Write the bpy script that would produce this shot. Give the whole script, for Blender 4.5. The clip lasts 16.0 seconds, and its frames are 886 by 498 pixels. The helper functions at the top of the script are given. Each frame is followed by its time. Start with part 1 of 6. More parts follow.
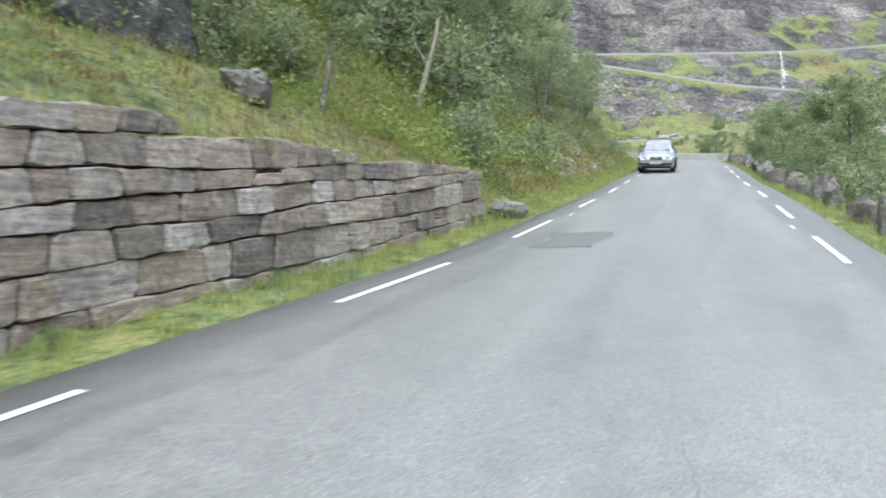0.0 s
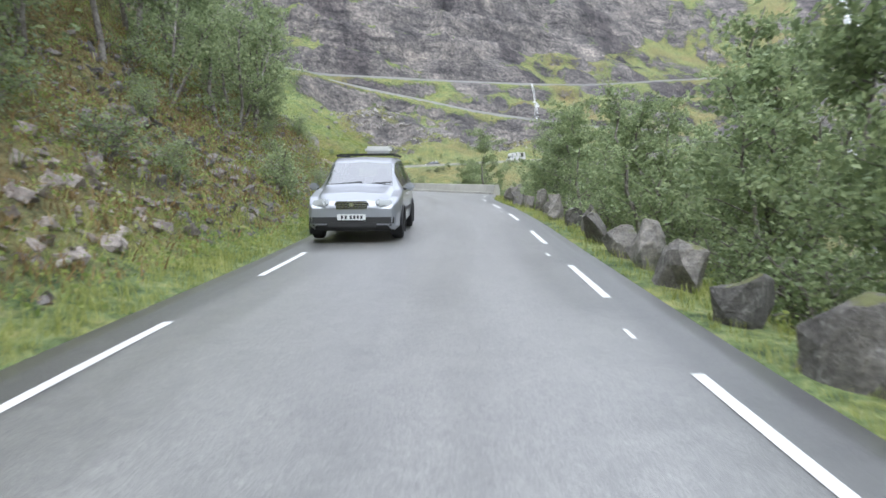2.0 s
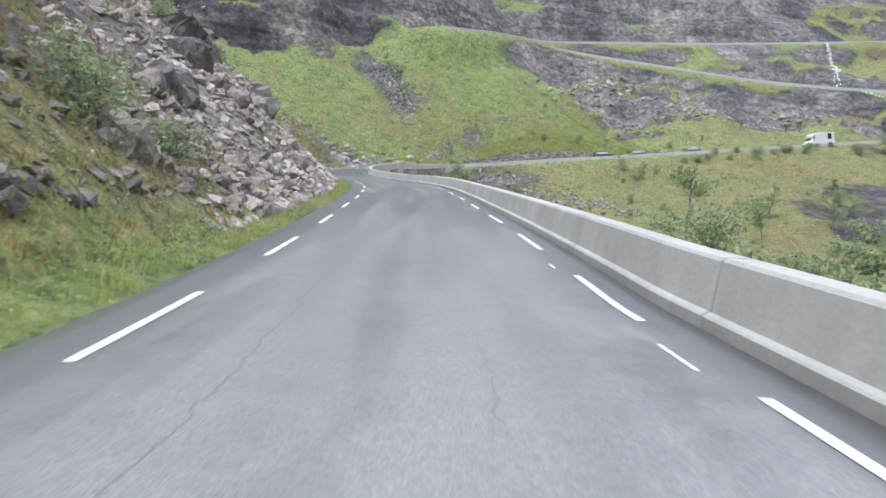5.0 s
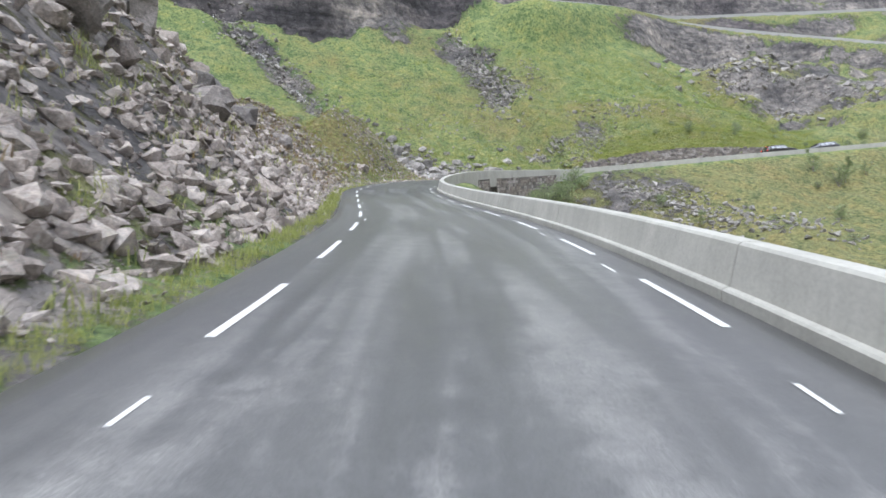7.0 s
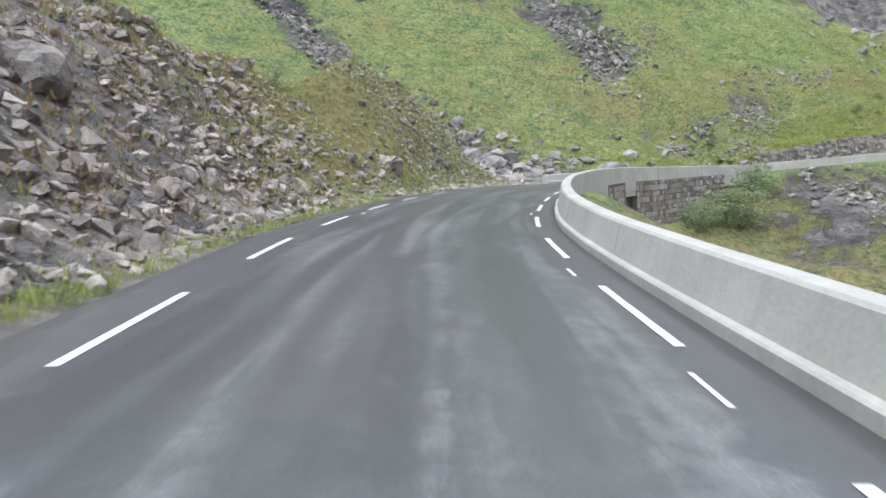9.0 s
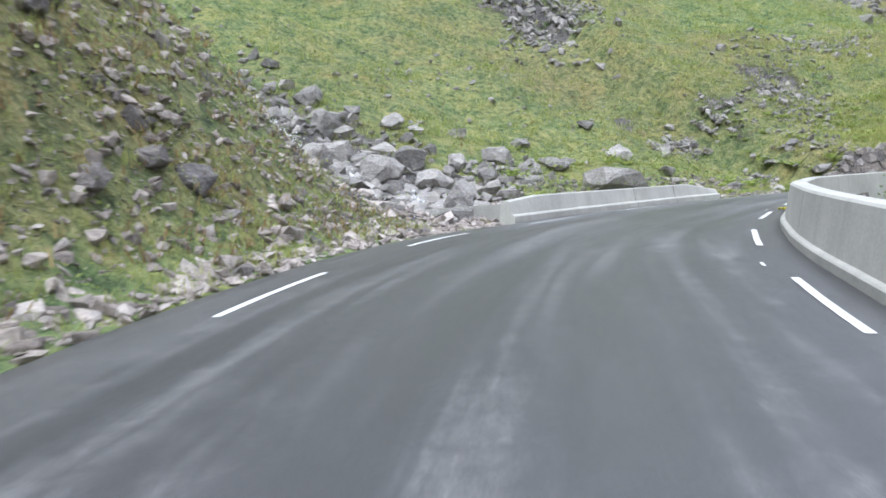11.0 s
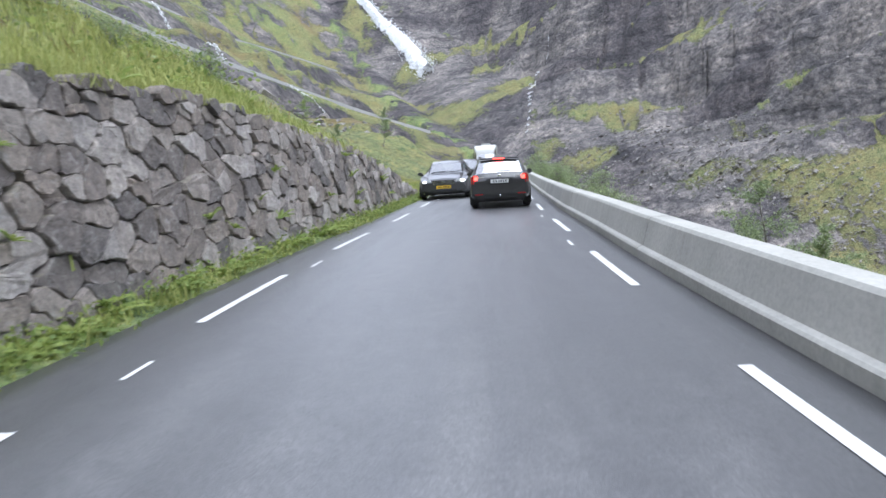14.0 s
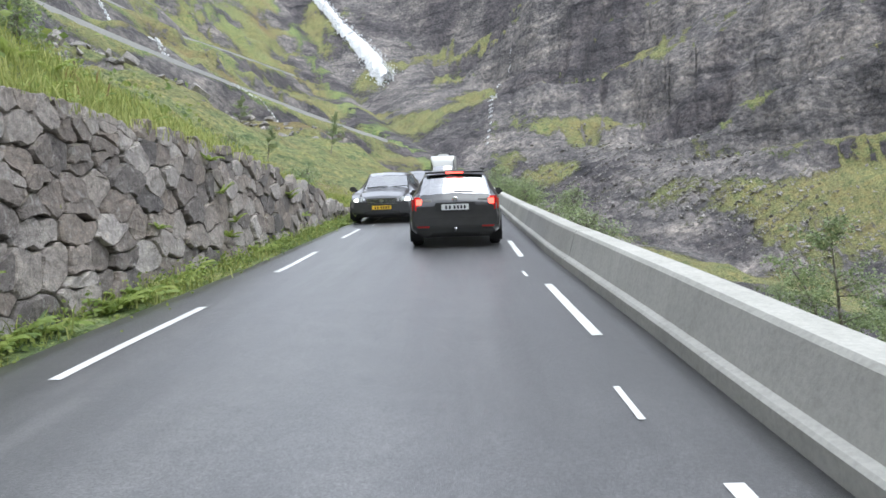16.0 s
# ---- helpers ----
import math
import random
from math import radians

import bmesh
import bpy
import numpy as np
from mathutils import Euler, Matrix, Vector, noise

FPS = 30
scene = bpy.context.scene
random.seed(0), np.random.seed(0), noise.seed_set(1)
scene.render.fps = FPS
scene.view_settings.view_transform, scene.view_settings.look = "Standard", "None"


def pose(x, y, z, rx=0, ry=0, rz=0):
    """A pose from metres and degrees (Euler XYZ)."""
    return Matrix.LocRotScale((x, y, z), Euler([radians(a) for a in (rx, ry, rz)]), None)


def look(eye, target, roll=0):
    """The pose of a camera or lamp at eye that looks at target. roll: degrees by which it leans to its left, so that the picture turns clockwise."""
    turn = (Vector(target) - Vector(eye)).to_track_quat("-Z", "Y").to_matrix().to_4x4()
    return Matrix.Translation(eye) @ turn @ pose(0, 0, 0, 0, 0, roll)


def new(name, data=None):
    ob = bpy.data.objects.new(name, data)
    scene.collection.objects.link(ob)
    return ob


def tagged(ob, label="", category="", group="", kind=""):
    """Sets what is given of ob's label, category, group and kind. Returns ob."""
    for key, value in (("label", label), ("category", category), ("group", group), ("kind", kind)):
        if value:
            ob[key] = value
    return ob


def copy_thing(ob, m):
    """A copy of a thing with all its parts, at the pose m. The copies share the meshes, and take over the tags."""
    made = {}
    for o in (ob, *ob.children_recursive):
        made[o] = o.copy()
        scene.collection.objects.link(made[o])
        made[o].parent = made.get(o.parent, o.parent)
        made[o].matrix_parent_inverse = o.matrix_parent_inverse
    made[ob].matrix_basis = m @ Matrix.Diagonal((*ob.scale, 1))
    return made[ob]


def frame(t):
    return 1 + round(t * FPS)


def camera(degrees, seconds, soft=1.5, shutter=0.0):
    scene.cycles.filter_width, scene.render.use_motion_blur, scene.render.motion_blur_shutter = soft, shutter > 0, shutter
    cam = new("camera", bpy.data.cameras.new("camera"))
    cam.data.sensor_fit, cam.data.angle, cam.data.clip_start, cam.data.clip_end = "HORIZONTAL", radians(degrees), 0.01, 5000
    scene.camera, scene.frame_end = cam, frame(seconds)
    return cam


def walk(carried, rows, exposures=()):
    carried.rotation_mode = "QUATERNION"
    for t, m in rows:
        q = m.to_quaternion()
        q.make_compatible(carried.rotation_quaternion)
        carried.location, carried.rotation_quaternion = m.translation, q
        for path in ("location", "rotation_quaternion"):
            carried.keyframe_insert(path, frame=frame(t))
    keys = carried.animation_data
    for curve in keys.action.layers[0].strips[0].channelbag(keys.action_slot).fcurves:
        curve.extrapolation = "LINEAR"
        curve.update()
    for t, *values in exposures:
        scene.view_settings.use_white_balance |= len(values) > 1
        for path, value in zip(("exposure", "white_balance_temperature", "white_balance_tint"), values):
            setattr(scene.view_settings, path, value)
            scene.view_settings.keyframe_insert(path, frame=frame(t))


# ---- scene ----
cam = camera(64.33, 16.0, 1.6, 0.1)
# seconds, eye x, y, z, then the turn about x, y and z
PATH = [
    (0, 0.0, 0.0, 1.28, 87.34, -0.95, -0.12),
    (0.2, 0.836, 1.487, 1.378, 87.61, -0.74, -6.89),
    (0.4, 1.464, 3.069, 1.491, 87.93, -0.54, -13.61),
    (0.5, 1.571, 3.963, 1.556, 88.0, -0.41, -16.62),
    (0.7, 2.16, 5.643, 1.73, 87.81, -0.04, -17.73),
    (1, 3.036, 8.568, 2.075, 87.86, 0.43, -19.09),
    (1.5, 5.144, 14.338, 2.75, 88.82, 1.05, -19.07),
    (2, 7.757, 21.36, 3.512, 89.59, 0.08, -18.45),
    (2.5, 10.724, 29.323, 4.377, 89.7, -0.15, -17.79),
    (3, 13.576, 37.527, 5.314, 89.73, -0.53, -16.34),
    (3.5, 16.072, 45.499, 6.229, 89.3, -0.84, -14.63),
    (4, 18.189, 54.13, 7.115, 90.02, 0.25, -11.45),
    (4.5, 19.362, 62.579, 7.913, 89.35, -1.52, -4.15),
    (4.7, 19.597, 66.084, 8.225, 88.67, -1.49, -1.54),
    (5.2, 19.897, 74.39, 8.999, 88.83, -1.26, 0.51),
    (5.8, 19.632, 83.986, 9.92, 89.0, -0.94, 3.06),
    (6.3, 19.09, 91.681, 10.673, 89.12, -0.65, 5.25),
    (6.8, 18.438, 99.112, 11.409, 89.24, -0.33, 7.48),
    (7, 18.209, 102.05, 11.693, 89.2, -0.32, 7.99),
    (7.5, 17.332, 109.127, 12.409, 89.06, -0.91, 9.53),
    (8, 16.154, 116.73, 13.154, 88.96, -0.69, 12.1),
    (8.2, 15.518, 119.739, 13.426, 88.69, -0.86, 13.17),
    (8.7, 13.876, 127.092, 14.117, 88.89, -0.73, 13.73),
    (9.3, 11.836, 135.43, 14.958, 89.11, -0.6, 14.47),
    (9.8, 10.286, 142.175, 15.676, 89.26, -0.5, 15.14),
    (10.3, 9.063, 148.918, 16.421, 89.39, -0.42, 15.88),
    (10.5, 8.709, 151.447, 16.724, 89.42, -0.1, 14.07),
    (11, 8.108, 159.098, 17.533, 89.55, 0.61, 5.09),
    (11.5, 8.759, 165.957, 18.317, 90.18, 1.38, -4.84),
    (12, 10.966, 173.321, 19.126, 89.68, 2.83, -15.53),
    (12.5, 13.811, 179.594, 19.744, 89.64, 3.64, -25.27),
    (13, 18.093, 184.915, 20.427, 88.9, 1.04, -37.91),
    (13.5, 23.215, 188.638, 21.053, 88.66, 0.24, -54.13),
    (14, 28.522, 190.55, 21.618, 89.06, 3.08, -68.08),
    (14.5, 32.279, 191.632, 22.067, 89.27, 2.71, -71.16),
    (14.8, 33.664, 192.062, 22.233, 89.36, 2.38, -71.34),
    (15, 34.293, 192.251, 22.285, 89.31, 2.07, -71.47),
    (15.5, 34.599, 192.351, 22.33, 89.82, 1.68, -71.5),
    (16, 34.597, 192.355, 22.332, 89.78, 1.69, -71.53),
]
walk(cam, [(t, pose(x, y, z, a, b, c)) for t, x, y, z, a, b, c in PATH], [(0, 1.46, 6010, 1), (0.8, 1.34, 6010, 1), (2, 1.25, 6010, 4), (4.5, 1.22, 5910, 7), (8, 1.24, 6060, 4), (10.5, 1.4, 5860, 5), (11.5, 1.46, 5810, 5), (12.0, 1.4, 5860, 5), (12.4, 1.38, 6110, 6), (13.1, 1.3, 6110, 6), (13.6, 1.26, 5760, 7), (14.3, 1.24, 5760, 5), (15.2, 1.2, 6060, 3), (16, 1.2, 6060, 3)])

# ---- light: a bright overcast day ----
world = bpy.data.worlds.new("overcast_sky")
scene.world = world
world.use_nodes = True
wn = world.node_tree
wn.nodes.clear()
sky = wn.nodes.new("ShaderNodeTexSky")
sky.sky_type = "NISHITA"
sky.sun_disc = False
sky.sun_elevation, sky.sun_rotation = radians(52), radians(200)
sky.air_density, sky.dust_density, sky.ozone_density = 1.0, 2.0, 1.5
bg = wn.nodes.new("ShaderNodeBackground")
bg.inputs["Strength"].default_value = 0.15
wo = wn.nodes.new("ShaderNodeOutputWorld")
cloud = wn.nodes.new("ShaderNodeMix")  # an even layer of cloud over most of the sky
cloud.data_type = "RGBA"
cloud.inputs[0].default_value = 0.75
cloud.inputs[7].default_value = (7.4, 7.25, 7.9, 1)
wn.links.new(sky.outputs[0], cloud.inputs[6])
wn.links.new(cloud.outputs[2], bg.inputs["Color"])
wn.links.new(bg.outputs[0], wo.inputs["Surface"])
sun_data = bpy.data.lights.new("sun", "SUN")
sun_data.energy, sun_data.angle, sun_data.color = 0.9, radians(50), (1.0, 0.98, 0.96)
sun = new("sun", sun_data)
sun.matrix_world = look((0, 0, 200), (40, 95, 0))

# ---- materials ----
def material(name, rough=0.8, metal=0.0):
    m = bpy.data.materials.new(name)
    m.use_nodes = True
    b = m.node_tree.nodes["Principled BSDF"]
    b.inputs["Roughness"].default_value, b.inputs["Metallic"].default_value = rough, metal
    return m, m.node_tree, b


def noise_node(nt, scale, detail=4.0, rough=0.55, vector=None, distortion=0.0):
    n = nt.nodes.new("ShaderNodeTexNoise")
    n.inputs["Scale"].default_value, n.inputs["Detail"].default_value = scale, detail
    n.inputs["Roughness"].default_value, n.inputs["Distortion"].default_value = rough, distortion
    if vector is not None:
        nt.links.new(vector, n.inputs["Vector"])
    return n.outputs["Fac"]


def ramp(nt, fac, stops):
    n = nt.nodes.new("ShaderNodeValToRGB")
    while len(n.color_ramp.elements) < len(stops):
        n.color_ramp.elements.new(0.5)
    for e, (p, c) in zip(n.color_ramp.elements, stops):
        e.position, e.color = p, (*c, 1) if len(c) == 3 else (c[0], c[0], c[0], 1)
    nt.links.new(fac, n.inputs["Fac"])
    return n.outputs["Color"]


def mix(nt, fac, a, b, blend="MIX"):
    n = nt.nodes.new("ShaderNodeMix")
    n.data_type, n.blend_type = "RGBA", blend
    for value, slot in ((fac, 0), (a, 6), (b, 7)):
        if isinstance(value, (int, float)):
            n.inputs[slot].default_value = value
        elif isinstance(value, tuple):
            n.inputs[slot].default_value = (*value, 1)
        else:
            nt.links.new(value, n.inputs[slot])
    return n.outputs[2]


def math_node(nt, op, a, b=0.0, clamp=False):
    n = nt.nodes.new("ShaderNodeMath")
    n.operation, n.use_clamp = op, clamp
    for k, value in enumerate((a, b)):
        if isinstance(value, (int, float)):
            n.inputs[k].default_value = value
        else:
            nt.links.new(value, n.inputs[k])
    return n.outputs[0]


def bump(nt, b, height, strength=0.4, distance=0.02):
    n = nt.nodes.new("ShaderNodeBump")
    n.inputs["Strength"].default_value, n.inputs["Distance"].default_value = strength, distance
    nt.links.new(height, n.inputs["Height"])
    nt.links.new(n.outputs[0], b.inputs["Normal"])


def position(nt):
    return nt.nodes.new("ShaderNodeNewGeometry").outputs["Position"]


def attr(nt, name):
    n = nt.nodes.new("ShaderNodeAttribute")
    n.attribute_name = name
    return n.outputs["Fac"]


def paint(name, colour, rough=0.4, metal=0.0, coat=0.0, grime=0.15):
    m, nt, b = material(name, rough, metal)
    p = position(nt)
    dark = tuple(c * (1 - grime) for c in colour)
    col = mix(nt, noise_node(nt, 3.0, 5, vector=p), dark, colour)
    nt.links.new(col, b.inputs["Base Color"])
    b.inputs["Coat Weight"].default_value = coat
    return m


def cells_node(nt, p, scale):
    """Random value and distance from the middle of stone-like cells."""
    v = nt.nodes.new("ShaderNodeTexVoronoi")
    v.inputs["Scale"].default_value = scale
    nt.links.new(p, v.inputs["Vector"])
    sep = nt.nodes.new("ShaderNodeSeparateColor")
    nt.links.new(v.outputs["Color"], sep.inputs[0])
    return sep.outputs[0], v.outputs["Distance"]


def warped(nt, p, scale, amount):
    """The place, shifted about by noise."""
    n = nt.nodes.new("ShaderNodeTexNoise")
    n.inputs["Scale"].default_value, n.inputs["Detail"].default_value = scale, 3.0
    nt.links.new(p, n.inputs["Vector"])
    k = nt.nodes.new("ShaderNodeVectorMath")
    k.operation = "MULTIPLY_ADD"
    nt.links.new(n.outputs["Color"], k.inputs[0])
    k.inputs[1].default_value = (amount, amount, amount)
    nt.links.new(p, k.inputs[2])
    return k.outputs[0]


def rock_nodes(nt, p):
    """Layered grey gneiss: pale and dark bands, tilted strata, dark cracks, broken blocks and speckle."""
    big = noise_node(nt, 0.09, 6, 0.65, p)
    fine = noise_node(nt, 4.0, 6, 0.7, p)
    lay = nt.nodes.new("ShaderNodeMapping")
    lay.inputs["Rotation"].default_value = (0.45, -0.4, 0.0)
    lay.inputs["Scale"].default_value = (0.05, 0.05, 0.32)
    nt.links.new(warped(nt, p, 0.15, 3.0), lay.inputs["Vector"])
    strata = noise_node(nt, 1.0, 6, 0.7, lay.outputs[0], 0.4)
    c1 = ramp(nt, big, [(0.3, (0.075, 0.072, 0.075)), (0.5, (0.16, 0.15, 0.146)), (0.7, (0.27, 0.25, 0.232))])
    c1 = mix(nt, 0.85, c1, ramp(nt, strata, [(0.34, (0.22, 0.22, 0.24)), (0.45, (0.8, 0.8, 0.82)), (0.62, (1.4, 1.36, 1.3))]), "MULTIPLY")
    pick, gap = cells_node(nt, warped(nt, p, 0.8, 0.9), 0.85)
    c1 = mix(nt, 0.55, c1, ramp(nt, pick, [(0.0, (0.6, 0.6, 0.62)), (0.6, (1.05, 1.03, 1.0)), (1.0, (1.5, 1.45, 1.4))]), "MULTIPLY")
    rubbly = noise_node(nt, 0.75, 8, 0.72, p, 0.4)
    c1 = mix(nt, 0.8, c1, ramp(nt, rubbly, [(0.38, (0.4, 0.4, 0.42)), (0.5, (1.0, 1.0, 1.0)), (0.62, (1.5, 1.46, 1.4))]), "MULTIPLY")
    c2 = ramp(nt, fine, [(0.3, (0.5, 0.49, 0.5)), (0.55, (1.0, 1.0, 1.0)), (0.75, (1.35, 1.32, 1.28))])
    high = math_node(nt, "ADD", math_node(nt, "ADD", math_node(nt, "MULTIPLY", strata, 2.0), math_node(nt, "MULTIPLY", rubbly, 1.6)), math_node(nt, "SUBTRACT", math_node(nt, "MULTIPLY", pick, 0.6), gap))
    return mix(nt, 0.8, c1, c2, "MULTIPLY"), high


def ground_material():
    m, nt, b = material("mountain_ground", 0.95)
    p = position(nt)
    rock, high = rock_nodes(nt, p)
    big = noise_node(nt, 0.06, 5, 0.6, p)
    mid = noise_node(nt, 0.55, 7, 0.72, p)
    fleck = noise_node(nt, 2.6, 5, 0.75, p)
    tuft = noise_node(nt, 11.0, 4, 0.7, p)
    green = ramp(nt, fleck, [(0.36, (0.055, 0.082, 0.034)), (0.46, (0.148, 0.197, 0.075)), (0.55, (0.235, 0.283, 0.115)), (0.66, (0.335, 0.343, 0.165))])
    green = mix(nt, 0.7, green, ramp(nt, mid, [(0.37, (0.30, 0.46, 0.40)), (0.48, (0.9, 0.95, 0.95)), (0.60, (1.5, 1.32, 1.05))]), "MULTIPLY")
    green = mix(nt, 0.6, green, ramp(nt, tuft, [(0.3, (0.45, 0.5, 0.4)), (0.65, (1.35, 1.3, 1.15))]), "MULTIPLY")
    brown = ramp(nt, fleck, [(0.3, (0.085, 0.058, 0.035)), (0.5, (0.21, 0.145, 0.07)), (0.72, (0.34, 0.265, 0.13))])
    brown = mix(nt, 0.6, brown, ramp(nt, tuft, [(0.3, (0.5, 0.45, 0.4)), (0.65, (1.3, 1.25, 1.2))]), "MULTIPLY")
    heath = math_node(nt, "ADD", attr(nt, "heath"), math_node(nt, "MULTIPLY", math_node(nt, "SUBTRACT", math_node(nt, "ADD", math_node(nt, "MULTIPLY", mid, 0.5), math_node(nt, "ADD", math_node(nt, "MULTIPLY", big, 0.3), math_node(nt, "MULTIPLY", fleck, 0.3))), 0.55), 2.6), True)
    veg = mix(nt, heath, green, brown)
    grain = math_node(nt, "ADD", math_node(nt, "MULTIPLY", mid, 0.6), math_node(nt, "ADD", math_node(nt, "MULTIPLY", big, 0.55), math_node(nt, "MULTIPLY", fleck, 0.35)))
    bare = math_node(nt, "ADD", attr(nt, "bare"), math_node(nt, "MULTIPLY", math_node(nt, "SUBTRACT", grain, 0.75), 3.0), False)
    sharp = ramp(nt, bare, [(0.40, (0.0,)), (0.55, (1.0,))])
    soaked = ramp(nt, math_node(nt, "ADD", attr(nt, "wet"), math_node(nt, "MULTIPLY", math_node(nt, "SUBTRACT", mid, 0.5), 0.9)), [(0.35, (1.0, 1.0, 1.0)), (0.7, (0.5, 0.49, 0.53))])
    rock = mix(nt, 1.0, rock, soaked, "MULTIPLY")
    nt.links.new(mix(nt, sharp, veg, rock), b.inputs["Base Color"])
    relief = mix(nt, sharp, math_node(nt, "ADD", fleck, math_node(nt, "MULTIPLY", tuft, 0.3)), math_node(nt, "MULTIPLY", high, 0.8))
    bump(nt, b, relief, 0.85, 0.45)
    return m


def asphalt_material():
    """Grey asphalt, damp in places: worn tracks and streaks paled to paint in the sky's sheen, dark bands, swirls,
    cracks and a pale grain.
    """
    m, nt, b = material("worn_asphalt", 0.75)
    p = position(nt)
    run, off = attr(nt, "run"), attr(nt, "off")
    lane = nt.nodes.new("ShaderNodeCombineXYZ")
    nt.links.new(off, lane.inputs[0])
    nt.links.new(math_node(nt, "MULTIPLY", run, 0.07), lane.inputs[1])
    streak = noise_node(nt, 1.5, 5, 0.6, lane.outputs[0], 0.3)
    grain = noise_node(nt, 70.0, 3, 0.7, p)
    speck = noise_node(nt, 260.0, 2, 0.5, p)
    patch = noise_node(nt, 0.30, 5, 0.6, p, 1.2)
    mottle = noise_node(nt, 3.2, 6, 0.7, p, 0.5)
    fresh = attr(nt, "fresh")
    # the palest stops of both ramps stand in for sky mirrored on wet asphalt
    old = ramp(nt, math_node(nt, "ADD", math_node(nt, "MULTIPLY", patch, 0.35), math_node(nt, "ADD", math_node(nt, "MULTIPLY", streak, 0.45), math_node(nt, "MULTIPLY", mottle, 0.2))),
               [(0.38, (0.085, 0.084, 0.083)), (0.45, (0.145, 0.144, 0.142)), (0.55, (0.20, 0.198, 0.194))])
    dark = ramp(nt, math_node(nt, "ADD", streak, math_node(nt, "MULTIPLY", math_node(nt, "SUBTRACT", mottle, 0.5), 0.35)), [(0.40, (0.046, 0.047, 0.05)), (0.51, (0.064, 0.065, 0.069)), (0.59, (0.13, 0.129, 0.131)), (0.70, (0.19, 0.188, 0.187))])
    base = mix(nt, fresh, old, dark)
    # wheel tracks: real wear, with the sky's sheen painted into their pale colour
    base = mix(nt, math_node(nt, "MULTIPLY", attr(nt, "track"), 0.6, True), base, mix(nt, fresh, (0.205, 0.203, 0.2), (0.14, 0.139, 0.14)))
    wet_part = ramp(nt, math_node(nt, "ADD", streak, math_node(nt, "MULTIPLY", math_node(nt, "SUBTRACT", mottle, 0.5), 0.35)), [(0.48, (0.8,)), (0.64, (0.4,))])
    base = mix(nt, math_node(nt, "MULTIPLY", attr(nt, "relaid"), wet_part), base, (0.036, 0.037, 0.041))
    base = mix(nt, math_node(nt, "MULTIPLY", attr(nt, "calm"), 0.75), base, (0.078, 0.078, 0.082))
    base = mix(nt, math_node(nt, "MULTIPLY", attr(nt, "rim"), 0.75), base, (0.055, 0.055, 0.058))
    base = mix(nt, 0.45, base, ramp(nt, mottle, [(0.3, (0.72, 0.72, 0.73)), (0.6, (1.12, 1.12, 1.12))]), "MULTIPLY")
    base = mix(nt, 0.4, base, ramp(nt, noise_node(nt, 24.0, 4, 0.75, p), [(0.36, (0.6, 0.6, 0.6)), (0.5, (1.0, 1.0, 1.0)), (0.64, (1.5, 1.5, 1.48))]), "MULTIPLY")
    base = mix(nt, 0.85, base, ramp(nt, grain, [(0.34, (0.42, 0.42, 0.42)), (0.5, (1.0, 1.0, 1.0)), (0.66, (1.7, 1.7, 1.66))]), "MULTIPLY")
    base = mix(nt, 0.4, base, ramp(nt, speck, [(0.35, (0.6, 0.6, 0.6)), (0.7, (1.5, 1.5, 1.5))]), "MULTIPLY")
    way = nt.nodes.new("ShaderNodeCombineXYZ")
    nt.links.new(math_node(nt, "MULTIPLY", run, 0.35), way.inputs[1])
    wander = noise_node(nt, 1.0, 5, 0.7, way.outputs[0])
    for side, width, seed in ((-0.95, 0.009, 0.0), (0.62, 0.006, 5.0)):
        line = math_node(nt, "ABSOLUTE", math_node(nt, "ADD", math_node(nt, "SUBTRACT", off, side), math_node(nt, "MULTIPLY", math_node(nt, "SUBTRACT", wander, 0.5), 0.7)))
        gate = noise_node(nt, 0.09, 2, 0.5, p, seed)
        open_ = math_node(nt, "MULTIPLY", math_node(nt, "LESS_THAN", line, width), math_node(nt, "GREATER_THAN", math_node(nt, "ADD", gate, math_node(nt, "MULTIPLY", mottle, 0.35)), 0.70))
        base = mix(nt, math_node(nt, "MULTIPLY", open_, math_node(nt, "SUBTRACT", 0.55, math_node(nt, "MULTIPLY", fresh, 0.55))), base, (0.05, 0.05, 0.05))
    base = mix(nt, 1.0, base, (0.91, 0.9, 0.88), "MULTIPLY")
    nt.links.new(base, b.inputs["Base Color"])
    nt.links.new(ramp(nt, streak, [(0.35, (0.36,)), (0.6, (0.5,))]), b.inputs["Roughness"])
    b.inputs["Specular IOR Level"].default_value = 0.9
    b.inputs["Coat Roughness"].default_value = 0.38
    nt.links.new(math_node(nt, "SUBTRACT", 0.8, math_node(nt, "ADD", math_node(nt, "MULTIPLY", attr(nt, "relaid"), 0.5), math_node(nt, "MULTIPLY", attr(nt, "calm"), 0.35))), b.inputs["Coat Weight"])
    bump(nt, b, math_node(nt, "ADD", grain, math_node(nt, "MULTIPLY", speck, 0.5)), 0.6, 0.006)
    return m


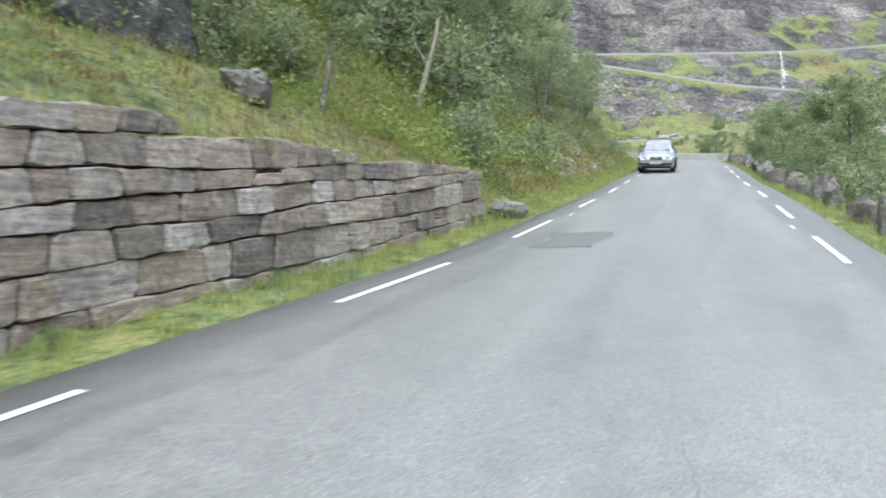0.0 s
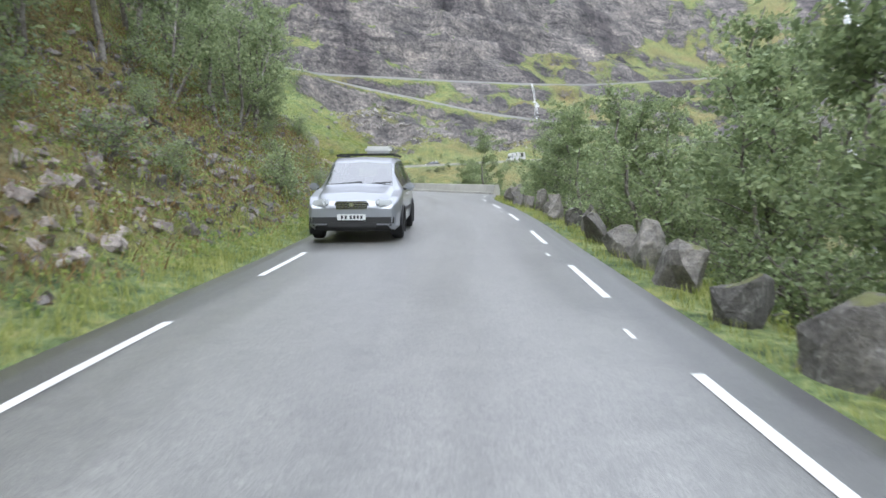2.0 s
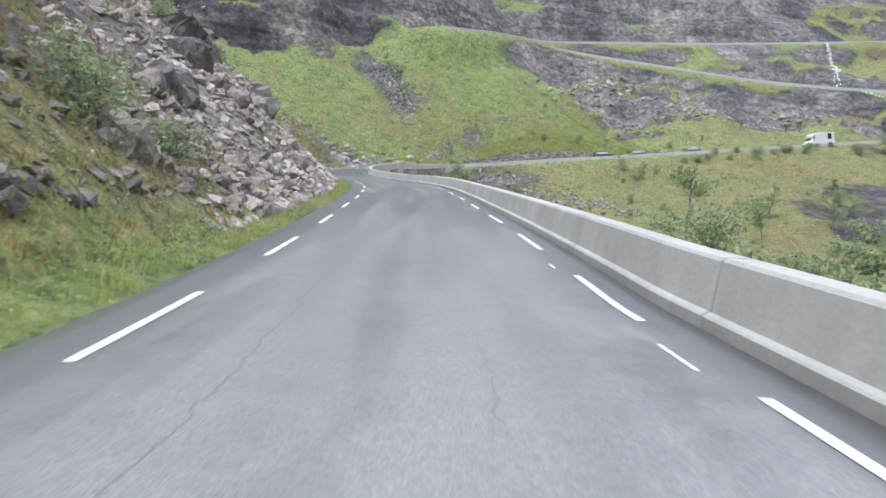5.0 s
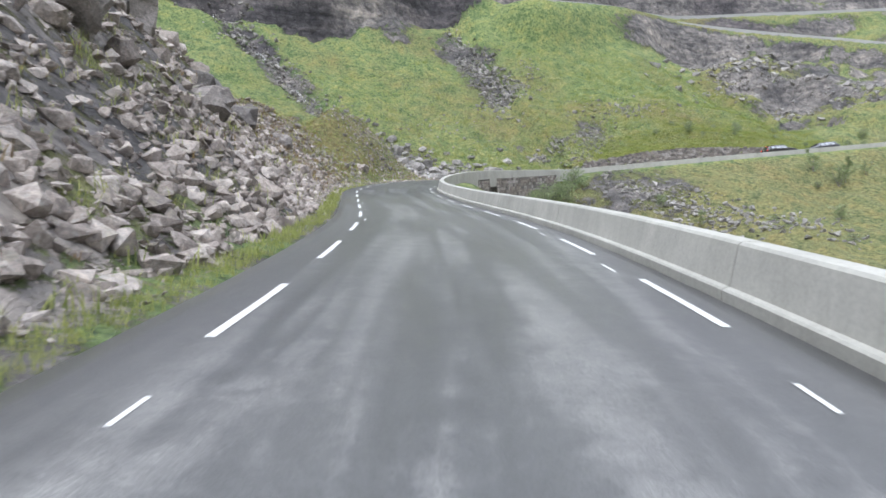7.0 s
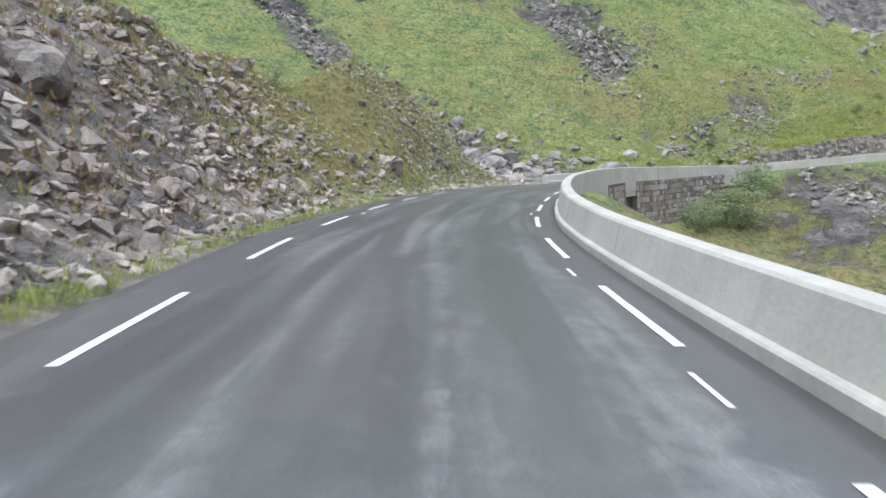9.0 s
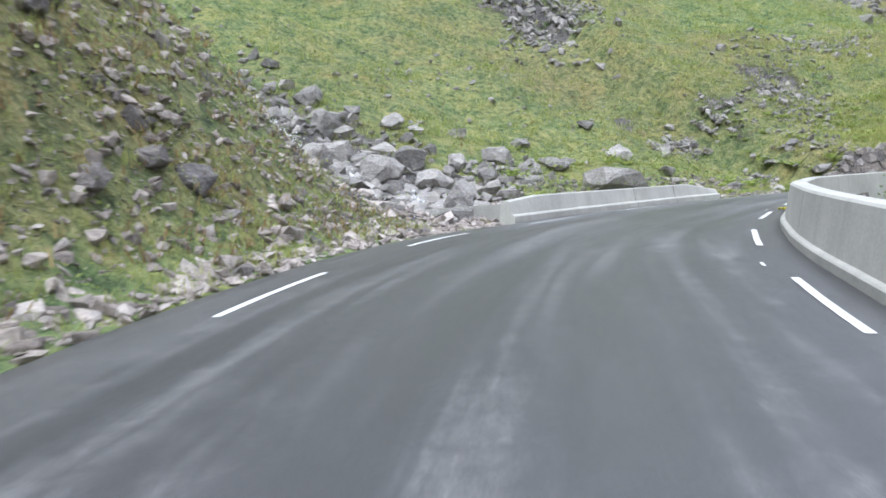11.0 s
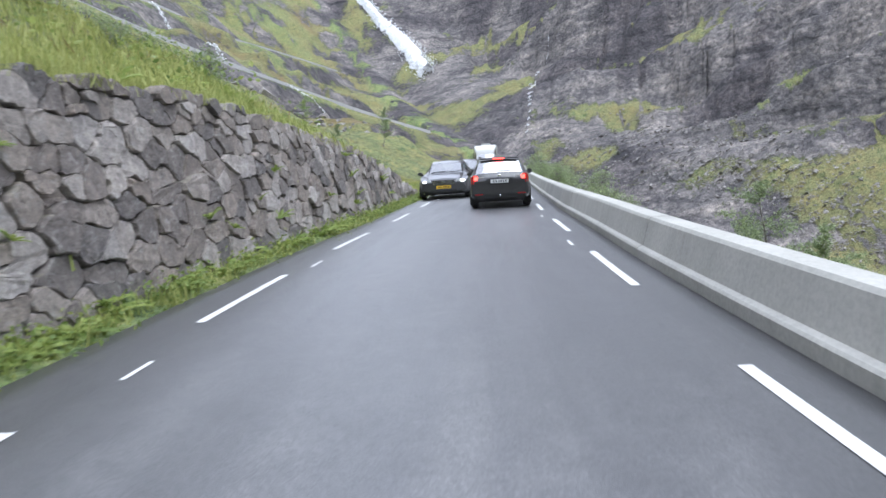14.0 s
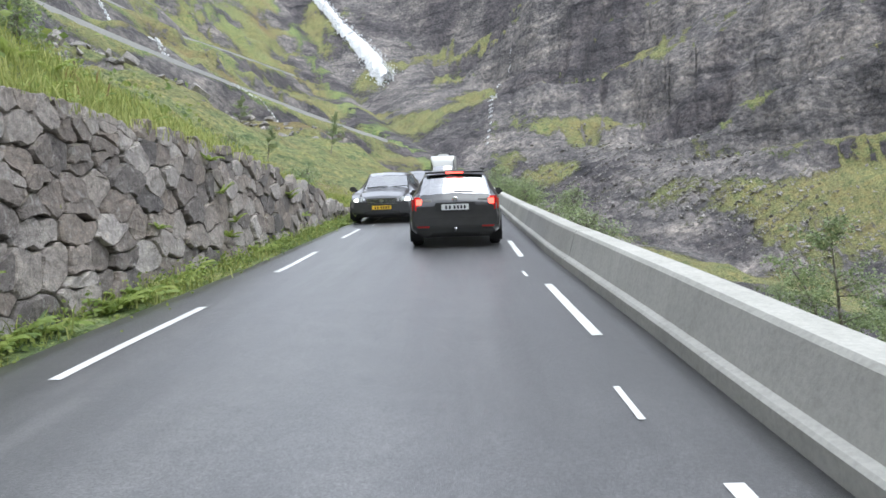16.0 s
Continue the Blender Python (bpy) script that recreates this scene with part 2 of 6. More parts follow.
def concrete_material():
    m, nt, b = material("weathered_concrete", 0.85)
    p = position(nt)
    big, fine = noise_node(nt, 0.8, 5, 0.6, p), noise_node(nt, 25, 4, 0.6, p)
    col = ramp(nt, big, [(0.3, (0.33, 0.322, 0.295)), (0.7, (0.45, 0.438, 0.405))])
    col = mix(nt, 0.4, col, ramp(nt, fine, [(0.3, (0.7, 0.7, 0.68)), (0.6, (1.15, 1.15, 1.12))]), "MULTIPLY")
    run_down = nt.nodes.new("ShaderNodeMapping")
    run_down.inputs["Scale"].default_value = (2.2, 2.2, 0.25)
    nt.links.new(p, run_down.inputs["Vector"])
    col = mix(nt, 0.22, col, ramp(nt, noise_node(nt, 1.6, 6, 0.7, run_down.outputs[0], 0.3), [(0.36, (0.6, 0.59, 0.56)), (0.52, (1.0, 1.0, 1.0)), (0.7, (1.1, 1.1, 1.1))]), "MULTIPLY")
    nt.links.new(col, b.inputs["Base Color"])
    bump(nt, b, fine, 0.3, 0.008)
    return m


M_GROUND, M_ASPHALT, M_CONCRETE = ground_material(), asphalt_material(), concrete_material()
M_LINE = paint("road_marking_paint", (0.74, 0.74, 0.72), 0.7, grime=0.4)


def part(name, bm, mat, parent=None, label=""):
    """Links a bmesh as one mesh object, under parent if given."""
    me = bpy.data.meshes.new(name)
    bm.to_mesh(me)
    bm.free()
    me.materials.append(mat)
    ob = new(name, me)
    if parent is not None:
        ob.parent = parent
    if label:
        ob["label"] = label
    return ob


def mesh_object(name, verts, faces, mat, parent=None, smooth=False):
    me = bpy.data.meshes.new(name)
    me.from_pydata([tuple(v) for v in verts], [], faces)
    me.materials.append(mat)
    if smooth:
        me.shade_smooth()
    me.update()
    ob = new(name, me)
    if parent is not None:
        ob.parent = parent
    return ob


def empty(name, at=(0, 0, 0), turn=0.0):
    ob = new(name)
    ob.matrix_world = pose(*at, 0, 0, turn)
    return ob

# ---- the lie of the land ----
# alignment of the road's middle, from the straight by the stone wall round the bend to the slope above
KNOTS = [
    (-19.3, -58, -4.6), (-9.4, -27.5, -2.3), (-0.57, 0.19, 0.0), (2.89, 9.52, 0.89), (5.02, 15.14, 1.55), (7.09, 20.77, 2.15), (9.05, 26.44, 2.76),
    (11.11, 32.07, 3.38), (13.44, 38.65, 4.16), (15.56, 45.29, 4.92), (17.56, 53.0, 5.72), (18.87, 60.85, 6.47), (19.4, 68.81, 7.2), (19.5, 76.79, 7.95),
    (19.28, 84.77, 8.72), (18.85, 92.75, 9.5), (18.34, 100.74, 10.28), (17.7, 107.71, 10.99), (16.65, 114.64, 11.67), (15.22, 121.49, 12.31), (12.09, 133.08, 13.45),
    (9.15, 145.0, 14.75), (7.9, 156.73, 16.0), (7.9, 161.75, 16.54), (8.37, 166.78, 17.12), (9.53, 171.73, 17.66), (11.59, 176.35, 18.11), (14.14, 180.72, 18.59),
    (17.38, 184.59, 19.08), (21.32, 187.72, 19.56), (25.82, 189.93, 20.06), (35.26, 193.39, 21.14), (44.82, 196.32, 22.19)]
FAR_KNOTS = [(54.4, 199.2, 23.2), (83, 207.6, 26.3), (112, 215.5, 29.4), (145, 224, 33)]
TRAIL = [(200, 257, 48), (270, 305, 74), (345, 350, 102), (420, 435, 190)]  # the gorge's left bank above the road


def spline(knots, step):
    """Points at even steps along a smooth curve through the knots."""
    k = np.array(knots, float)
    k = np.vstack([2 * k[0] - k[1], k, 2 * k[-1] - k[-2]])
    out = []
    for i in range(1, len(k) - 2):
        p0, p1, p2, p3 = k[i - 1:i + 3]
        t0, t1 = 0.0, np.linalg.norm(p1 - p0) ** 0.5
        t2 = t1 + np.linalg.norm(p2 - p1) ** 0.5
        t3 = t2 + np.linalg.norm(p3 - p2) ** 0.5
        t = np.linspace(t1, t2, 40, endpoint=False)[:, None]
        a1 = (t1 - t) / (t1 - t0) * p0 + (t - t0) / (t1 - t0) * p1
        a2 = (t2 - t) / (t2 - t1) * p1 + (t - t1) / (t2 - t1) * p2
        a3 = (t3 - t) / (t3 - t2) * p2 + (t - t2) / (t3 - t2) * p3
        b1 = (t2 - t) / (t2 - t0) * a1 + (t - t0) / (t2 - t0) * a2
        b2 = (t3 - t) / (t3 - t1) * a2 + (t - t1) / (t3 - t1) * a3
        out.append((t2 - t) / (t2 - t1) * b1 + (t - t1) / (t2 - t1) * b2)
    out = np.vstack(out + [k[-2:-1]])
    run = np.concatenate([[0], np.cumsum(np.hypot(*np.diff(out[:, :2], axis=0).T))])
    s = np.arange(0, run[-1], step)
    return np.stack([np.interp(s, run, out[:, i]) for i in range(3)], 1), s


ROAD, RS = spline(KNOTS + FAR_KNOTS + TRAIL, 0.5)
S0 = RS[np.argmin(np.hypot(ROAD[:, 0] + 0.57, ROAD[:, 1] - 0.19))]
RS = RS - S0  # 0 beside the first eye
tan = np.gradient(ROAD[:, :2], axis=0)
tan /= np.linalg.norm(tan, axis=1)[:, None]
RIGHT = np.stack([tan[:, 1], -tan[:, 0]], 1)


def at(s, o=0.0, dz=0.0):
    """The place at s metres along the road and o metres to the right of its middle."""
    x, y, z = (np.interp(s, RS, ROAD[:, i]) for i in range(3))
    rx, ry = (np.interp(s, RS, RIGHT[:, i]) for i in range(2))
    return np.array([x + rx * o, y + ry * o, z + dz])


def heading(s):
    rx, ry = (np.interp(s, RS, RIGHT[:, i]) for i in range(2))
    return math.degrees(math.atan2(ry, rx))  # turn about z that lays +y along the road


def smooth(a, b, x):
    t = np.clip((x - a) / (b - a), 0, 1)
    return t * t * (3 - 2 * t)


def line_left(s):
    return np.interp(s, [0, 6, 10, 16, 40, 137, 150, 161, 166, 171, 176, 181, 186, 191, 196, 201, 206, 216, 221, 240],
                     [2.9, 2.45, 2.2, 2.05, 2.0, 2.05, 2.2, 2.48, 2.52, 2.68, 2.73, 2.55, 2.29, 1.91, 1.77, 1.94, 2.02, 1.87, 1.7, 1.65])


def line_right(s):
    """Edge line on the valley side; it swings out round a passing place."""
    base = np.interp(s, [0, 10, 16, 40, 137, 150, 161, 166, 171, 176, 181, 186, 191, 196, 201, 206, 216, 221, 240],
                     [2.2, 2.2, 2.05, 1.98, 2.05, 2.2, 2.48, 2.52, 2.68, 2.73, 2.55, 2.29, 1.91, 1.77, 1.94, 2.02, 1.87, 1.7, 1.65])
    return base + np.interp(s, [50, 54, 58, 61, 64, 66.5, 69, 72, 76, 81], [0, 0.25, 1.1, 1.9, 2.75, 2.95, 2.35, 1.2, 0.35, 0])


def edge_left(s):
    return line_left(s) + np.interp(s, [0, 12, 100, 110, 240], [0.45, 0.5, 0.6, 0.75, 0.6])


def edge_right(s):
    return line_right(s) + np.interp(s, [0, 55, 62, 80, 240], [0.55, 0.5, 0.45, 0.45, 0.45])


def _hash(ix, iy, seed):
    h = (ix.astype(np.int64) * 374761393 + iy.astype(np.int64) * 668265263 + seed * 974634777) & 0x7FFFFFFF
    h = ((h ^ (h >> 13)) * 1274126177) & 0x7FFFFFFF
    return ((h ^ (h >> 16)) & 0xFFFF) / 65535.0


def vnoise(x, y, seed=0):
    ix, iy = np.floor(x), np.floor(y)
    fx, fy = x - ix, y - iy
    fx, fy = fx * fx * (3 - 2 * fx), fy * fy * (3 - 2 * fy)
    a, b = _hash(ix, iy, seed), _hash(ix + 1, iy, seed)
    c, d = _hash(ix, iy + 1, seed), _hash(ix + 1, iy + 1, seed)
    return (a * (1 - fx) + b * fx) * (1 - fy) + (c * (1 - fx) + d * fx) * fy - 0.5


def fbm(x, y, scale, octaves=4, seed=0, gain=0.5):
    out, amp = 0.0, 1.0
    for k in range(octaves):
        out = out + amp * vnoise(x / scale + 17.3 * k, y / scale - 9.1 * k, seed + k)
        amp, scale = amp * gain, scale / 2.03
    return out


def along(x, y, line):
    """Nearest place on a polyline: index, signed distance (right is plus), run, height."""
    n = len(x)
    idx = np.zeros(n, int)
    for a in range(0, n, 20000):
        d = (x[a:a + 20000, None] - line[None, :, 0]) ** 2 + (y[a:a + 20000, None] - line[None, :, 1]) ** 2
        idx[a:a + 20000] = np.argmin(d, 1)
    return idx


GORGE, _g = spline([(60, -60, -40), (95, 60, -22), (112, 120, -4), (137, 175, 14), (205, 237, 38), (275, 290, 68), (352, 338, 100), (432, 420, 190)], 4.0)
CLIFF_S, CLIFF_E = [178, 186, 190, 195, 199, 210, 222, 240], [64, 55, 46, 43, 47, 43, 56, 82]  # where the cliff above the green slope begins
UPPER_KNOTS = [
    [(16.2, 239.6, 56.6), (30, 252, 58.7), (44.3, 268, 60.4), (60, 271.3, 58.9), (83.5, 269, 55.2), (102.6, 265.6, 51.8), (127, 262.8, 49.4), (160, 259.5, 47.2), (181, 255.6, 45.8)],
    [(16.2, 239.6, 56.8), (30, 255, 60.1), (48, 279, 64.6), (72, 288, 67.2), (106, 296.5, 69.9), (140, 298.5, 71.6), (178, 313.5, 77.4), (230, 331, 86.9), (325, 362, 103.5)]]
UPPER = [spline(k, 2.0)[0] for k in UPPER_KNOTS]
GULLY, GULLY_RUN = spline([(8, 178.5, 0), (5, 183, 0), (0, 188, 0), (-10, 195, 0), (-22, 204, 0), (-36, 214, 0), (-70, 238, 0), (-110, 265, 0)], 0.8)
BEND = np.argmin(abs(RS - 184))


def wall_height(s):
    """Height of the ground's step behind the two stone walls."""
    one = np.interp(s, [-40, 5, 9, 12.8, 13.3, 13.6], [1.9, 1.75, 1.3, 0.98, 0.9, 0.0])
    two = np.interp(s, [198.8, 200.2, 204, 208, 214, 218, 222, 226, 229, 232, 236], [0.0, 1.5, 1.95, 2.35, 2.4, 2.15, 1.85, 1.4, 1.0, 0.45, 0.0])
    return one + two


def wall_offset(s):
    return np.interp(s, [-40, 6, 13, 20, 185, 195, 201, 209, 216, 225, 260], [3.95, 3.8, 3.25, 3.0, 3.0, 2.75, 2.9, 3.05, 2.85, 2.7, 2.65])


def terrace(z, step, shift, keep=0.35):
    """Turns an even slope into ledges and steep faces."""
    q = z / step + shift
    f = q - np.floor(q)
    return keep * z + (1 - keep) * (np.floor(q) + smooth(0.5, 1.0, f) - shift) * step


def land(x, y):
    """Height of the ground, and how bare and how heathery it is."""
    x, y = np.asarray(x, float).ravel(), np.asarray(y, float).ravel()
    i = along(x, y, ROAD)
    s, zr = RS[i], ROAD[i, 2]
    o = (x - ROAD[i, 0]) * RIGHT[i, 0] + (y - ROAD[i, 1]) * RIGHT[i, 1]
    dist = np.hypot(x - ROAD[i, 0], y - ROAD[i, 1])
    # hill side
    el = np.maximum(dist - edge_left(s), 0)
    wh, wo = wall_height(s), wall_offset(s)
    step = wh * smooth(0.35, 0.8, dist - wo)
    west = 0.12 * np.minimum(el, 0.9) + 0.92 * np.maximum(el - 0.9, 0) - 0.28 * np.maximum(el - 9, 0) + 0.10 * np.maximum(el - 40, 0)
    capped = np.where(el > 6, 4.8 + 0.22 * (el - 6), west)
    west = west + smooth(142, 158, s) * (np.minimum(capped, west) - west)
    ka = np.interp(s, [180, 190, 200, 240], [0.30, 0.34, 0.40, 0.36])
    kb = np.interp(s, [180, 190, 200, 240], [0.0035, 0.006, 0.0075, 0.0025])

    def climb(e):
        """The slope above: steepening, and beyond its brink a cliff."""
        e1 = np.interp(s, CLIFF_S, CLIFF_E)
        c = np.minimum(e, e1)
        sheer = 1.7 * (1 - smooth(194, 200, s)) * np.clip(e - e1 - 1.0, 0, 9)
        return ka * c + kb * c * c + sheer + 1.45 * np.maximum(e - e1, 0) - 0.75 * np.maximum(e - e1 - 75, 0)

    north = 0.08 * np.minimum(el, 1.5) + climb(np.maximum(el - 1.5, 0))
    w = smooth(168, 181, s)
    behind = np.maximum(dist - wo - 0.7, 0)
    walled = np.where(s < 100, 0.62 * behind + 0.003 * behind ** 2, climb(behind))
    hill = west * (1 - w) + north * w
    has = np.clip(wh / 0.6, 0, 1)
    up = zr - 0.06 + hill * (1 - has) + (walled + step) * has
    up = up + 1.1 * np.exp(-((s - 169.5) / 3.0) ** 2) * smooth(1.0, 3, el) * (1 - smooth(6, 9, el))
    up = up + 2.4 * np.exp(-((x - 0.2) / 3.0) ** 2 - ((y - 173) / 5.0) ** 2) * smooth(0.8, 3, el)
    rough = smooth(1.0, 6, el)
    up = up + rough * (fbm(x, y, 7.0, 4, 3) * (1.3 + 0.012 * np.minimum(el, 200)) + fbm(x, y, 1.6, 2, 8) * 0.35)
    crag = smooth(-3, 9, el - np.interp(s, CLIFF_S, CLIFF_E)) * smooth(120, 160, s)
    up = up + crag * (fbm(x, y, 34, 5, 21, 0.55) * 16 + np.abs(fbm(x, y, 12, 3, 5)) * 7)
    broken = smooth(228, 246, s) * np.maximum(smooth(8, 24, el), smooth(275, 300, s)) * (1 - crag)
    up = up + broken * (fbm(x, y, 16, 4, 61, 0.6) * 5)
    stepped = terrace(terrace(up, 17.0, fbm(x, y, 50, 3, 15) * 1.6), 6.0, fbm(x, y, 25, 3, 16) * 1.5, 0.5)
    up = up + np.maximum(crag, 0.55 * broken) * (stepped - up)
    # the gully of the stream above the bend
    gk = along(x, y, GULLY)
    g_run, g_off = GULLY_RUN[gk], np.hypot(x - GULLY[gk, 0], y - GULLY[gk, 1])
    up = up - 1.6 * np.exp(-(g_off / 3.2) ** 2) * smooth(0, 3, g_run) * smooth(1.0, 3.0, el)
    # valley side
    lower, upper = ROAD[:BEND], ROAD[BEND:]
    down = []
    for line, off in ((lower, 0), (upper, BEND)):
        j = along(x, y, line)
        dd = np.hypot(x - line[j, 0], y - line[j, 1])
        er = np.maximum(dd - edge_right(RS[j + off]), 0)
        drop = 0.10 * np.minimum(er, 0.9) + 0.55 * np.maximum(er - 0.9, 0) - 0.25 * np.maximum(er - 14, 0)
        down.append(line[j, 2] - 0.06 - drop + smooth(1, 6, er) * (fbm(x, y, 6.0, 4, 31) * 1.6))
    # the hollow in the crook of the bend, below its masonry
    hollow = np.maximum(np.abs(dist) - edge_right(s), 0)
    pit = 2.7 * smooth(0.0, 0.4, hollow) * (1 - smooth(6, 14, hollow)) * smooth(168, 174, s) * (1 - smooth(190, 198, s))
    down = [d_ - pit for d_ in down]
    gi = along(x, y, GORGE)
    gt = np.gradient(GORGE[:, :2], axis=0)
    gt /= np.linalg.norm(gt, axis=1)[:, None]
    go = (x - GORGE[gi, 0]) * gt[gi, 1] - (y - GORGE[gi, 1]) * gt[gi, 0]
    face = np.maximum(go, 0)
    opp = GORGE[gi, 2] + 0.5 * np.minimum(face, 45) + 1.25 * np.maximum(face - 45, 0) + fbm(x, y, 40, 5, 55, 0.5) * 22 * smooth(5, 60, face) + fbm(x, y, 18, 2, 57) * 2.0 * smooth(20, 60, face)
    opp = np.where(go < 0, GORGE[gi, 2] + 0.8 * go, opp)
    stepped = terrace(terrace(opp, 21.0, fbm(x, y, 80, 3, 14) * 2.2 + 0.012 * (x + y), 0.3), 8.0, fbm(x, y, 45, 2, 13) * 1.8 + 0.02 * y, 0.45)
    opp = opp + smooth(16, 55, face) * (stepped - opp)
    dn = np.maximum(np.maximum(down[0], down[1]), opp)
    z = np.where(o < 0, np.maximum(up, np.where(go > 0, opp, -99)), dn)
    # benches of the two stretches of road higher up
    for line in UPPER:
        j = along(x, y, line)
        dd = np.hypot(x - line[j, 0], y - line[j, 1])
        z = z + (line[j, 2] - 0.15 - z) * (1 - smooth(2.6, 11, dd))
    on = (o > -edge_left(s)) & (o < edge_right(s))
    z = np.where(on, zr - 0.12, z)
    # surface
    scree = smooth(84, 96, s) * (1 - smooth(176, 183, s)) * (1 - smooth(8, 15, el)) * (1 - 0.85 * smooth(150, 162, s))
    scree = scree + 0.42 * smooth(66, 72, s) * (1 - smooth(84, 96, s)) * smooth(0.8, 2.5, el) * (1 - smooth(12, 20, el))
    scree = scree + 0.6 * smooth(168, 175, s) * (1 - smooth(184, 188, s)) * (1 - smooth(9, 14, el))
    scree = scree + smooth(56, 62, s) * (1 - smooth(66, 74, s)) * 0.5 * (1 - smooth(6, 12, el))
    left = o < 0
    gullyness = np.exp(-(g_off / 4.5) ** 2) * smooth(150, 165, s)
    bare = np.where(left, -0.25 + 0.88 * scree + 0.9 * gullyness * (el > 0.5) + crag * (0.85 + 1.1 * fbm(x, y, 34, 4, 77)) + broken * (0.68 + 1.3 * fbm(x, y, 22, 3, 78)), np.where(s > 62, -0.12 + 1.2 * fbm(x, y, 14, 3, 79), -0.1))
    bare = np.where(~left & (go > -70) & (s > 190), bare + smooth(-70, -35, go) * (0.58 + (0.35 + 1.6 * fbm(x, y, 26, 3, 97)) * (1 - smooth(30, 60, face)) + 0.9 * fbm(x, y, 35, 4, 99) - bare + 0.8 * fbm(x, y, 11, 3, 98)), bare)
    heath = np.where(left, np.interp(s, [0, 10, 18, 55, 80, 160, 172, 180], [0.3, 0.3, 0.62, 0.72, 0.5, 0.68, 0.5, 0.2]) * (1 - smooth(15, 40, el)) + 0.25 * broken + 0.2 * crag, 0.45)
    for cx, cy, rad in ((7, 222, 5.5), (12.5, 215.5, 4.5), (2, 227, 4), (25, 201.5, 3.6), (24.6, 205.5, 2.5), (20, 200.7, 1.8), (15.2, 201.3, 1.4), (20.7, 197.8, 1.3)):
        bare = bare + 0.75 * np.exp(-((x - cx) ** 2 + (y - cy) ** 2) / rad ** 2)
    heath = heath + np.where(left, smooth(184, 192, s) * (1 - crag) * 0.7 * np.maximum(fbm(x, y, 13, 3, 151), 0), 0)
    heath = heath * smooth(0.5, 2.0, el)
    return z, bare, heath


def soaked_rock(x, y):
    """Where the crags are dark with seeping water."""
    return 0.45 + 1.5 * fbm(x, y, 46, 3, 141) + 0.7 * fbm(x, y, 13, 3, 143)


def graded(lo, hi, a, b, fine, grow):
    """Grid lines: even between a and b, widening outside."""
    inner = list(np.arange(a, b, fine))
    out, step, v = [], fine, a
    while v > lo:
        step *= grow
        v -= step
        out.append(v)
    left = out[::-1]
    out, step, v = [], fine, inner[-1]
    while v < hi:
        step *= grow
        v += step
        out.append(v)
    return np.array(left + inner + out)


def build_ground():
    gx = graded(-260, 620, -16, 62, 0.55, 1.022)
    gy = graded(-240, 620, -14, 214, 0.55, 1.022)
    nx, ny = len(gx), len(gy)
    xx, yy = np.meshgrid(gx, gy)
    z, bare, heath = land(xx, yy)
    zz = z.reshape(xx.shape)
    gz = np.hypot(np.gradient(zz, axis=1) / np.gradient(gx)[None, :], np.gradient(zz, axis=0) / np.gradient(gy)[:, None])
    far = smooth(30, 60, np.min([np.abs(xx - 20), np.abs(xx - 20)], 0) + np.maximum(yy - 200, 0) * 0.8)
    bare = bare + (far * np.clip((gz - 0.95) * 1.2, -0.3, 1.0)).ravel()
    wet = soaked_rock(xx.ravel(), yy.ravel()) * far.ravel()
    verts = np.stack([xx.ravel(), yy.ravel(), z], 1)
    r, c = np.meshgrid(np.arange(ny - 1), np.arange(nx - 1), indexing="ij")
    a = (r * nx + c).ravel()
    faces = np.stack([a, a + 1, a + nx + 1, a + nx], 1)
    me = bpy.data.meshes.new("ground")
    me.vertices.add(len(verts))
    me.vertices.foreach_set("co", verts.ravel())
    me.loops.add(faces.size)
    me.loops.foreach_set("vertex_index", faces.ravel().astype(np.int32))
    me.polygons.add(len(faces))
    me.polygons.foreach_set("loop_start", np.arange(0, faces.size, 4, dtype=np.int32))
    me.polygons.foreach_set("loop_total", np.full(len(faces), 4, dtype=np.int32))
    me.update(calc_edges=True)
    for name, values in (("bare", bare), ("heath", heath), ("wet", wet)):
        me.attributes.new(name, "FLOAT", "POINT").data.foreach_set("value", np.asarray(values, np.float32))
    me.materials.append(M_GROUND)
    me.shade_smooth()
    return tagged(new("ground", me), "steep mountainside of grass, heather, scree and grey crags", "ground", kind="stuff")


build_ground()


def strip(name, stations, profile, mat, attribute=None, smooth_shade=True, closed=False):
    """A mesh swept along the road: profile(s) gives (offset, height) pairs."""
    verts, faces, vals = [], [], []
    n = None
    for k, s in enumerate(stations):
        row = profile(s)
        n = len(row)
        for q in row:
            verts.append(at(s, q[0], q[1]))
            vals.append(q[2] if len(q) > 2 else 0.0)
        if k:
            for j in range(n if closed else n - 1):
                a, b = (k - 1) * n + j, (k - 1) * n + (j + 1) % n
                faces.append((a, b, b + n, a + n))
    if closed:
        faces += [tuple(range(n - 1, -1, -1)), tuple(range((len(stations) - 1) * n, len(stations) * n))]
    ob = mesh_object(name, verts, faces, mat, smooth=smooth_shade)
    if attribute:
        ob.data.attributes.new(attribute, "FLOAT", "POINT").data.foreach_set("value", vals)
    return ob


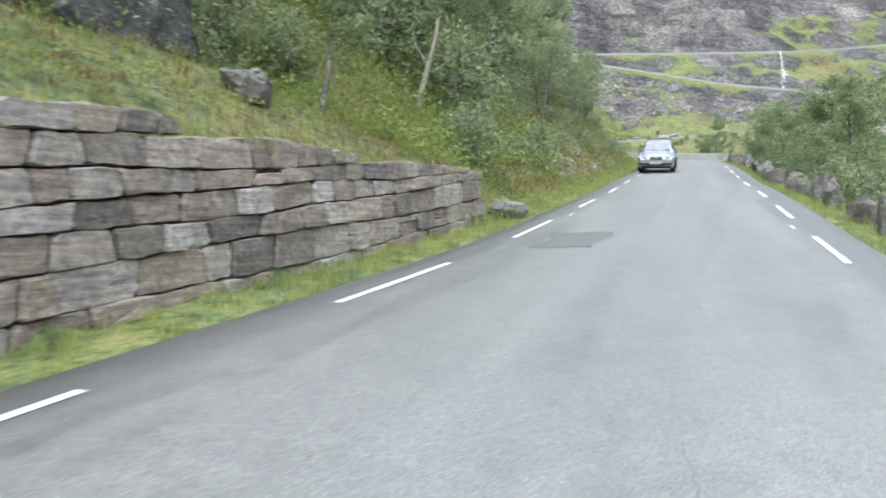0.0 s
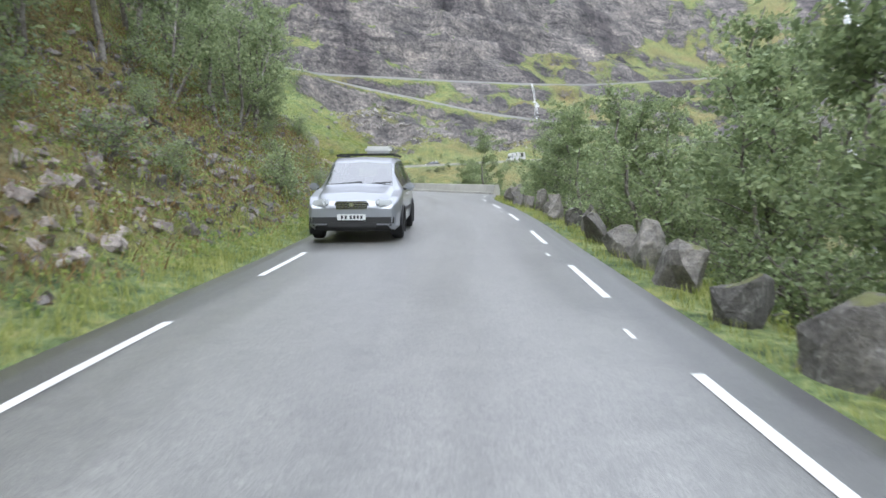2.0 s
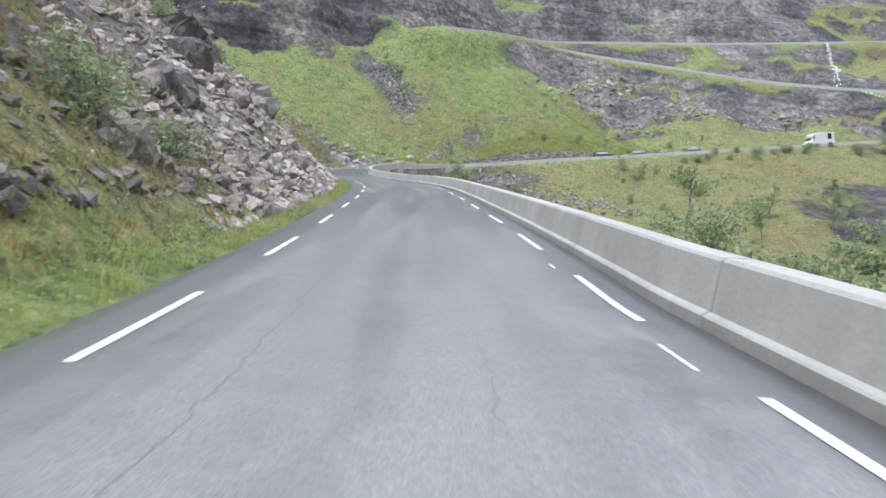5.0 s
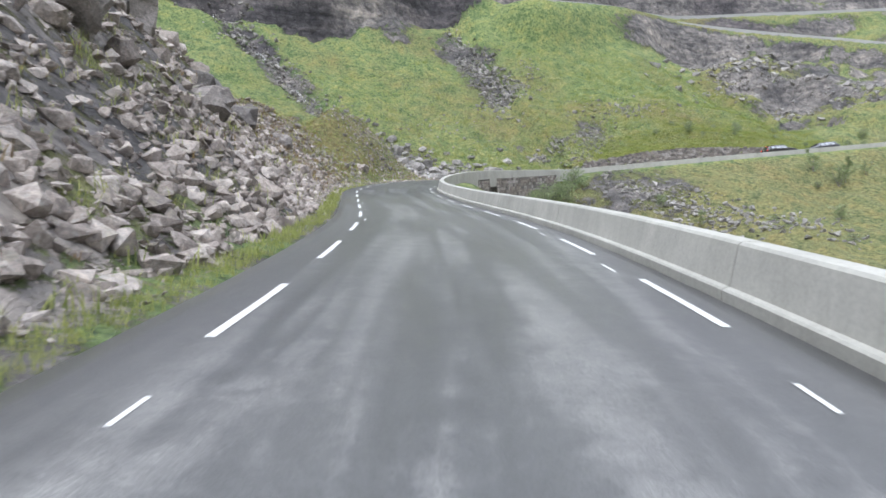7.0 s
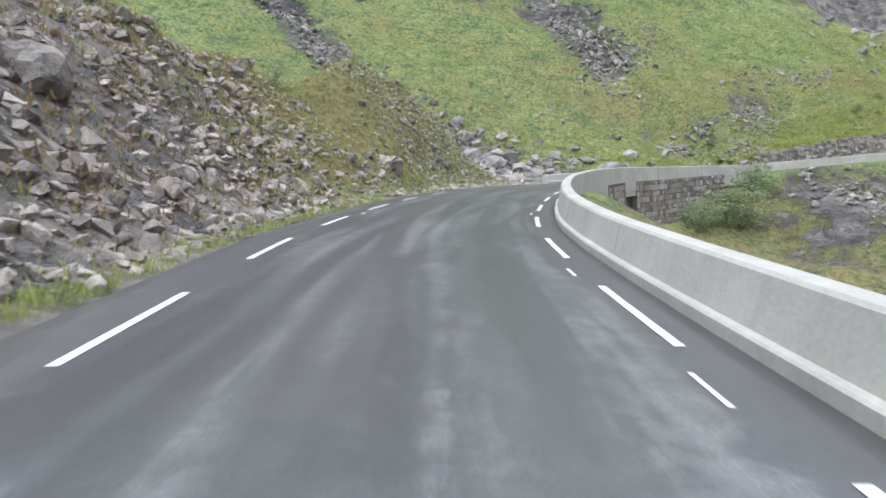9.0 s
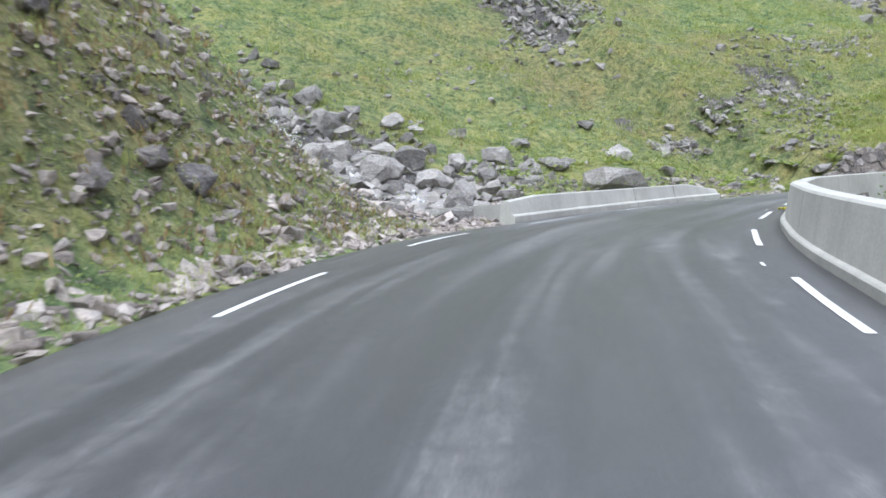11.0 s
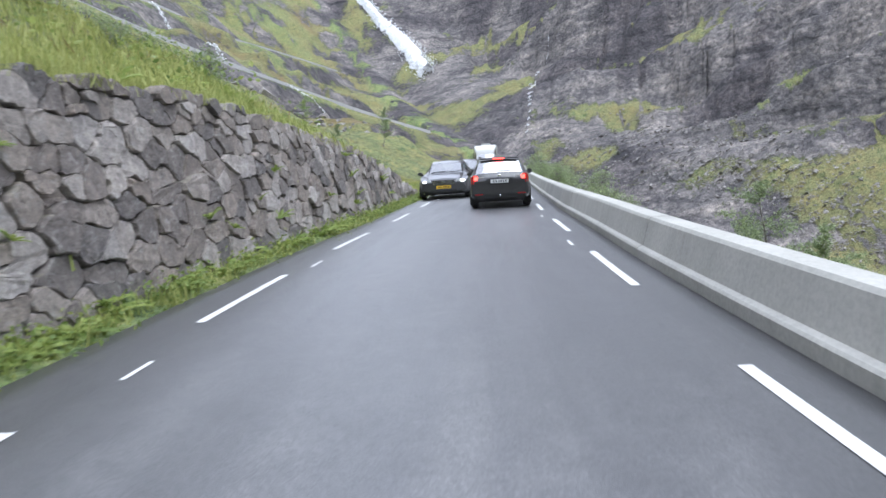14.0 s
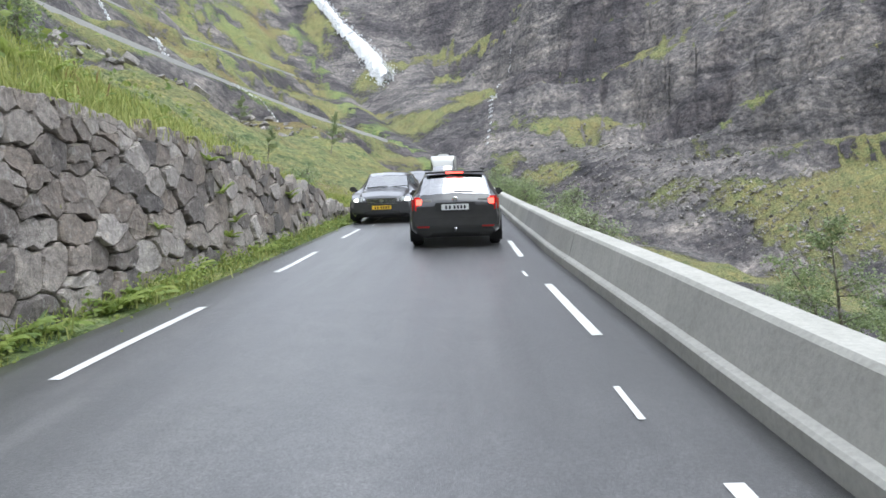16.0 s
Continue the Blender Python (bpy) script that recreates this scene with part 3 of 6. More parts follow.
def road_profile(s):
    l, r = -edge_left(s), edge_right(s)
    row = [(l - 0.05, -0.25)]
    fresh = float(smooth(84, 100, s))
    for u in np.linspace(0, 1, 25):
        o = l + (r - l) * u
        # how far the colour pales: wheel wear plus painted sheen across the middle
        wear_sheen = max(math.exp(-((o - 0.75 + 0.1 * math.sin(s / 9)) / 0.55) ** 2), math.exp(-((o + 0.75 + 0.15 * math.sin(s / 13)) / 0.55) ** 2))
        wear_sheen = wear_sheen * (0.75 - 0.25 * fresh) + (1 - fresh) * 0.45 * (1 - abs(2 * u - 1) ** 3)
        wear_sheen *= 1.0 - 0.7 * float(smooth(196, 205, s))
        row.append((o, -0.02 * abs(2 * u - 1) ** 2, wear_sheen))
    row[0] = (*row[0], 0.0)
    return row + [(r + 0.05, -0.25)]


road_runs = np.arange(-56, 300, 0.75)
road = strip("road", road_runs, road_profile, M_ASPHALT, "track")
for key, pick in (("run", lambda s, o: s), ("off", lambda s, o: o), ("fresh", lambda s, o: float(smooth(78, 96, s))), ("calm", lambda s, o: float(smooth(188, 200, s))), ("relaid", lambda s, o: float(smooth(134, 148, s) * (1 - smooth(188, 200, s)))), ("rim", lambda s, o: float(smooth(0.0, 0.35, abs(o) - (line_left(s) if o < 0 else line_right(s)) + 0.25)))):
    values = [pick(s, q[0]) for s in road_runs for q in road_profile(s)]
    road.data.attributes.new(key, "FLOAT", "POINT").data.foreach_set("value", values)
tagged(road,
       "narrow grey asphalt mountain road with worn wheel tracks paled by painted sheen", "road", kind="structure")


def dash(s, o_of, length=3.0, width=0.088, lift=0.006):
    verts, faces = [], []
    st = np.linspace(s, s + length, max(2, int(length / 0.5) + 1))
    for k, q in enumerate(st):
        o = o_of(q)
        l, r_ = -edge_left(q), edge_right(q)
        z = -0.02 * abs(2 * (o - l) / (r_ - l) - 1) ** 2 + lift
        for d in (-width / 2, width / 2):
            verts.append(at(q, o + d, z))
        if k:
            a = 2 * k - 2
            faces.append((a, a + 1, a + 3, a + 2))
    ob = mesh_object("road_marking", verts, faces, M_LINE)
    return tagged(ob, "white dashed edge line painted on the asphalt", "road marking", "edge line dashes", "structure")


# darker mended patch in the road's surface
patch_v, patch_f = [], []
for k, s_ in enumerate(np.linspace(9.9, 11.7, 9)):
    l_, r_ = -edge_left(s_), edge_right(s_)
    for j, o in enumerate(np.linspace(-1.65, -0.8, 5)):
        o += 0.08 * math.sin(3.1 * s_ + j) * (j in (0, 4))
        patch_v.append(at(s_ + 0.12 * math.sin(5 * o) * (k in (0, 8)), o, -0.02 * abs(2 * (o - l_) / (r_ - l_) - 1) ** 2 + 0.004))
        if k and j:
            a = k * 5 + j
            patch_f.append((a - 6, a - 5, a, a - 1))
tagged(mesh_object("road_patch", patch_v, patch_f, paint("mended_asphalt", (0.165, 0.163, 0.16), 0.5, grime=0.5)), "darker mended patch in the grey asphalt", "road patch", kind="structure")


def barrier_profile(s):
    """Concrete parapet with a kerb foot: a low ledge, a leaning face and a flat top."""
    o = edge_right(s) - 0.03
    h = float(np.interp(s, [60, 145, 160, 170, 185, 195, 240], [0.58, 0.56, 0.72, 0.78, 0.68, 0.46, 0.46]))
    return [(o, -0.25), (o, 0.09), (o + 0.02, 0.11), (o + 0.075, 0.125), (o + 0.16, h - 0.03), (o + 0.19, h), (o + 0.41, h), (o + 0.44, h - 0.03), (o + 0.55, -0.9)]


LEFT_STARTS = np.interp(range(62), [0, 1, 12, 19, 23, 30, 33, 35, 41, 61], [10.9, 16.0, 73.4, 110.5, 129.7, 163.8, 180.0, 190.3, 220.1, 322])
RIGHT_STARTS = np.interp(range(62), [0, 1, 8, 12, 14, 20, 24, 31, 36, 42, 61], [9.4, 14.4, 51.1, 71.3, 80.3, 111.0, 130.7, 163.5, 190.5, 221.1, 318])
for starts, sign, line in ((LEFT_STARTS, -1, line_left), (RIGHT_STARTS, 1, line_right)):
    for s in [starts[0] - 5.1 * k for k in (3, 2, 1)] + list(starts):
        if s < 300:
            dash(s, lambda q, f=line, g=sign: g * f(q), 2.5)
            if random.random() < 0.4:  # remnant of an older line in the gap
                dash(s + 3.0 + random.random() * 0.6, lambda q, f=line, g=sign: g * (f(q) - 0.16), 0.3 + random.random() * 0.4, 0.04, 0.005)


def section(name, stations, profile, mat):
    ob = strip(name, stations, profile, mat, closed=True, smooth_shade=False)
    return ob


joint = 64.6
while joint < 284:
    length = random.uniform(6.5, 9.0)
    n = max(4, int(length / 0.6))
    tagged(section("parapet", np.linspace(joint, joint + length - 0.03, n), barrier_profile, M_CONCRETE),
           "low grey concrete roadside parapet section with a kerb foot", "barrier", "valley side parapet sections", "structure")
    joint += length


def near_parapet(s):
    """The short parapet on the hill side by the stream; its far end tapers off."""
    o = -np.interp(s, [180, 183, 188, 193], [3.35, 3.1, 2.75, 2.75])
    h = float(np.interp(s, [180.6, 182, 190.8, 192.6], [0.55, 0.66, 0.64, 0.36]))
    return [(o - 0.5, -0.6), (o - 0.42, h - 0.03), (o - 0.38, h), (o - 0.2, h), (o - 0.17, h - 0.03), (o - 0.10, 0.2), (o - 0.02, 0.17), (o, 0.14), (o, -0.25)]


for a, b in ((180.6, 187.4), (187.43, 189.9), (189.93, 192.6)):
    tagged(section("parapet", np.linspace(a, b, 10), near_parapet, M_CONCRETE),
           "short pale concrete parapet beside the stream culvert", "barrier", "stream side parapet sections", "structure")


def box_part(name, size, mat, m=None, parent=None, bevel=0.0, label=""):
    bm = bmesh.new()
    bmesh.ops.create_cube(bm, size=1.0)
    bmesh.ops.scale(bm, vec=size, verts=bm.verts)
    if bevel:
        bmesh.ops.bevel(bm, geom=bm.edges[:], offset=bevel, segments=2, affect="EDGES")
    if m is not None:
        bmesh.ops.transform(bm, matrix=m, verts=bm.verts)
    return part(name, bm, mat, parent, label)


# low headwall that runs from the parapet's end up to the stream
a, b = Vector(at(181.2, -3.6, -0.35)), Vector((3.6, 182.8, 18.0))
mid, run = (a + b) / 2, (b - a)
low = box_part("headwall", (run.length, 0.35, 1.3), M_CONCRETE, None, None, 0.03)
low.matrix_world = pose(mid.x, mid.y, mid.z + 0.05, 0, 0, math.degrees(math.atan2(run.y, run.x)))
tagged(low, "low stained concrete headwall in front of the stream", "wall", kind="structure")


# ---- stones and walls ----
def stone_material(name, a, b, c, moss=0.0, streak=0.0):
    m, nt, bs = material(name, 0.9)
    p = position(nt)
    info = nt.nodes.new("ShaderNodeObjectInfo").outputs["Random"]
    isl = nt.nodes.new("ShaderNodeNewGeometry").outputs["Random Per Island"]
    pick = math_node(nt, "FRACT", math_node(nt, "ADD", math_node(nt, "MULTIPLY", info, 7.31), isl))
    base = ramp(nt, pick, [(0.0, a), (0.5, b), (1.0, c)])
    fine = noise_node(nt, 14.0, 8, 0.72, p, 0.3)
    big = noise_node(nt, 3.0, 6, 0.65, p, 0.8)
    lichen = ramp(nt, noise_node(nt, 9.0, 5, 0.7, p, 1.0), [(0.56, (0.0,)), (0.64, (0.5,))])
    col = mix(nt, 0.8, base, ramp(nt, fine, [(0.3, (0.42, 0.41, 0.41)), (0.52, (1.0, 1.0, 1.0)), (0.74, (1.6, 1.56, 1.48))]), "MULTIPLY")
    col = mix(nt, 0.6, col, ramp(nt, big, [(0.32, (0.5, 0.49, 0.5)), (0.62, (1.22, 1.19, 1.14))]), "MULTIPLY")
    grit = noise_node(nt, 60.0, 4, 0.7, p)
    col = mix(nt, 0.6, col, ramp(nt, grit, [(0.34, (0.55, 0.55, 0.56)), (0.5, (1.0, 1.0, 1.0)), (0.66, (1.45, 1.43, 1.4))]), "MULTIPLY")
    col = mix(nt, lichen, col, (0.40, 0.39, 0.37))
    if streak:
        band = nt.nodes.new("ShaderNodeMapping")
        band.inputs["Scale"].default_value = (1.2, 1.2, 22.0)
        nt.links.new(p, band.inputs["Vector"])
        lay = noise_node(nt, 1.0, 4, 0.6, band.outputs[0], 0.5)
        col = mix(nt, streak, col, ramp(nt, lay, [(0.35, (0.62, 0.62, 0.65)), (0.6, (1.2, 1.2, 1.18))]), "MULTIPLY")
    if moss:
        n = nt.nodes.new("ShaderNodeSeparateXYZ")
        nt.links.new(nt.nodes.new("ShaderNodeNewGeometry").outputs["Normal"], n.inputs[0])
        up = math_node(nt, "ADD", math_node(nt, "MULTIPLY", n.outputs["Z"], 0.9), math_node(nt, "MULTIPLY", math_node(nt, "SUBTRACT", noise_node(nt, 3.5, 4, 0.6, p), 0.5), 2.2))
        col = mix(nt, math_node(nt, "MULTIPLY", ramp(nt, up, [(0.75, (0.0,)), (0.95, (1.0,))]), moss), col, (0.13, 0.14, 0.035))
    nt.links.new(col, bs.inputs["Base Color"])
    bump(nt, bs, math_node(nt, "ADD", fine, math_node(nt, "MULTIPLY", big, 1.6)), 0.85, 0.05)
    return m


M_SCREE = stone_material("scree_stone", (0.22, 0.19, 0.175), (0.36, 0.315, 0.29), (0.52, 0.47, 0.44), 0.15)
M_BOULDER = stone_material("grey_gneiss", (0.18, 0.172, 0.168), (0.28, 0.265, 0.257), (0.40, 0.38, 0.366), 0.25, 0.4)
M_BANK = stone_material("dark_bank_rock", (0.13, 0.122, 0.122), (0.20, 0.182, 0.178), (0.30, 0.272, 0.26), 0.5, 0.4)
M_GUARD = stone_material("mossy_granite", (0.11, 0.105, 0.10), (0.165, 0.155, 0.145), (0.24, 0.225, 0.21), 0.8, 0.3)
M_COURSED = stone_material("split_stone", (0.20, 0.18, 0.165), (0.36, 0.30, 0.25), (0.46, 0.44, 0.42), 0.15, 0.75)
M_RUBBLE = stone_material("rubble_stone", (0.13, 0.12, 0.118), (0.25, 0.215, 0.19), (0.38, 0.355, 0.34), 0.2, 0.12)
# dark wall joints; also the painted shade in the culvert's mouth
M_JOINT_AND_SHADE = stone_material("dark_joint_and_shade", (0.06, 0.055, 0.048), (0.085, 0.078, 0.066), (0.11, 0.10, 0.08), 0.3)


def hull(points):
    bm = bmesh.new()
    for p in points:
        bm.verts.new(p)
    r = bmesh.ops.convex_hull(bm, input=bm.verts)
    loose = [v for v in bm.verts if not v.link_faces]
    bmesh.ops.delete(bm, geom=loose, context="VERTS")
    return bm


def rock_points(rng, n=13, sx=1.0, sy=0.8, sz=0.6, blocky=0.6):
    out = []
    for _ in range(n):
        v = np.array([rng.gauss(0, 1) for _ in range(3)])
        v /= np.linalg.norm(v)
        box = v / np.abs(v).max()
        v = v * (1 - blocky) + box * blocky * rng.uniform(0.75, 1.0)
        out.append((v[0] * sx * 0.5, v[1] * sy * 0.5, v[2] * sz * 0.5))
    return out


rng = random.Random(11)
ROCKS = []
for k in range(18):
    bm = hull(rock_points(rng, rng.choice((12, 14, 16)), 1.0, rng.uniform(0.6, 0.95), rng.uniform(0.4, 0.75), rng.uniform(0.6, 0.95)))
    me = bpy.data.meshes.new("rock")
    bm.to_mesh(me)
    bm.free()
    ROCKS.append(me)
for k in range(8):  # simpler ones for the smallest
    bm = hull(rock_points(rng, 8, 1.0, rng.uniform(0.6, 0.95), rng.uniform(0.4, 0.75), rng.uniform(0.7, 0.95)))
    me = bpy.data.meshes.new("rock")
    bm.to_mesh(me)
    bm.free()
    ROCKS.append(me)
ROCK_DATA = []
for me in ROCKS:
    v = np.array([q.co for q in me.vertices])
    ROCK_DATA.append((v, [tuple(p.vertices) for p in me.polygons]))


def turned(rng_, tilt=0.6):
    return Euler((rng_.uniform(-tilt, tilt), rng_.uniform(-tilt, tilt), rng_.uniform(0, 6.283))).to_matrix()


def clear(placements, gap=0.12):
    """Leaves out what would lie on the road."""
    x, y = np.array([q[0] for q in placements]), np.array([q[1] for q in placements])
    i = along(x, y, ROAD)
    o = (x - ROAD[i, 0]) * RIGHT[i, 0] + (y - ROAD[i, 1]) * RIGHT[i, 1]
    ok = (o < -edge_left(RS[i]) - gap - 0.75 * ((RS[i] > 180) & (RS[i] < 193.5))) | (o > edge_right(RS[i]) + gap + 0.55 * (RS[i] > 60))
    return [q for q, good in zip(placements, ok) if good]


def joined(name, placements, data, mat, label, category, kind="stuff"):
    """Many small pieces as one mesh: placements are (x, y, z, size, rotation)."""
    placements = clear(placements)
    verts, faces, n = [], [], 0
    for x, y, z, size, rot, k in placements:
        v, f = data[k % len(data)]
        w = (v * size) @ np.array(rot).T + (x, y, z)
        verts.append(w)
        faces += [tuple(i + n for i in q) for q in f]
        n += len(v)
    verts = np.vstack(verts)
    ob = mesh_object(name, verts, faces, mat)
    return tagged(ob, label, category, kind=kind)


def spots(n, s_range, e_range, side=-1, power=1.0, seed=0, keep=None):
    """Places scattered beside the road, by run and distance beyond its edge."""
    r = random.Random(seed)
    ss = np.array([r.uniform(*s_range) for _ in range(n)])
    ee = np.array([e_range[0] + (e_range[1] - e_range[0]) * r.random() ** power for _ in range(n)])
    edge = edge_left(ss) if side < 0 else edge_right(ss)
    x, y = np.interp(ss, RS, ROAD[:, 0]), np.interp(ss, RS, ROAD[:, 1])
    rx, ry = np.interp(ss, RS, RIGHT[:, 0]), np.interp(ss, RS, RIGHT[:, 1])
    o = side * (edge + ee)
    px, py = x + rx * o, y + ry * o
    z, bare, heath = land(px, py)
    return px, py, z, ss, ee, bare


def stones_on(n, s_range, e_range, sizes, seed, side=-1, power=1.5, density=None, sink=0.25):
    r = random.Random(seed)
    px, py, z, ss, ee, bare = spots(n, s_range, e_range, side, power, seed)
    out = []
    for i in range(n):
        if density is not None and r.random() > density(ss[i], ee[i], px[i], py[i]):
            continue
        size = sizes[0] * (sizes[1] / sizes[0]) ** (r.random() ** 2.2)
        out.append((px[i], py[i], z[i] + size * (0.28 - sink), size, turned(r), r.randrange(18) if size > 0.22 else 18 + r.randrange(8)))
    return out


def patchy(scale, seed, level):
    return lambda s, e, x, y: 1.0 if fbm(np.array([x]), np.array([y]), scale, 2, seed)[0] > level else 0.12


scree = stones_on(27000, (84, 158), (0.75, 13), (0.07, 0.62), 1, power=1.8, density=lambda s, e, x, y: float(smooth(84, 94, s)) * (1 if s < 140 else 0.55))
scree += stones_on(7000, (84, 160), (0.3, 1.6), (0.03, 0.14), 88, power=0.9)
scree += stones_on(3200, (150, 181), (0.15, 4.5), (0.05, 0.32), 5, power=1.2)
scree += stones_on(900, (152, 182), (0.8, 8), (0.12, 0.7), 6, density=patchy(3, 45, 0.0))
scree += stones_on(900, (23, 34), (1.2, 5.0), (0.06, 0.45), 81) + stones_on(700, (-9, 15), (1.5, 4.0), (0.04, 0.16), 82, power=1.0)
scree += stones_on(9000, (168, 186), (0.05, 6.5), (0.05, 0.34), 83, power=1.3)
scree += stones_on(900, (188, 202), (0.15, 3.2), (0.06, 0.42), 7, power=1.2)
scree += stones_on(4500, (142, 165), (0.3, 7.0), (0.07, 0.42), 86, power=1.0, density=patchy(5, 48, -0.10))
joined("scree", scree, ROCK_DATA, M_SCREE, "loose pinkish grey scree stones on the bank above the road", "scree")
bank_stones = []
bank_stones += stones_on(3000, (34, 60), (1.0, 5.5), (0.08, 0.5), 89, power=1.0, density=patchy(4, 50, -0.02))
bank_stones += stones_on(1800, (186, 201), (0.2, 4.0), (0.07, 0.42), 90, power=1.1, density=patchy(3, 51, -0.08))
bank_stones += stones_on(900, (54, 72), (0.6, 9), (0.10, 0.6), 2, density=patchy(4, 41, 0.0))
bank_stones += stones_on(1800, (18, 58), (0.8, 6), (0.06, 0.4), 3, density=patchy(4, 43, 0.10))
bank_stones += stones_on(2200, (66, 88), (1.6, 12), (0.08, 0.5), 4, density=patchy(5, 44, 0.05))
bank_stones += stones_on(2600, (138, 178), (0.4, 8), (0.08, 0.5), 84, power=1.1, density=patchy(4, 46, -0.03))
bank_stones += stones_on(2600, (60, 82), (1.4, 8.0), (0.12, 0.7), 87, power=1.0)
bank_stones += stones_on(1700, (35, 60), (0.7, 5), (0.05, 0.34), 85, density=patchy(5, 47, 0.0))
joined("bank_stones", bank_stones, ROCK_DATA, M_BANK, "dark loose stones among the heather of the bank", "stones")


def field(n, cx, cy, length, width, turn, sizes, seed):
    """A patch of stones on the open slope."""
    r = random.Random(seed)
    u = np.array([r.gauss(0, 0.42) for _ in range(n)]) * length
    v = np.array([r.gauss(0, 0.34) for _ in range(n)]) * width
    c, s_ = math.cos(radians(turn)), math.sin(radians(turn))
    x, y = cx + u * c - v * s_, cy + u * s_ + v * c
    z = land(x, y)[0]
    return [(x[i], y[i], z[i] + 0.05, sizes[0] * (sizes[1] / sizes[0]) ** (r.random() ** 2), turned(r), r.randrange(18) if cx < 130 else 18 + r.randrange(8)) for i in range(n)]


slope = field(700, 25.0, 202.2, 7, 4.0, 75, (0.12, 0.55), 21) + field(160, 18.7, 199.5, 3.2, 2.2, 20, (0.25, 0.8), 22) + field(90, 21, 195, 2.5, 1.6, 40, (0.2, 0.7), 23)
slope += field(700, 8.0, 220, 13, 4, 125, (0.25, 1.2), 24) + field(420, 12.5, 215.5, 8, 4.5, 60, (0.25, 0.9), 25)
slope += field(160, 30, 213, 9, 6, 30, (0.3, 1.0), 26) + field(420, 58, 250, 22, 12, 40, (0.5, 2.2), 27) + field(420, 38, 177, 14, 6, 150, (0.25, 1.1), 28)
slope += field(220, 30, 181, 8, 4, 150, (0.2, 0.9), 29) + field(90, 14.5, 199, 9, 7, 0, (0.10, 0.4), 30) + field(60, 3, 200, 8, 8, 0, (0.2, 0.7), 31)
slope += field(380, 70, 236, 30, 10, 20, (0.4, 1.8), 32) + field(300, 100, 240, 30, 12, 20, (0.5, 2.0), 33)
slope += field(150, 7.6, 187.6, 3.4, 2.6, 30, (0.25, 1.0), 37) + field(260, 8.0, 186.0, 3.5, 1.8, 20, (0.1, 0.45), 38)
slope += field(3000, 172, 190, 62, 16, 45, (0.3, 1.2), 34) + field(1500, 205, 200, 40, 18, 45, (0.3, 1.4), 35) + field(900, 150, 178, 25, 14, 40, (0.25, 0.9), 36)
joined("slope_stones", slope, ROCK_DATA, M_BOULDER, "patches of grey stones lying on the green slope", "stones")

# boulder bed of the stream
r = random.Random(5)
bed = []
for k_ in range(2300):
    q = r.randrange(95) if k_ < 1700 else min(abs(int(r.gauss(9, 5))), 40)
    w = 1.9 + 0.012 * q if k_ < 1700 else 2.4
    bed.append((GULLY[q, 0] + r.gauss(0, w) * 0.8 + 0.4, GULLY[q, 1] + r.gauss(0, w) * 0.8))
bx, by = np.array([b_[0] for b_ in bed]), np.array([b_[1] for b_ in bed])
bz = land(bx, by)[0]
edge_gap = np.min(np.hypot(bx[:, None] - ROAD[None, :, 0], by[:, None] - ROAD[None, :, 1]), 1)
bed_list = [(bx[i], by[i], bz[i] + 0.08, 0.2 * (1.25 / 0.2) ** (r.random() ** 1.6), turned(r), r.randrange(18)) for i in range(len(bed)) if edge_gap[i] > 4.6]
joined("stream_bed", bed_list, ROCK_DATA, M_BOULDER, "wet grey boulders heaped in the stream gully", "stones")


def boulder(x, y, size, seed, mat=M_BOULDER, flat=0.7, sink=0.2, turn=None, tilt=0.4, label="angular grey boulder lying on the slope", stretch=1.0, group="boulders on the slopes"):
    r_ = random.Random(seed)
    bm = hull(rock_points(r_, 26, stretch, 0.85, flat, 0.62))
    bmesh.ops.triangulate(bm, faces=bm.faces[:])
    for _ in range(2):
        bmesh.ops.subdivide_edges(bm, edges=[e for e in bm.edges if e.calc_length() > 0.22], cuts=1)
        bmesh.ops.triangulate(bm, faces=bm.faces[:])
    for v in bm.verts:
        q = v.co * 2.6 + Vector((seed, 0, 0))
        v.co += noise.noise_vector(q) * 0.07 + noise.noise_vector(q * 2.9) * 0.03
    bmesh.ops.scale(bm, vec=(size, size, size), verts=bm.verts)
    ob = part("boulder", bm, mat)
    z = float(land([x], [y])[0][0])
    t_ = r_.uniform(0, 360) if turn is None else turn
    ob.matrix_world = pose(x, y, z + size * flat * (0.5 - sink), math.degrees(r_.uniform(-tilt, tilt)) * 0.6, math.degrees(r_.uniform(-tilt, tilt)) * 0.6, t_)
    return tagged(ob, label, "boulder", group)


for k, (x, y, size) in enumerate([(6.5, 184.0, 1.3), (3.4, 185.5, 2.0), (4.2, 187.7, 1.7), (5.4, 185.9, 1.5), (2.0, 183.6, 1.6), (1.2, 187.5, 1.8), (7.4, 186.6, 1.0), (0.2, 190.2, 1.5), (-1.5, 193.0, 1.6), (3.0, 191.4, 1.2), (6.1, 188.4, 1.1), (2.1, 180.9, 1.4)]):
    boulder(x, y, size, 100 + k, label="large rounded grey boulder beside the stream", group="stream boulders")
for k, (x, y, size, flat) in enumerate([(7.8, 188.6, 1.4, 0.75), (10.3, 189.1, 1.3, 0.4), (13.6, 194.2, 1.5, 0.6), (15.3, 191.0, 0.75, 0.7), (15.3, 189.9, 0.5, 0.7), (11.0, 191.5, 0.8, 0.5), (9.0, 194.5, 1.2, 0.45), (5.8, 193.0, 1.1, 0.5), (12.5, 198.0, 1.0, 0.6), (21.4, 191.6, 0.9, 0.7), (19.7, 190.3, 0.5, 0.9), (18.2, 191.2, 0.6, 0.5), (22.5, 192.6, 0.8, 0.6)]):
    boulder(x, y, size, 200 + k, flat=flat, label="pale grey boulder lying in the grass")
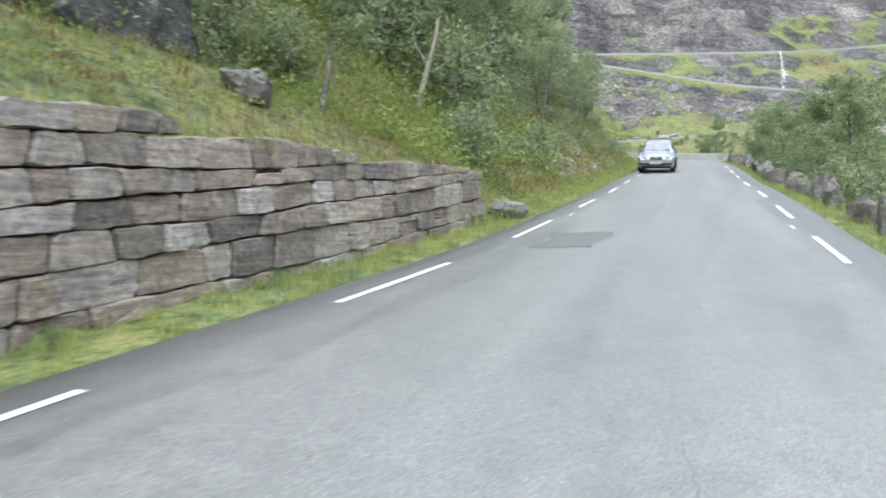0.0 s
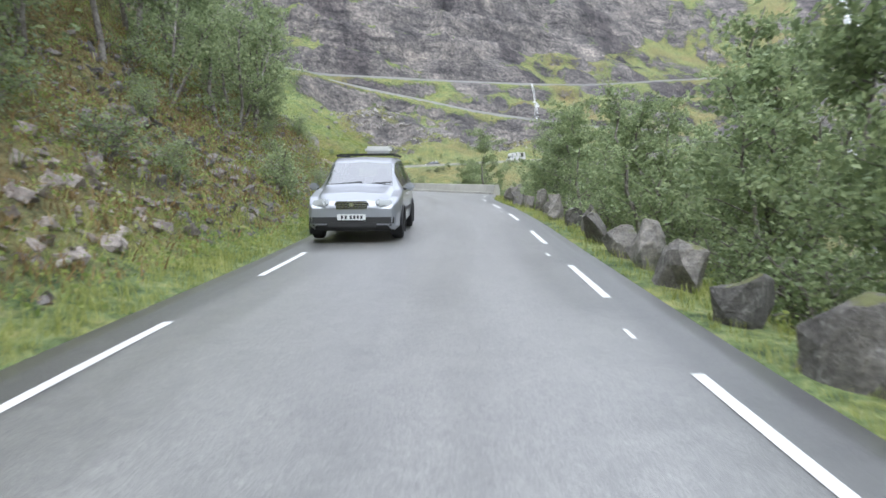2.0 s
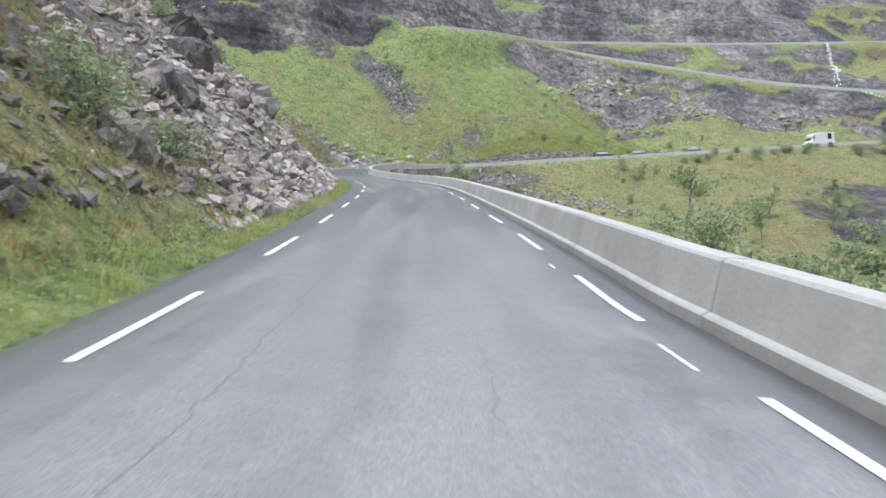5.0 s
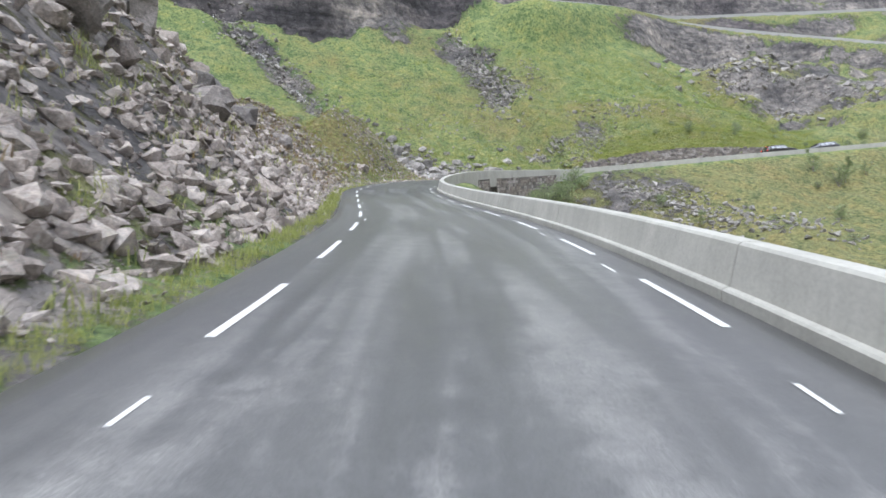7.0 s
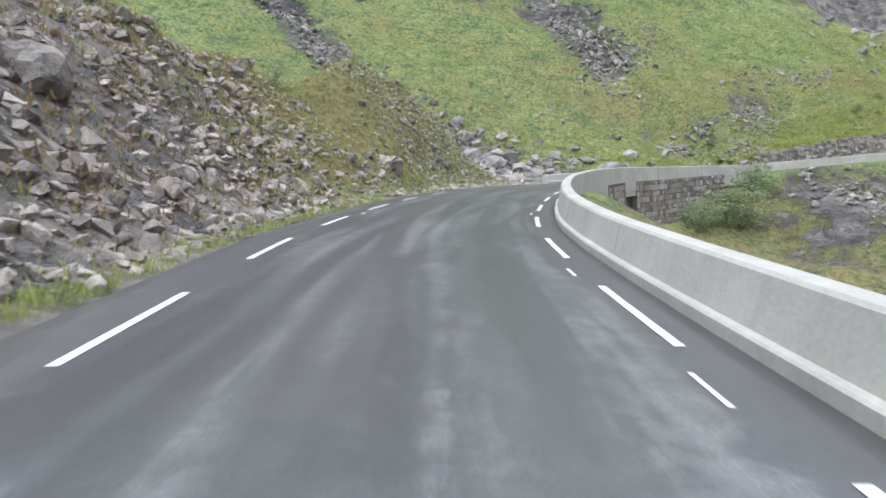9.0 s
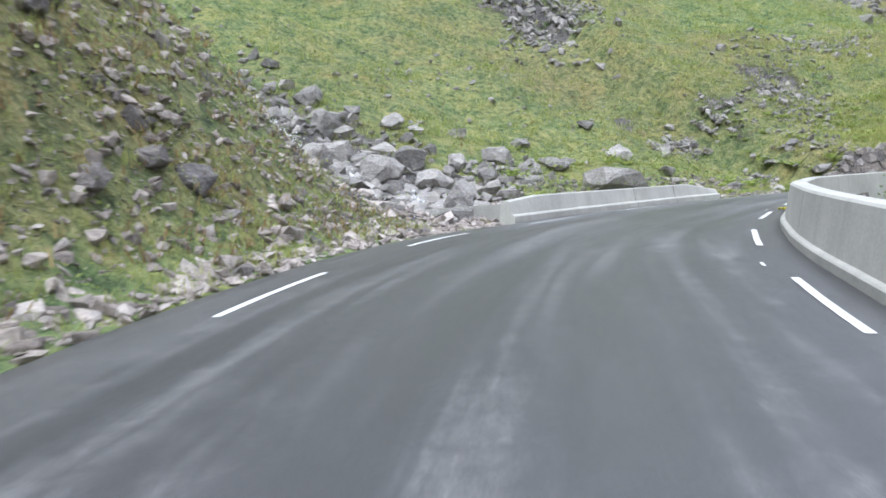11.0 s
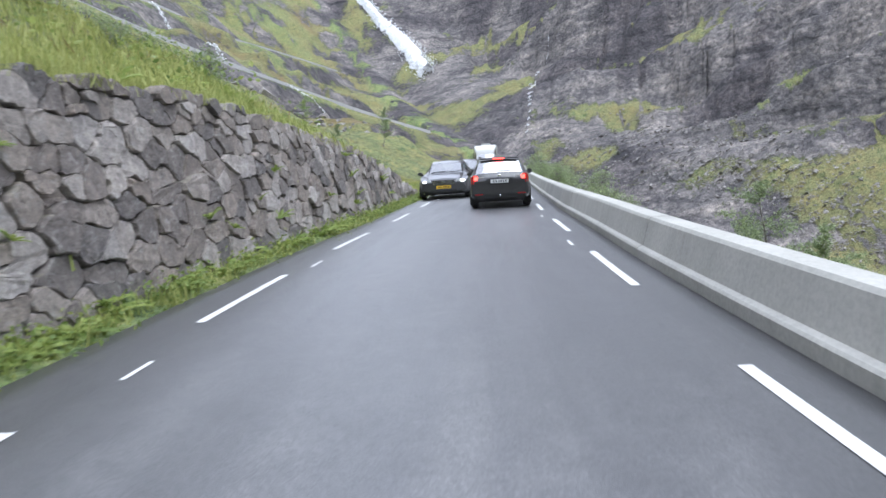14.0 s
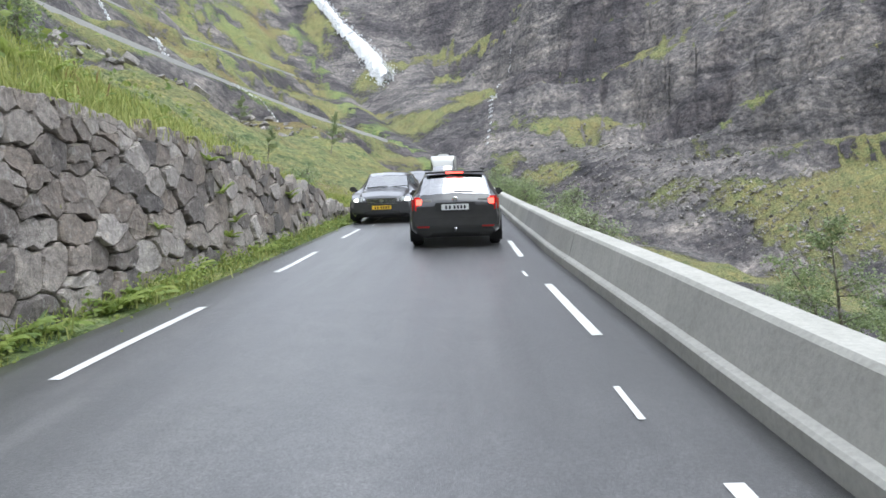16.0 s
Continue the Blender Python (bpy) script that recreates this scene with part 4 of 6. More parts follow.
slab = boulder(12.5, 187.5, 2.8, 7, flat=0.46, sink=0.3, turn=28, tilt=0.25, stretch=1.15, label="long dark layered slab of rock behind the parapet", group="slabs")
slab.rotation_euler.y += radians(8)
slab2 = boulder(9.2, 186.9, 1.2, 8, flat=0.4, label="pale tilted slab of rock by the stream", group="slabs")
px, py, pz, ss, ee, _b = spots(34, (88, 150), (1.2, 8), -1, 1.0, 77)
for k in range(34):
    boulder(px[k], py[k], random.Random(k).uniform(0.45, 1.1), 300 + k, M_SCREE, random.Random(k).uniform(0.55, 0.9), 0.25, label="angular pinkish boulder in the scree", group="scree boulders")
px, py, pz, ss, ee, _b = spots(16, (158, 176), (1.2, 7), -1, 1.2, 78)
for k in range(16):
    boulder(px[k], py[k], random.Random(k).uniform(0.35, 0.8), 400 + k, M_BANK, 0.7, 0.3, label="weathered grey boulder on the heathery bank", group="bank boulders")
for k, (s, e, size) in enumerate([(57, 0.7, 0.75), (66, 0.8, 0.5), (50, 1.8, 0.6), (13.9, 0.5, 0.8), (70, 1.4, 0.7)]):
    q = at(s, -(edge_left(s) + e))
    boulder(q[0], q[1], size, 500 + k, M_BOULDER, 0.55, label="fallen grey boulder on the verge", group="verge boulders")


def guard_stone(s, o, w, h, seed, lean):
    r_ = random.Random(seed)
    bm = hull(rock_points(r_, 22, 1.0, 0.7, 1.0, 0.8))
    bmesh.ops.triangulate(bm, faces=bm.faces[:])
    bmesh.ops.subdivide_edges(bm, edges=[e for e in bm.edges if e.calc_length() > 0.25], cuts=1)
    bmesh.ops.triangulate(bm, faces=bm.faces[:])
    for v in bm.verts:
        spread_ = 1.06 - 0.14 * v.co.z
        v.co = Vector((v.co.x * w * spread_, v.co.y * w * 0.9 * spread_, v.co.z * (h + 0.35))) + noise.noise_vector(v.co * 3 + Vector((seed, 0, 0))) * 0.09 + noise.noise_vector(v.co * 9 + Vector((seed, 0, 0))) * 0.03
    ob = part("guard_stone", bm, M_GUARD)
    bv = ob.modifiers.new("worn_edges", "BEVEL")
    bv.width, bv.segments, bv.limit_method = 0.05, 2, "ANGLE"
    q = at(s, o)
    z = float(land([q[0]], [q[1]])[0][0])
    ob.matrix_world = pose(q[0], q[1], z + h * 0.24, lean, r_.uniform(-8, 8), heading(s) + r_.uniform(60, 115))
    return tagged(ob, "upright mossy granite guard stone on the verge", "guard stone", "guard stones along the verge")


r = random.Random(9)
s = 5.0
k = 0
while s < 56:
    w = r.uniform(0.55, 0.95)
    guard_stone(s, line_right(s) + 1.2 + r.uniform(-0.08, 0.2), w, r.uniform(0.35, 0.8), 600 + k, r.uniform(-18, 18))
    s += w + r.uniform(0.55, 1.5)
    k += 1
for s, o, w, h in ((59.4, 5.2, 1.0, 1.1), (61.8, 6.0, 0.9, 0.9), (63.5, 6.4, 0.8, 0.9), (57.5, 4.3, 0.9, 0.8)):
    guard_stone(s, o, w, h, int(s * 10), 10)


# the two dry stone walls
def fitted_stone(outline, centre, face, r_, bulge, rough_, gap):
    """Vertices and faces of one rough-faced stone; face(u, v, depth) gives the place of a point of the wall."""
    du = max(abs(u - centre[0]) for u, _v in outline)
    dv = max(abs(v - centre[1]) for _u, v in outline)
    k = len(outline)
    lean = (r_.uniform(-0.07, 0.07), r_.uniform(-0.07, 0.07))
    verts, faces = [], []
    for inset, depth, wild in ((0.0, -0.18, 0.0), (0.0, -0.022, 1.0), (0.045 + 0.006 / du, bulge, 1.0)):
        for u, v in outline:
            a_, b_ = u - centre[0], v - centre[1]
            a_ *= max(0.2, 1 - gap / du - inset)
            b_ *= max(0.2, 1 - gap / dv - inset)
            d = depth + wild * (r_.uniform(-rough_, rough_) + lean[0] * a_ + lean[1] * b_)
            verts.append(tuple(face(centre[0] + a_, centre[1] + b_, d)))
    for ring in range(2):
        for a_ in range(k):
            b_ = (a_ + 1) % k
            faces.append((ring * k + a_, ring * k + b_, ring * k + k + b_, ring * k + k + a_))
    split = r_.randrange(2, k - 1) if k > 5 and r_.random() < 0.6 else 0  # a cleft face of two planes
    if split:
        faces += [tuple(2 * k + a_ for a_ in range(0, split + 1)), tuple(2 * k + a_ % k for a_ in range(split, k + 1))]
    else:
        faces.append(tuple(2 * k + a_ for a_ in range(k)))
    return verts, faces


def uneven(poly, r_, bend=0.05):
    """The outline with worn corners and a bent point in each longer side."""
    out = []
    for a_ in range(len(poly)):
        u, v = np.array(poly[a_]), np.array(poly[(a_ + 1) % len(poly)])
        d = v - u
        length = float(np.hypot(*d))
        if length < 0.05:
            continue
        cut = min(0.14, 0.03 / length)
        out.append(tuple(u + d * cut * r_.uniform(0.5, 1.6)))
        for k_, f in enumerate((0.33, 0.67) if length > 0.26 else (0.5,) if length > 0.12 else ()):
            out.append(tuple(u + d * (f + r_.uniform(-0.1, 0.1)) + np.array([-d[1], d[0]]) / length * r_.uniform(-bend, bend) * min(length, 0.5)))
        out.append(tuple(u + d * (1 - cut * r_.uniform(0.5, 1.6))))
    return out


def backing(name, s_list, height, mat, label):
    """The dark core behind a wall's stones, from below the ground to its top."""
    def prof(s_):
        o = -wall_offset(s_)
        h = max(0.02, height(s_))
        return [(o - 0.17, -0.5), (o - 0.20 - 0.10 * h, h - 0.20), (o - 1.3, h - 0.15), (o - 1.4, -0.5)]
    ob = strip(name, s_list, prof, mat, closed=True, smooth_shade=False)
    return tagged(ob, label, "wall", kind="structure")


coursed = backing("retaining_wall_1", np.arange(-14, 13.5, 0.8), lambda s_: float(wall_height(s_)), M_JOINT_AND_SHADE, "dry stone wall of flat split blocks in level courses")
r = random.Random(3)


def coursed_face(u, v, d):
    return at(u, -wall_offset(u) - 0.12 - 0.09 * v + d, v)


def coursed_block(corners):
    """One block of the wall, cut off level with the wall's top."""
    corners = [(u, min(v, float(wall_height(u)) + 0.03)) for u, v in corners]
    high = min(corners[3][1] - corners[0][1], corners[2][1] - corners[1][1])
    if high < 0.07:
        return
    outline = uneven(corners, r, 0.04)
    mid_ = (sum(q[0] for q in corners) / 4, sum(q[1] for q in corners) / 4)
    verts, faces = fitted_stone(outline, mid_, lambda u, v, d, e=r.uniform(-0.045, 0.025): coursed_face(u, v, d + e), r, r.uniform(-0.01, 0.015), 0.008, r.uniform(0.004, 0.013))
    mesh_object("stone", verts, faces, M_COURSED, coursed)


levels = [-0.12]
while levels[-1] < 1.95:
    levels.append(levels[-1] + r.choice((0.2, 0.23, 0.26, 0.29, 0.32)))
waves = [(r.uniform(0.3, 0.7), r.uniform(0, 6.3), r.uniform(0.015, 0.045)) for _ in levels]


def course(j, u):
    f, p, a_ = waves[j]
    return levels[j] + a_ * math.sin(f * u + p) + 0.4 * a_ * math.sin(2.7 * f * u + 2 * p)


for j in range(len(levels) - 1):
    u0 = -12.0 + r.uniform(0, 0.6)
    low_u, top_u = u0, u0
    tall = levels[j + 1] - levels[j]
    while low_u < 13.1:
        length = r.uniform(0.3, 0.6) if r.random() < 0.55 else r.uniform(0.6, 0.95)
        low_n = min(low_u + length, 13.45)
        top_n = low_n + r.uniform(-0.09, 0.09) * (low_n < 13.4)
        quad = [(low_u, course(j, low_u)), (low_n, course(j, low_n)), (top_n, course(j + 1, top_n)), (top_u, course(j + 1, top_u))]
        if r.random() < 0.14 and tall > 0.25 and length > 0.45:
            cut = r.uniform(0.4, 0.68)
            left_, right_ = [(quad[a_][0] + (quad[b_][0] - quad[a_][0]) * cut, quad[a_][1] + (quad[b_][1] - quad[a_][1]) * cut) for a_, b_ in ((0, 3), (1, 2))]
            coursed_block([quad[0], quad[1], right_, left_])
            coursed_block([left_, right_, quad[2], quad[3]])
        else:
            coursed_block(quad)
        low_u, top_u = low_n, top_n


# rubble wall: stones fitted together like a puzzle
def cells(points, w, h):
    """Voronoi cells of the points inside a w by h sheet."""
    out = []
    p = np.array(points)
    for i in range(len(p)):
        poly = [(0, 0), (w, 0), (w, h), (0, h)]
        d = np.hypot(*(p - p[i]).T)
        for j in np.argsort(d)[1:22]:
            m_, nrm = (p[i] + p[j]) / 2, p[j] - p[i]
            new_poly = []
            for a_ in range(len(poly)):
                u, v = np.array(poly[a_]), np.array(poly[(a_ + 1) % len(poly)])
                du, dv = (u - m_) @ nrm, (v - m_) @ nrm
                if du <= 0:
                    new_poly.append(tuple(u))
                if du * dv < 0:
                    new_poly.append(tuple(u + (v - u) * du / (du - dv)))
            poly = new_poly
            if len(poly) < 3:
                break
        if len(poly) >= 3:
            out.append((p[i], poly))
    return out


rubble = backing("retaining_wall_2", np.arange(199.0, 236, 0.8), lambda s_: float(wall_height(s_)), M_JOINT_AND_SHADE, "tall dry rubble wall of rough grey stones below the grass slope")
r = random.Random(4)
RW, RH, RS0 = 37.0, 2.55, 199.0
seeds = []
row = 0.0
while row < RH:
    step_h = r.uniform(0.24, 0.36) if row < 1.2 else r.uniform(0.16, 0.28)
    col = r.uniform(0, 0.3)
    while col < RW:
        step_w = r.uniform(0.22, 0.5) if r.random() < 0.55 else r.uniform(0.5, 0.9)
        seeds.append((col + step_w * 0.5, row + step_h * 0.5 + r.uniform(-0.13, 0.13)))
        if r.random() < 0.22:
            seeds.append((col + step_w * r.random(), row + step_h * r.random()))
        col += step_w
    row += step_h
rest_v, rest_f = [], []
count = 0
WIDE = 0.66  # stones lie on their long sides


def rubble_face(u, v, d):
    return at(RS0 + u, -wall_offset(RS0 + u) - 0.10 - 0.10 * v + d, v - 0.02)


for centre, poly in cells([(u * WIDE, v) for u, v in seeds], RW * WIDE, RH):
    centre, poly = (centre[0] / WIDE, centre[1]), [(u / WIDE, v) for u, v in poly]
    s_c = RS0 + centre[0]
    top = float(wall_height(s_c)) + 0.04
    if centre[1] > top - 0.05:
        continue
    poly = [(u, min(v, top + r.uniform(-0.05, 0.03))) for u, v in poly]
    poly = uneven(poly, r, 0.10)
    if len(poly) < 5:
        continue
    out_ = r.uniform(-0.05, 0.02)
    verts, faces = fitted_stone(poly, centre, lambda u, v, d: rubble_face(u, v, d + out_), r, r.uniform(-0.01, 0.02), 0.010, r.uniform(0.003, 0.012))
    if 200 < s_c < 223 and count < 300:
        mesh_object("stone", verts, faces, M_RUBBLE, rubble)
        count += 1
    else:
        n = len(rest_v)
        rest_v += verts
        rest_f += [tuple(i + n for i in f) for f in faces]
tagged(mesh_object("rubble_stones", rest_v, rest_f, M_RUBBLE, rubble), kind="stuff")

# masonry under the upper road in the crook of the bend, with a culvert's mouth
def culvert_profile(s_):
    o = edge_right(s_) + 0.5
    return [(o - 0.35, -0.1), (o, -0.1), (o + 0.25, -3.2), (o - 0.35, -3.2)]


def masonry_face(u, v, d):
    return at(u, edge_right(u) + 0.52 - 0.08 * v + d, v)


r = random.Random(6)
for a_, b_ in ((173.0, 176.6), (178.6, 192.0)):
    core = tagged(strip("masonry", np.linspace(a_, b_, 12), culvert_profile, M_JOINT_AND_SHADE, closed=True, smooth_shade=False), "rough stone masonry that carries the road above the stream", "wall", kind="structure")
    low_v = -3.0
    while low_v < -0.3:
        tall = min(r.uniform(0.22, 0.36), -0.12 - low_v)
        u = a_ + 0.02
        while u < b_ - 0.15:
            u2 = min(u + r.uniform(0.3, 0.7), b_ - 0.02)
            corners = [(u, low_v), (u2, low_v), (u2 + r.uniform(-0.04, 0.04), low_v + tall), (u + r.uniform(-0.04, 0.04), low_v + tall)]
            verts, faces = fitted_stone(uneven(corners, r, 0.04), ((u + u2) / 2, low_v + tall / 2), masonry_face, r, r.uniform(0.0, 0.03), 0.01, 0.014)
            mesh_object("stone", verts, faces, M_RUBBLE, core)
            u = u2
        low_v += tall
# no hollow here: a dark slab in the opening paints the culvert's inner shade
tagged(strip("culvert", np.linspace(176.5, 178.7, 4), lambda s_: [(edge_right(s_) + 0.05, -0.55), (edge_right(s_) + 0.3, -0.55), (edge_right(s_) + 0.3, -3.2), (edge_right(s_) + 0.05, -3.2)], M_JOINT_AND_SHADE, closed=True, smooth_shade=False), "solid dark slab painted as the shade inside the culvert under the road", "culvert", kind="structure")
tagged(strip("culvert_lintel", np.linspace(176.6, 178.6, 4), lambda s_: [(edge_right(s_) + 0.1, -0.1), (edge_right(s_) + 0.52, -0.1), (edge_right(s_) + 0.55, -0.6), (edge_right(s_) + 0.1, -0.6)], M_CONCRETE, closed=True, smooth_shade=False), "concrete lintel over the dark culvert mouth", "culvert", kind="structure")


# ---- plants ----
def leaf_material(name, dark, mid_c, light, rough=0.55):
    m, nt, bs = material(name, rough)
    isl = nt.nodes.new("ShaderNodeNewGeometry").outputs["Random Per Island"]
    obj = nt.nodes.new("ShaderNodeObjectInfo").outputs["Random"]
    p = position(nt)
    v = math_node(nt, "ADD", math_node(nt, "MULTIPLY", isl, 0.55), math_node(nt, "ADD", math_node(nt, "MULTIPLY", noise_node(nt, 0.5, 3, 0.5, p), 0.5), math_node(nt, "MULTIPLY", obj, 0.12)))
    nt.links.new(ramp(nt, v, [(0.2, dark), (0.5, mid_c), (0.85, light)]), bs.inputs["Base Color"])
    bs.inputs["Subsurface Weight"].default_value = 0.0
    tr = nt.nodes.new("ShaderNodeBsdfTranslucent")
    nt.links.new(ramp(nt, v, [(0.2, dark), (0.85, light)]), tr.inputs["Color"])
    mx = nt.nodes.new("ShaderNodeMixShader")
    mx.inputs[0].default_value = 0.48
    out = nt.nodes["Material Output"]
    nt.links.new(bs.outputs[0], mx.inputs[1])
    nt.links.new(tr.outputs[0], mx.inputs[2])
    nt.links.new(mx.outputs[0], out.inputs["Surface"])
    return m


M_LEAF = leaf_material("birch_leaves", (0.155, 0.205, 0.105), (0.26, 0.33, 0.165), (0.39, 0.45, 0.24))
M_GRASS = leaf_material("grass_blades", (0.16, 0.21, 0.05), (0.29, 0.335, 0.09), (0.45, 0.455, 0.16), 0.7)
M_HERB = leaf_material("herb_leaves", (0.10, 0.165, 0.04), (0.20, 0.28, 0.075), (0.36, 0.41, 0.12))
M_FERN = leaf_material("fern_fronds", (0.15, 0.22, 0.05), (0.26, 0.34, 0.085), (0.40, 0.46, 0.13))
M_HEATH = leaf_material("heather_tufts", (0.12, 0.08, 0.04), (0.25, 0.16, 0.07), (0.37, 0.27, 0.12), 0.8)


def bark_material():
    m, nt, bs = material("birch_bark", 0.8)
    p = position(nt)
    col = ramp(nt, noise_node(nt, 5.0, 5, 0.7, p, 1.0), [(0.35, (0.06, 0.05, 0.045)), (0.5, (0.20, 0.18, 0.16)), (0.7, (0.42, 0.40, 0.37))])
    nt.links.new(col, bs.inputs["Base Color"])
    bump(nt, bs, noise_node(nt, 20, 4, 0.6, p), 0.5, 0.02)
    return m


M_BARK = bark_material()


def tube(verts, faces, path, r0, r1, sides=6):
    n0 = len(verts)
    path = [np.array(p, float) for p in path]
    for k, p in enumerate(path):
        d = path[min(k + 1, len(path) - 1)] - path[max(k - 1, 0)]
        d = d / (np.linalg.norm(d) + 1e-9)
        a = np.cross(d, (0.3, 0.9, 0.1))
        a /= np.linalg.norm(a)
        b = np.cross(d, a)
        rad = r0 + (r1 - r0) * k / (len(path) - 1)
        for j in range(sides):
            t = 2 * math.pi * j / sides
            verts.append(tuple(p + rad * (math.cos(t) * a + math.sin(t) * b)))
        if k:
            o = n0 + (k - 1) * sides
            faces += [(o + j, o + (j + 1) % sides, o + sides + (j + 1) % sides, o + sides + j) for j in range(sides)]


def leaf_card(verts, faces, at_, size, rng_):
    """A small bent leaf of two quads' worth of triangles."""
    d = np.array([rng_.gauss(0, 1), rng_.gauss(0, 1), rng_.gauss(0, 0.6)])
    d /= np.linalg.norm(d)
    u = np.cross(d, [rng_.gauss(0, 1), rng_.gauss(0, 1), rng_.gauss(0, 1)])
    u /= np.linalg.norm(u) + 1e-9
    n_ = np.cross(d, u)
    p = np.array(at_)
    i = len(verts)
    verts += [tuple(p - d * size * 0.5), tuple(p + u * size * 0.33 + n_ * size * 0.08), tuple(p + d * size * 0.55), tuple(p - u * size * 0.33 + n_ * size * 0.08)]
    faces += [(i, i + 1, i + 2), (i, i + 2, i + 3)]


def tree_template(seed, height, spread, leaves, leaf=0.16, stems=1, low=0.15):
    """A mountain birch: leaning stems, rising limbs, forked twigs, and single leaves along the twigs."""
    r_ = random.Random(seed)
    tv, tf, lv, lf = [], [], [], []
    twigs = []
    for st in range(stems):
        lean = np.array([r_.uniform(-0.16, 0.16), r_.uniform(-0.16, 0.16)]) * (1 if stems == 1 else 2.0)
        h = height * r_.uniform(0.75, 1.0)
        trunk = []
        wob = [r_.uniform(-0.14, 0.14) for _ in range(9)]
        for k in range(8):
            u = k / 7
            trunk.append((lean[0] * h * u + wob[k] * u * 2, lean[1] * h * u + wob[-k] * u * 2, h * u - 0.25))
        tube(tv, tf, trunk, 0.022 * height ** 0.9 * 0.8, 0.012)
        for b_ in range(int(10 + height * 1.5)):
            u = low + (0.97 - low) * r_.random() ** 0.85
            k = min(int(u * 7), 6)
            p0 = np.array(trunk[k]) + (np.array(trunk[k + 1]) - np.array(trunk[k])) * (u * 7 - k)
            ang = r_.uniform(0, 6.283)
            reach = spread * (1.05 - 0.8 * u ** 1.3) * r_.uniform(0.3, 1.2)
            rise = r_.uniform(0.25, 0.95)
            path = [p0]
            for q in range(1, 5):
                path.append(p0 + np.array([math.cos(ang) * reach * q / 4, math.sin(ang) * reach * q / 4, reach * rise * (q / 4 - 0.25 * (q / 4) ** 2)]) + np.array([r_.gauss(0, 0.06) for _ in range(3)]))
            tube(tv, tf, path[::2], 0.014 + 0.008 * height / 6, 0.005, 3)
            for q in (1, 2, 3, 4):
                twigs.append((path[q - 1], path[q], 0.5 + 0.25 * q))
                for fork in range(2):
                    d = np.array([math.cos(ang + r_.uniform(-1.2, 1.2)), math.sin(ang + r_.uniform(-1.2, 1.2)), r_.uniform(-0.35, 0.7)]) * r_.uniform(0.25, 0.75) * (0.4 + 0.4 * reach)
                    twigs.append((path[q], path[q] + d, 1.0))
        twigs.append((np.array(trunk[-2]), np.array(trunk[-1]), 1.0))
    weights = [w * (float(np.linalg.norm(b_ - a_)) + 0.1) for a_, b_, w in twigs]
    for a_, b_, w in r_.choices(twigs, weights, k=leaves):
        c = a_ + (b_ - a_) * r_.random()
        leaf_card(lv, lf, c + np.array([r_.gauss(0, 0.10), r_.gauss(0, 0.10), r_.gauss(0, 0.09) - 0.03]), leaf * r_.uniform(0.55, 1.2), r_)
    return (tv, tf), (lv, lf)


def make_tree(name, label, trunk, crown):
    top = empty(name)
    t = mesh_object("trunk", trunk[0], trunk[1], M_BARK, top, True)
    c = mesh_object("crown", crown[0], crown[1], M_LEAF, top)
    return tagged(top, label, "tree" if name == "tree" else "bush", "roadside trees" if name == "tree" else "bushes")


TEMPLATES = [(tree_template(1, 6.4, 2.0, 4000, 0.125), 6.2), (tree_template(2, 5.2, 1.9, 3600, 0.125, stems=2, low=0.06), 5.0), (tree_template(3, 7.4, 2.3, 4600, 0.13), 7.2), (tree_template(4, 4.6, 1.7, 3400, 0.12, stems=3, low=0.02), 4.2)]
BUSH = [(tree_template(6, 1.8, 1.0, 1500, 0.10, 4, 0.02), 1.8), (tree_template(7, 1.2, 0.8, 1000, 0.085, 5, 0.02), 1.2)]
FIRST = {}


def plant(kind, k, x, y, scale, turn):
    library = TEMPLATES if kind == "tree" else BUSH
    k = k % len(library)
    z = float(land([x], [y])[0][0])
    m = pose(x, y, z - 0.05, 0, 0, turn) @ Matrix.Scale(scale, 4)
    if (kind, k) not in FIRST:
        (trunk, crown), _h = library[k]
        ob = make_tree(kind, "leafy green birch with a thin grey trunk on the slope" if kind == "tree" else "low green leafy bush among the grass", trunk, crown)
        ob.matrix_world = m
        FIRST[(kind, k)] = ob
        return ob
    ob = copy_thing(FIRST[(kind, k)], m)
    ob.matrix_basis = m
    return ob


r = random.Random(21)


def grove(n, s_range, o_range, kind, sizes, side, seed):
    """Trees beside the road; o counts from its edge."""
    r_ = random.Random(seed)
    for i in range(n):
        s_ = s_range[0] + (s_range[1] - s_range[0]) * (i + r_.random()) / n
        e = r_.uniform(*o_range)
        o = (edge_right(s_) + e) if side > 0 else -(edge_left(s_) + e)
        q = at(s_, o)
        if -1.7 < q[0] < 0.3 and 10.5 < q[1] < 18.0:
            continue  # the dead trunk stands free here
        plant(kind, r_.randrange(8), q[0], q[1], r_.uniform(*sizes), r_.uniform(0, 360))


grove(18, (23, 57), (2.3, 3.8), "tree", (0.65, 0.95), 1, 1)
grove(15, (25, 60), (3.8, 6.5), "tree", (0.9, 1.2), 1, 2)
grove(7, (15, 26), (3.5, 8.0), "tree", (0.4, 0.6), 1, 42)
grove(10, (24, 60), (6.5, 13), "tree", (1.0, 1.4), 1, 3)
grove(5, (54, 61), (2.6, 6.0), "tree", (0.6, 0.9), 1, 4)
grove(12, (4, 20), (2.5, 7.0), "bush", (0.6, 1.1), 1, 41)
grove(9, (78, 102), (6.5, 13), "tree", (1.0, 1.45), 1, 5)
grove(9, (70, 120), (18, 40), "tree", (0.5, 0.9), 1, 15)
grove(15, (17, 54), (3.6, 5.2), "tree", (0.7, 1.0), -1, 6)
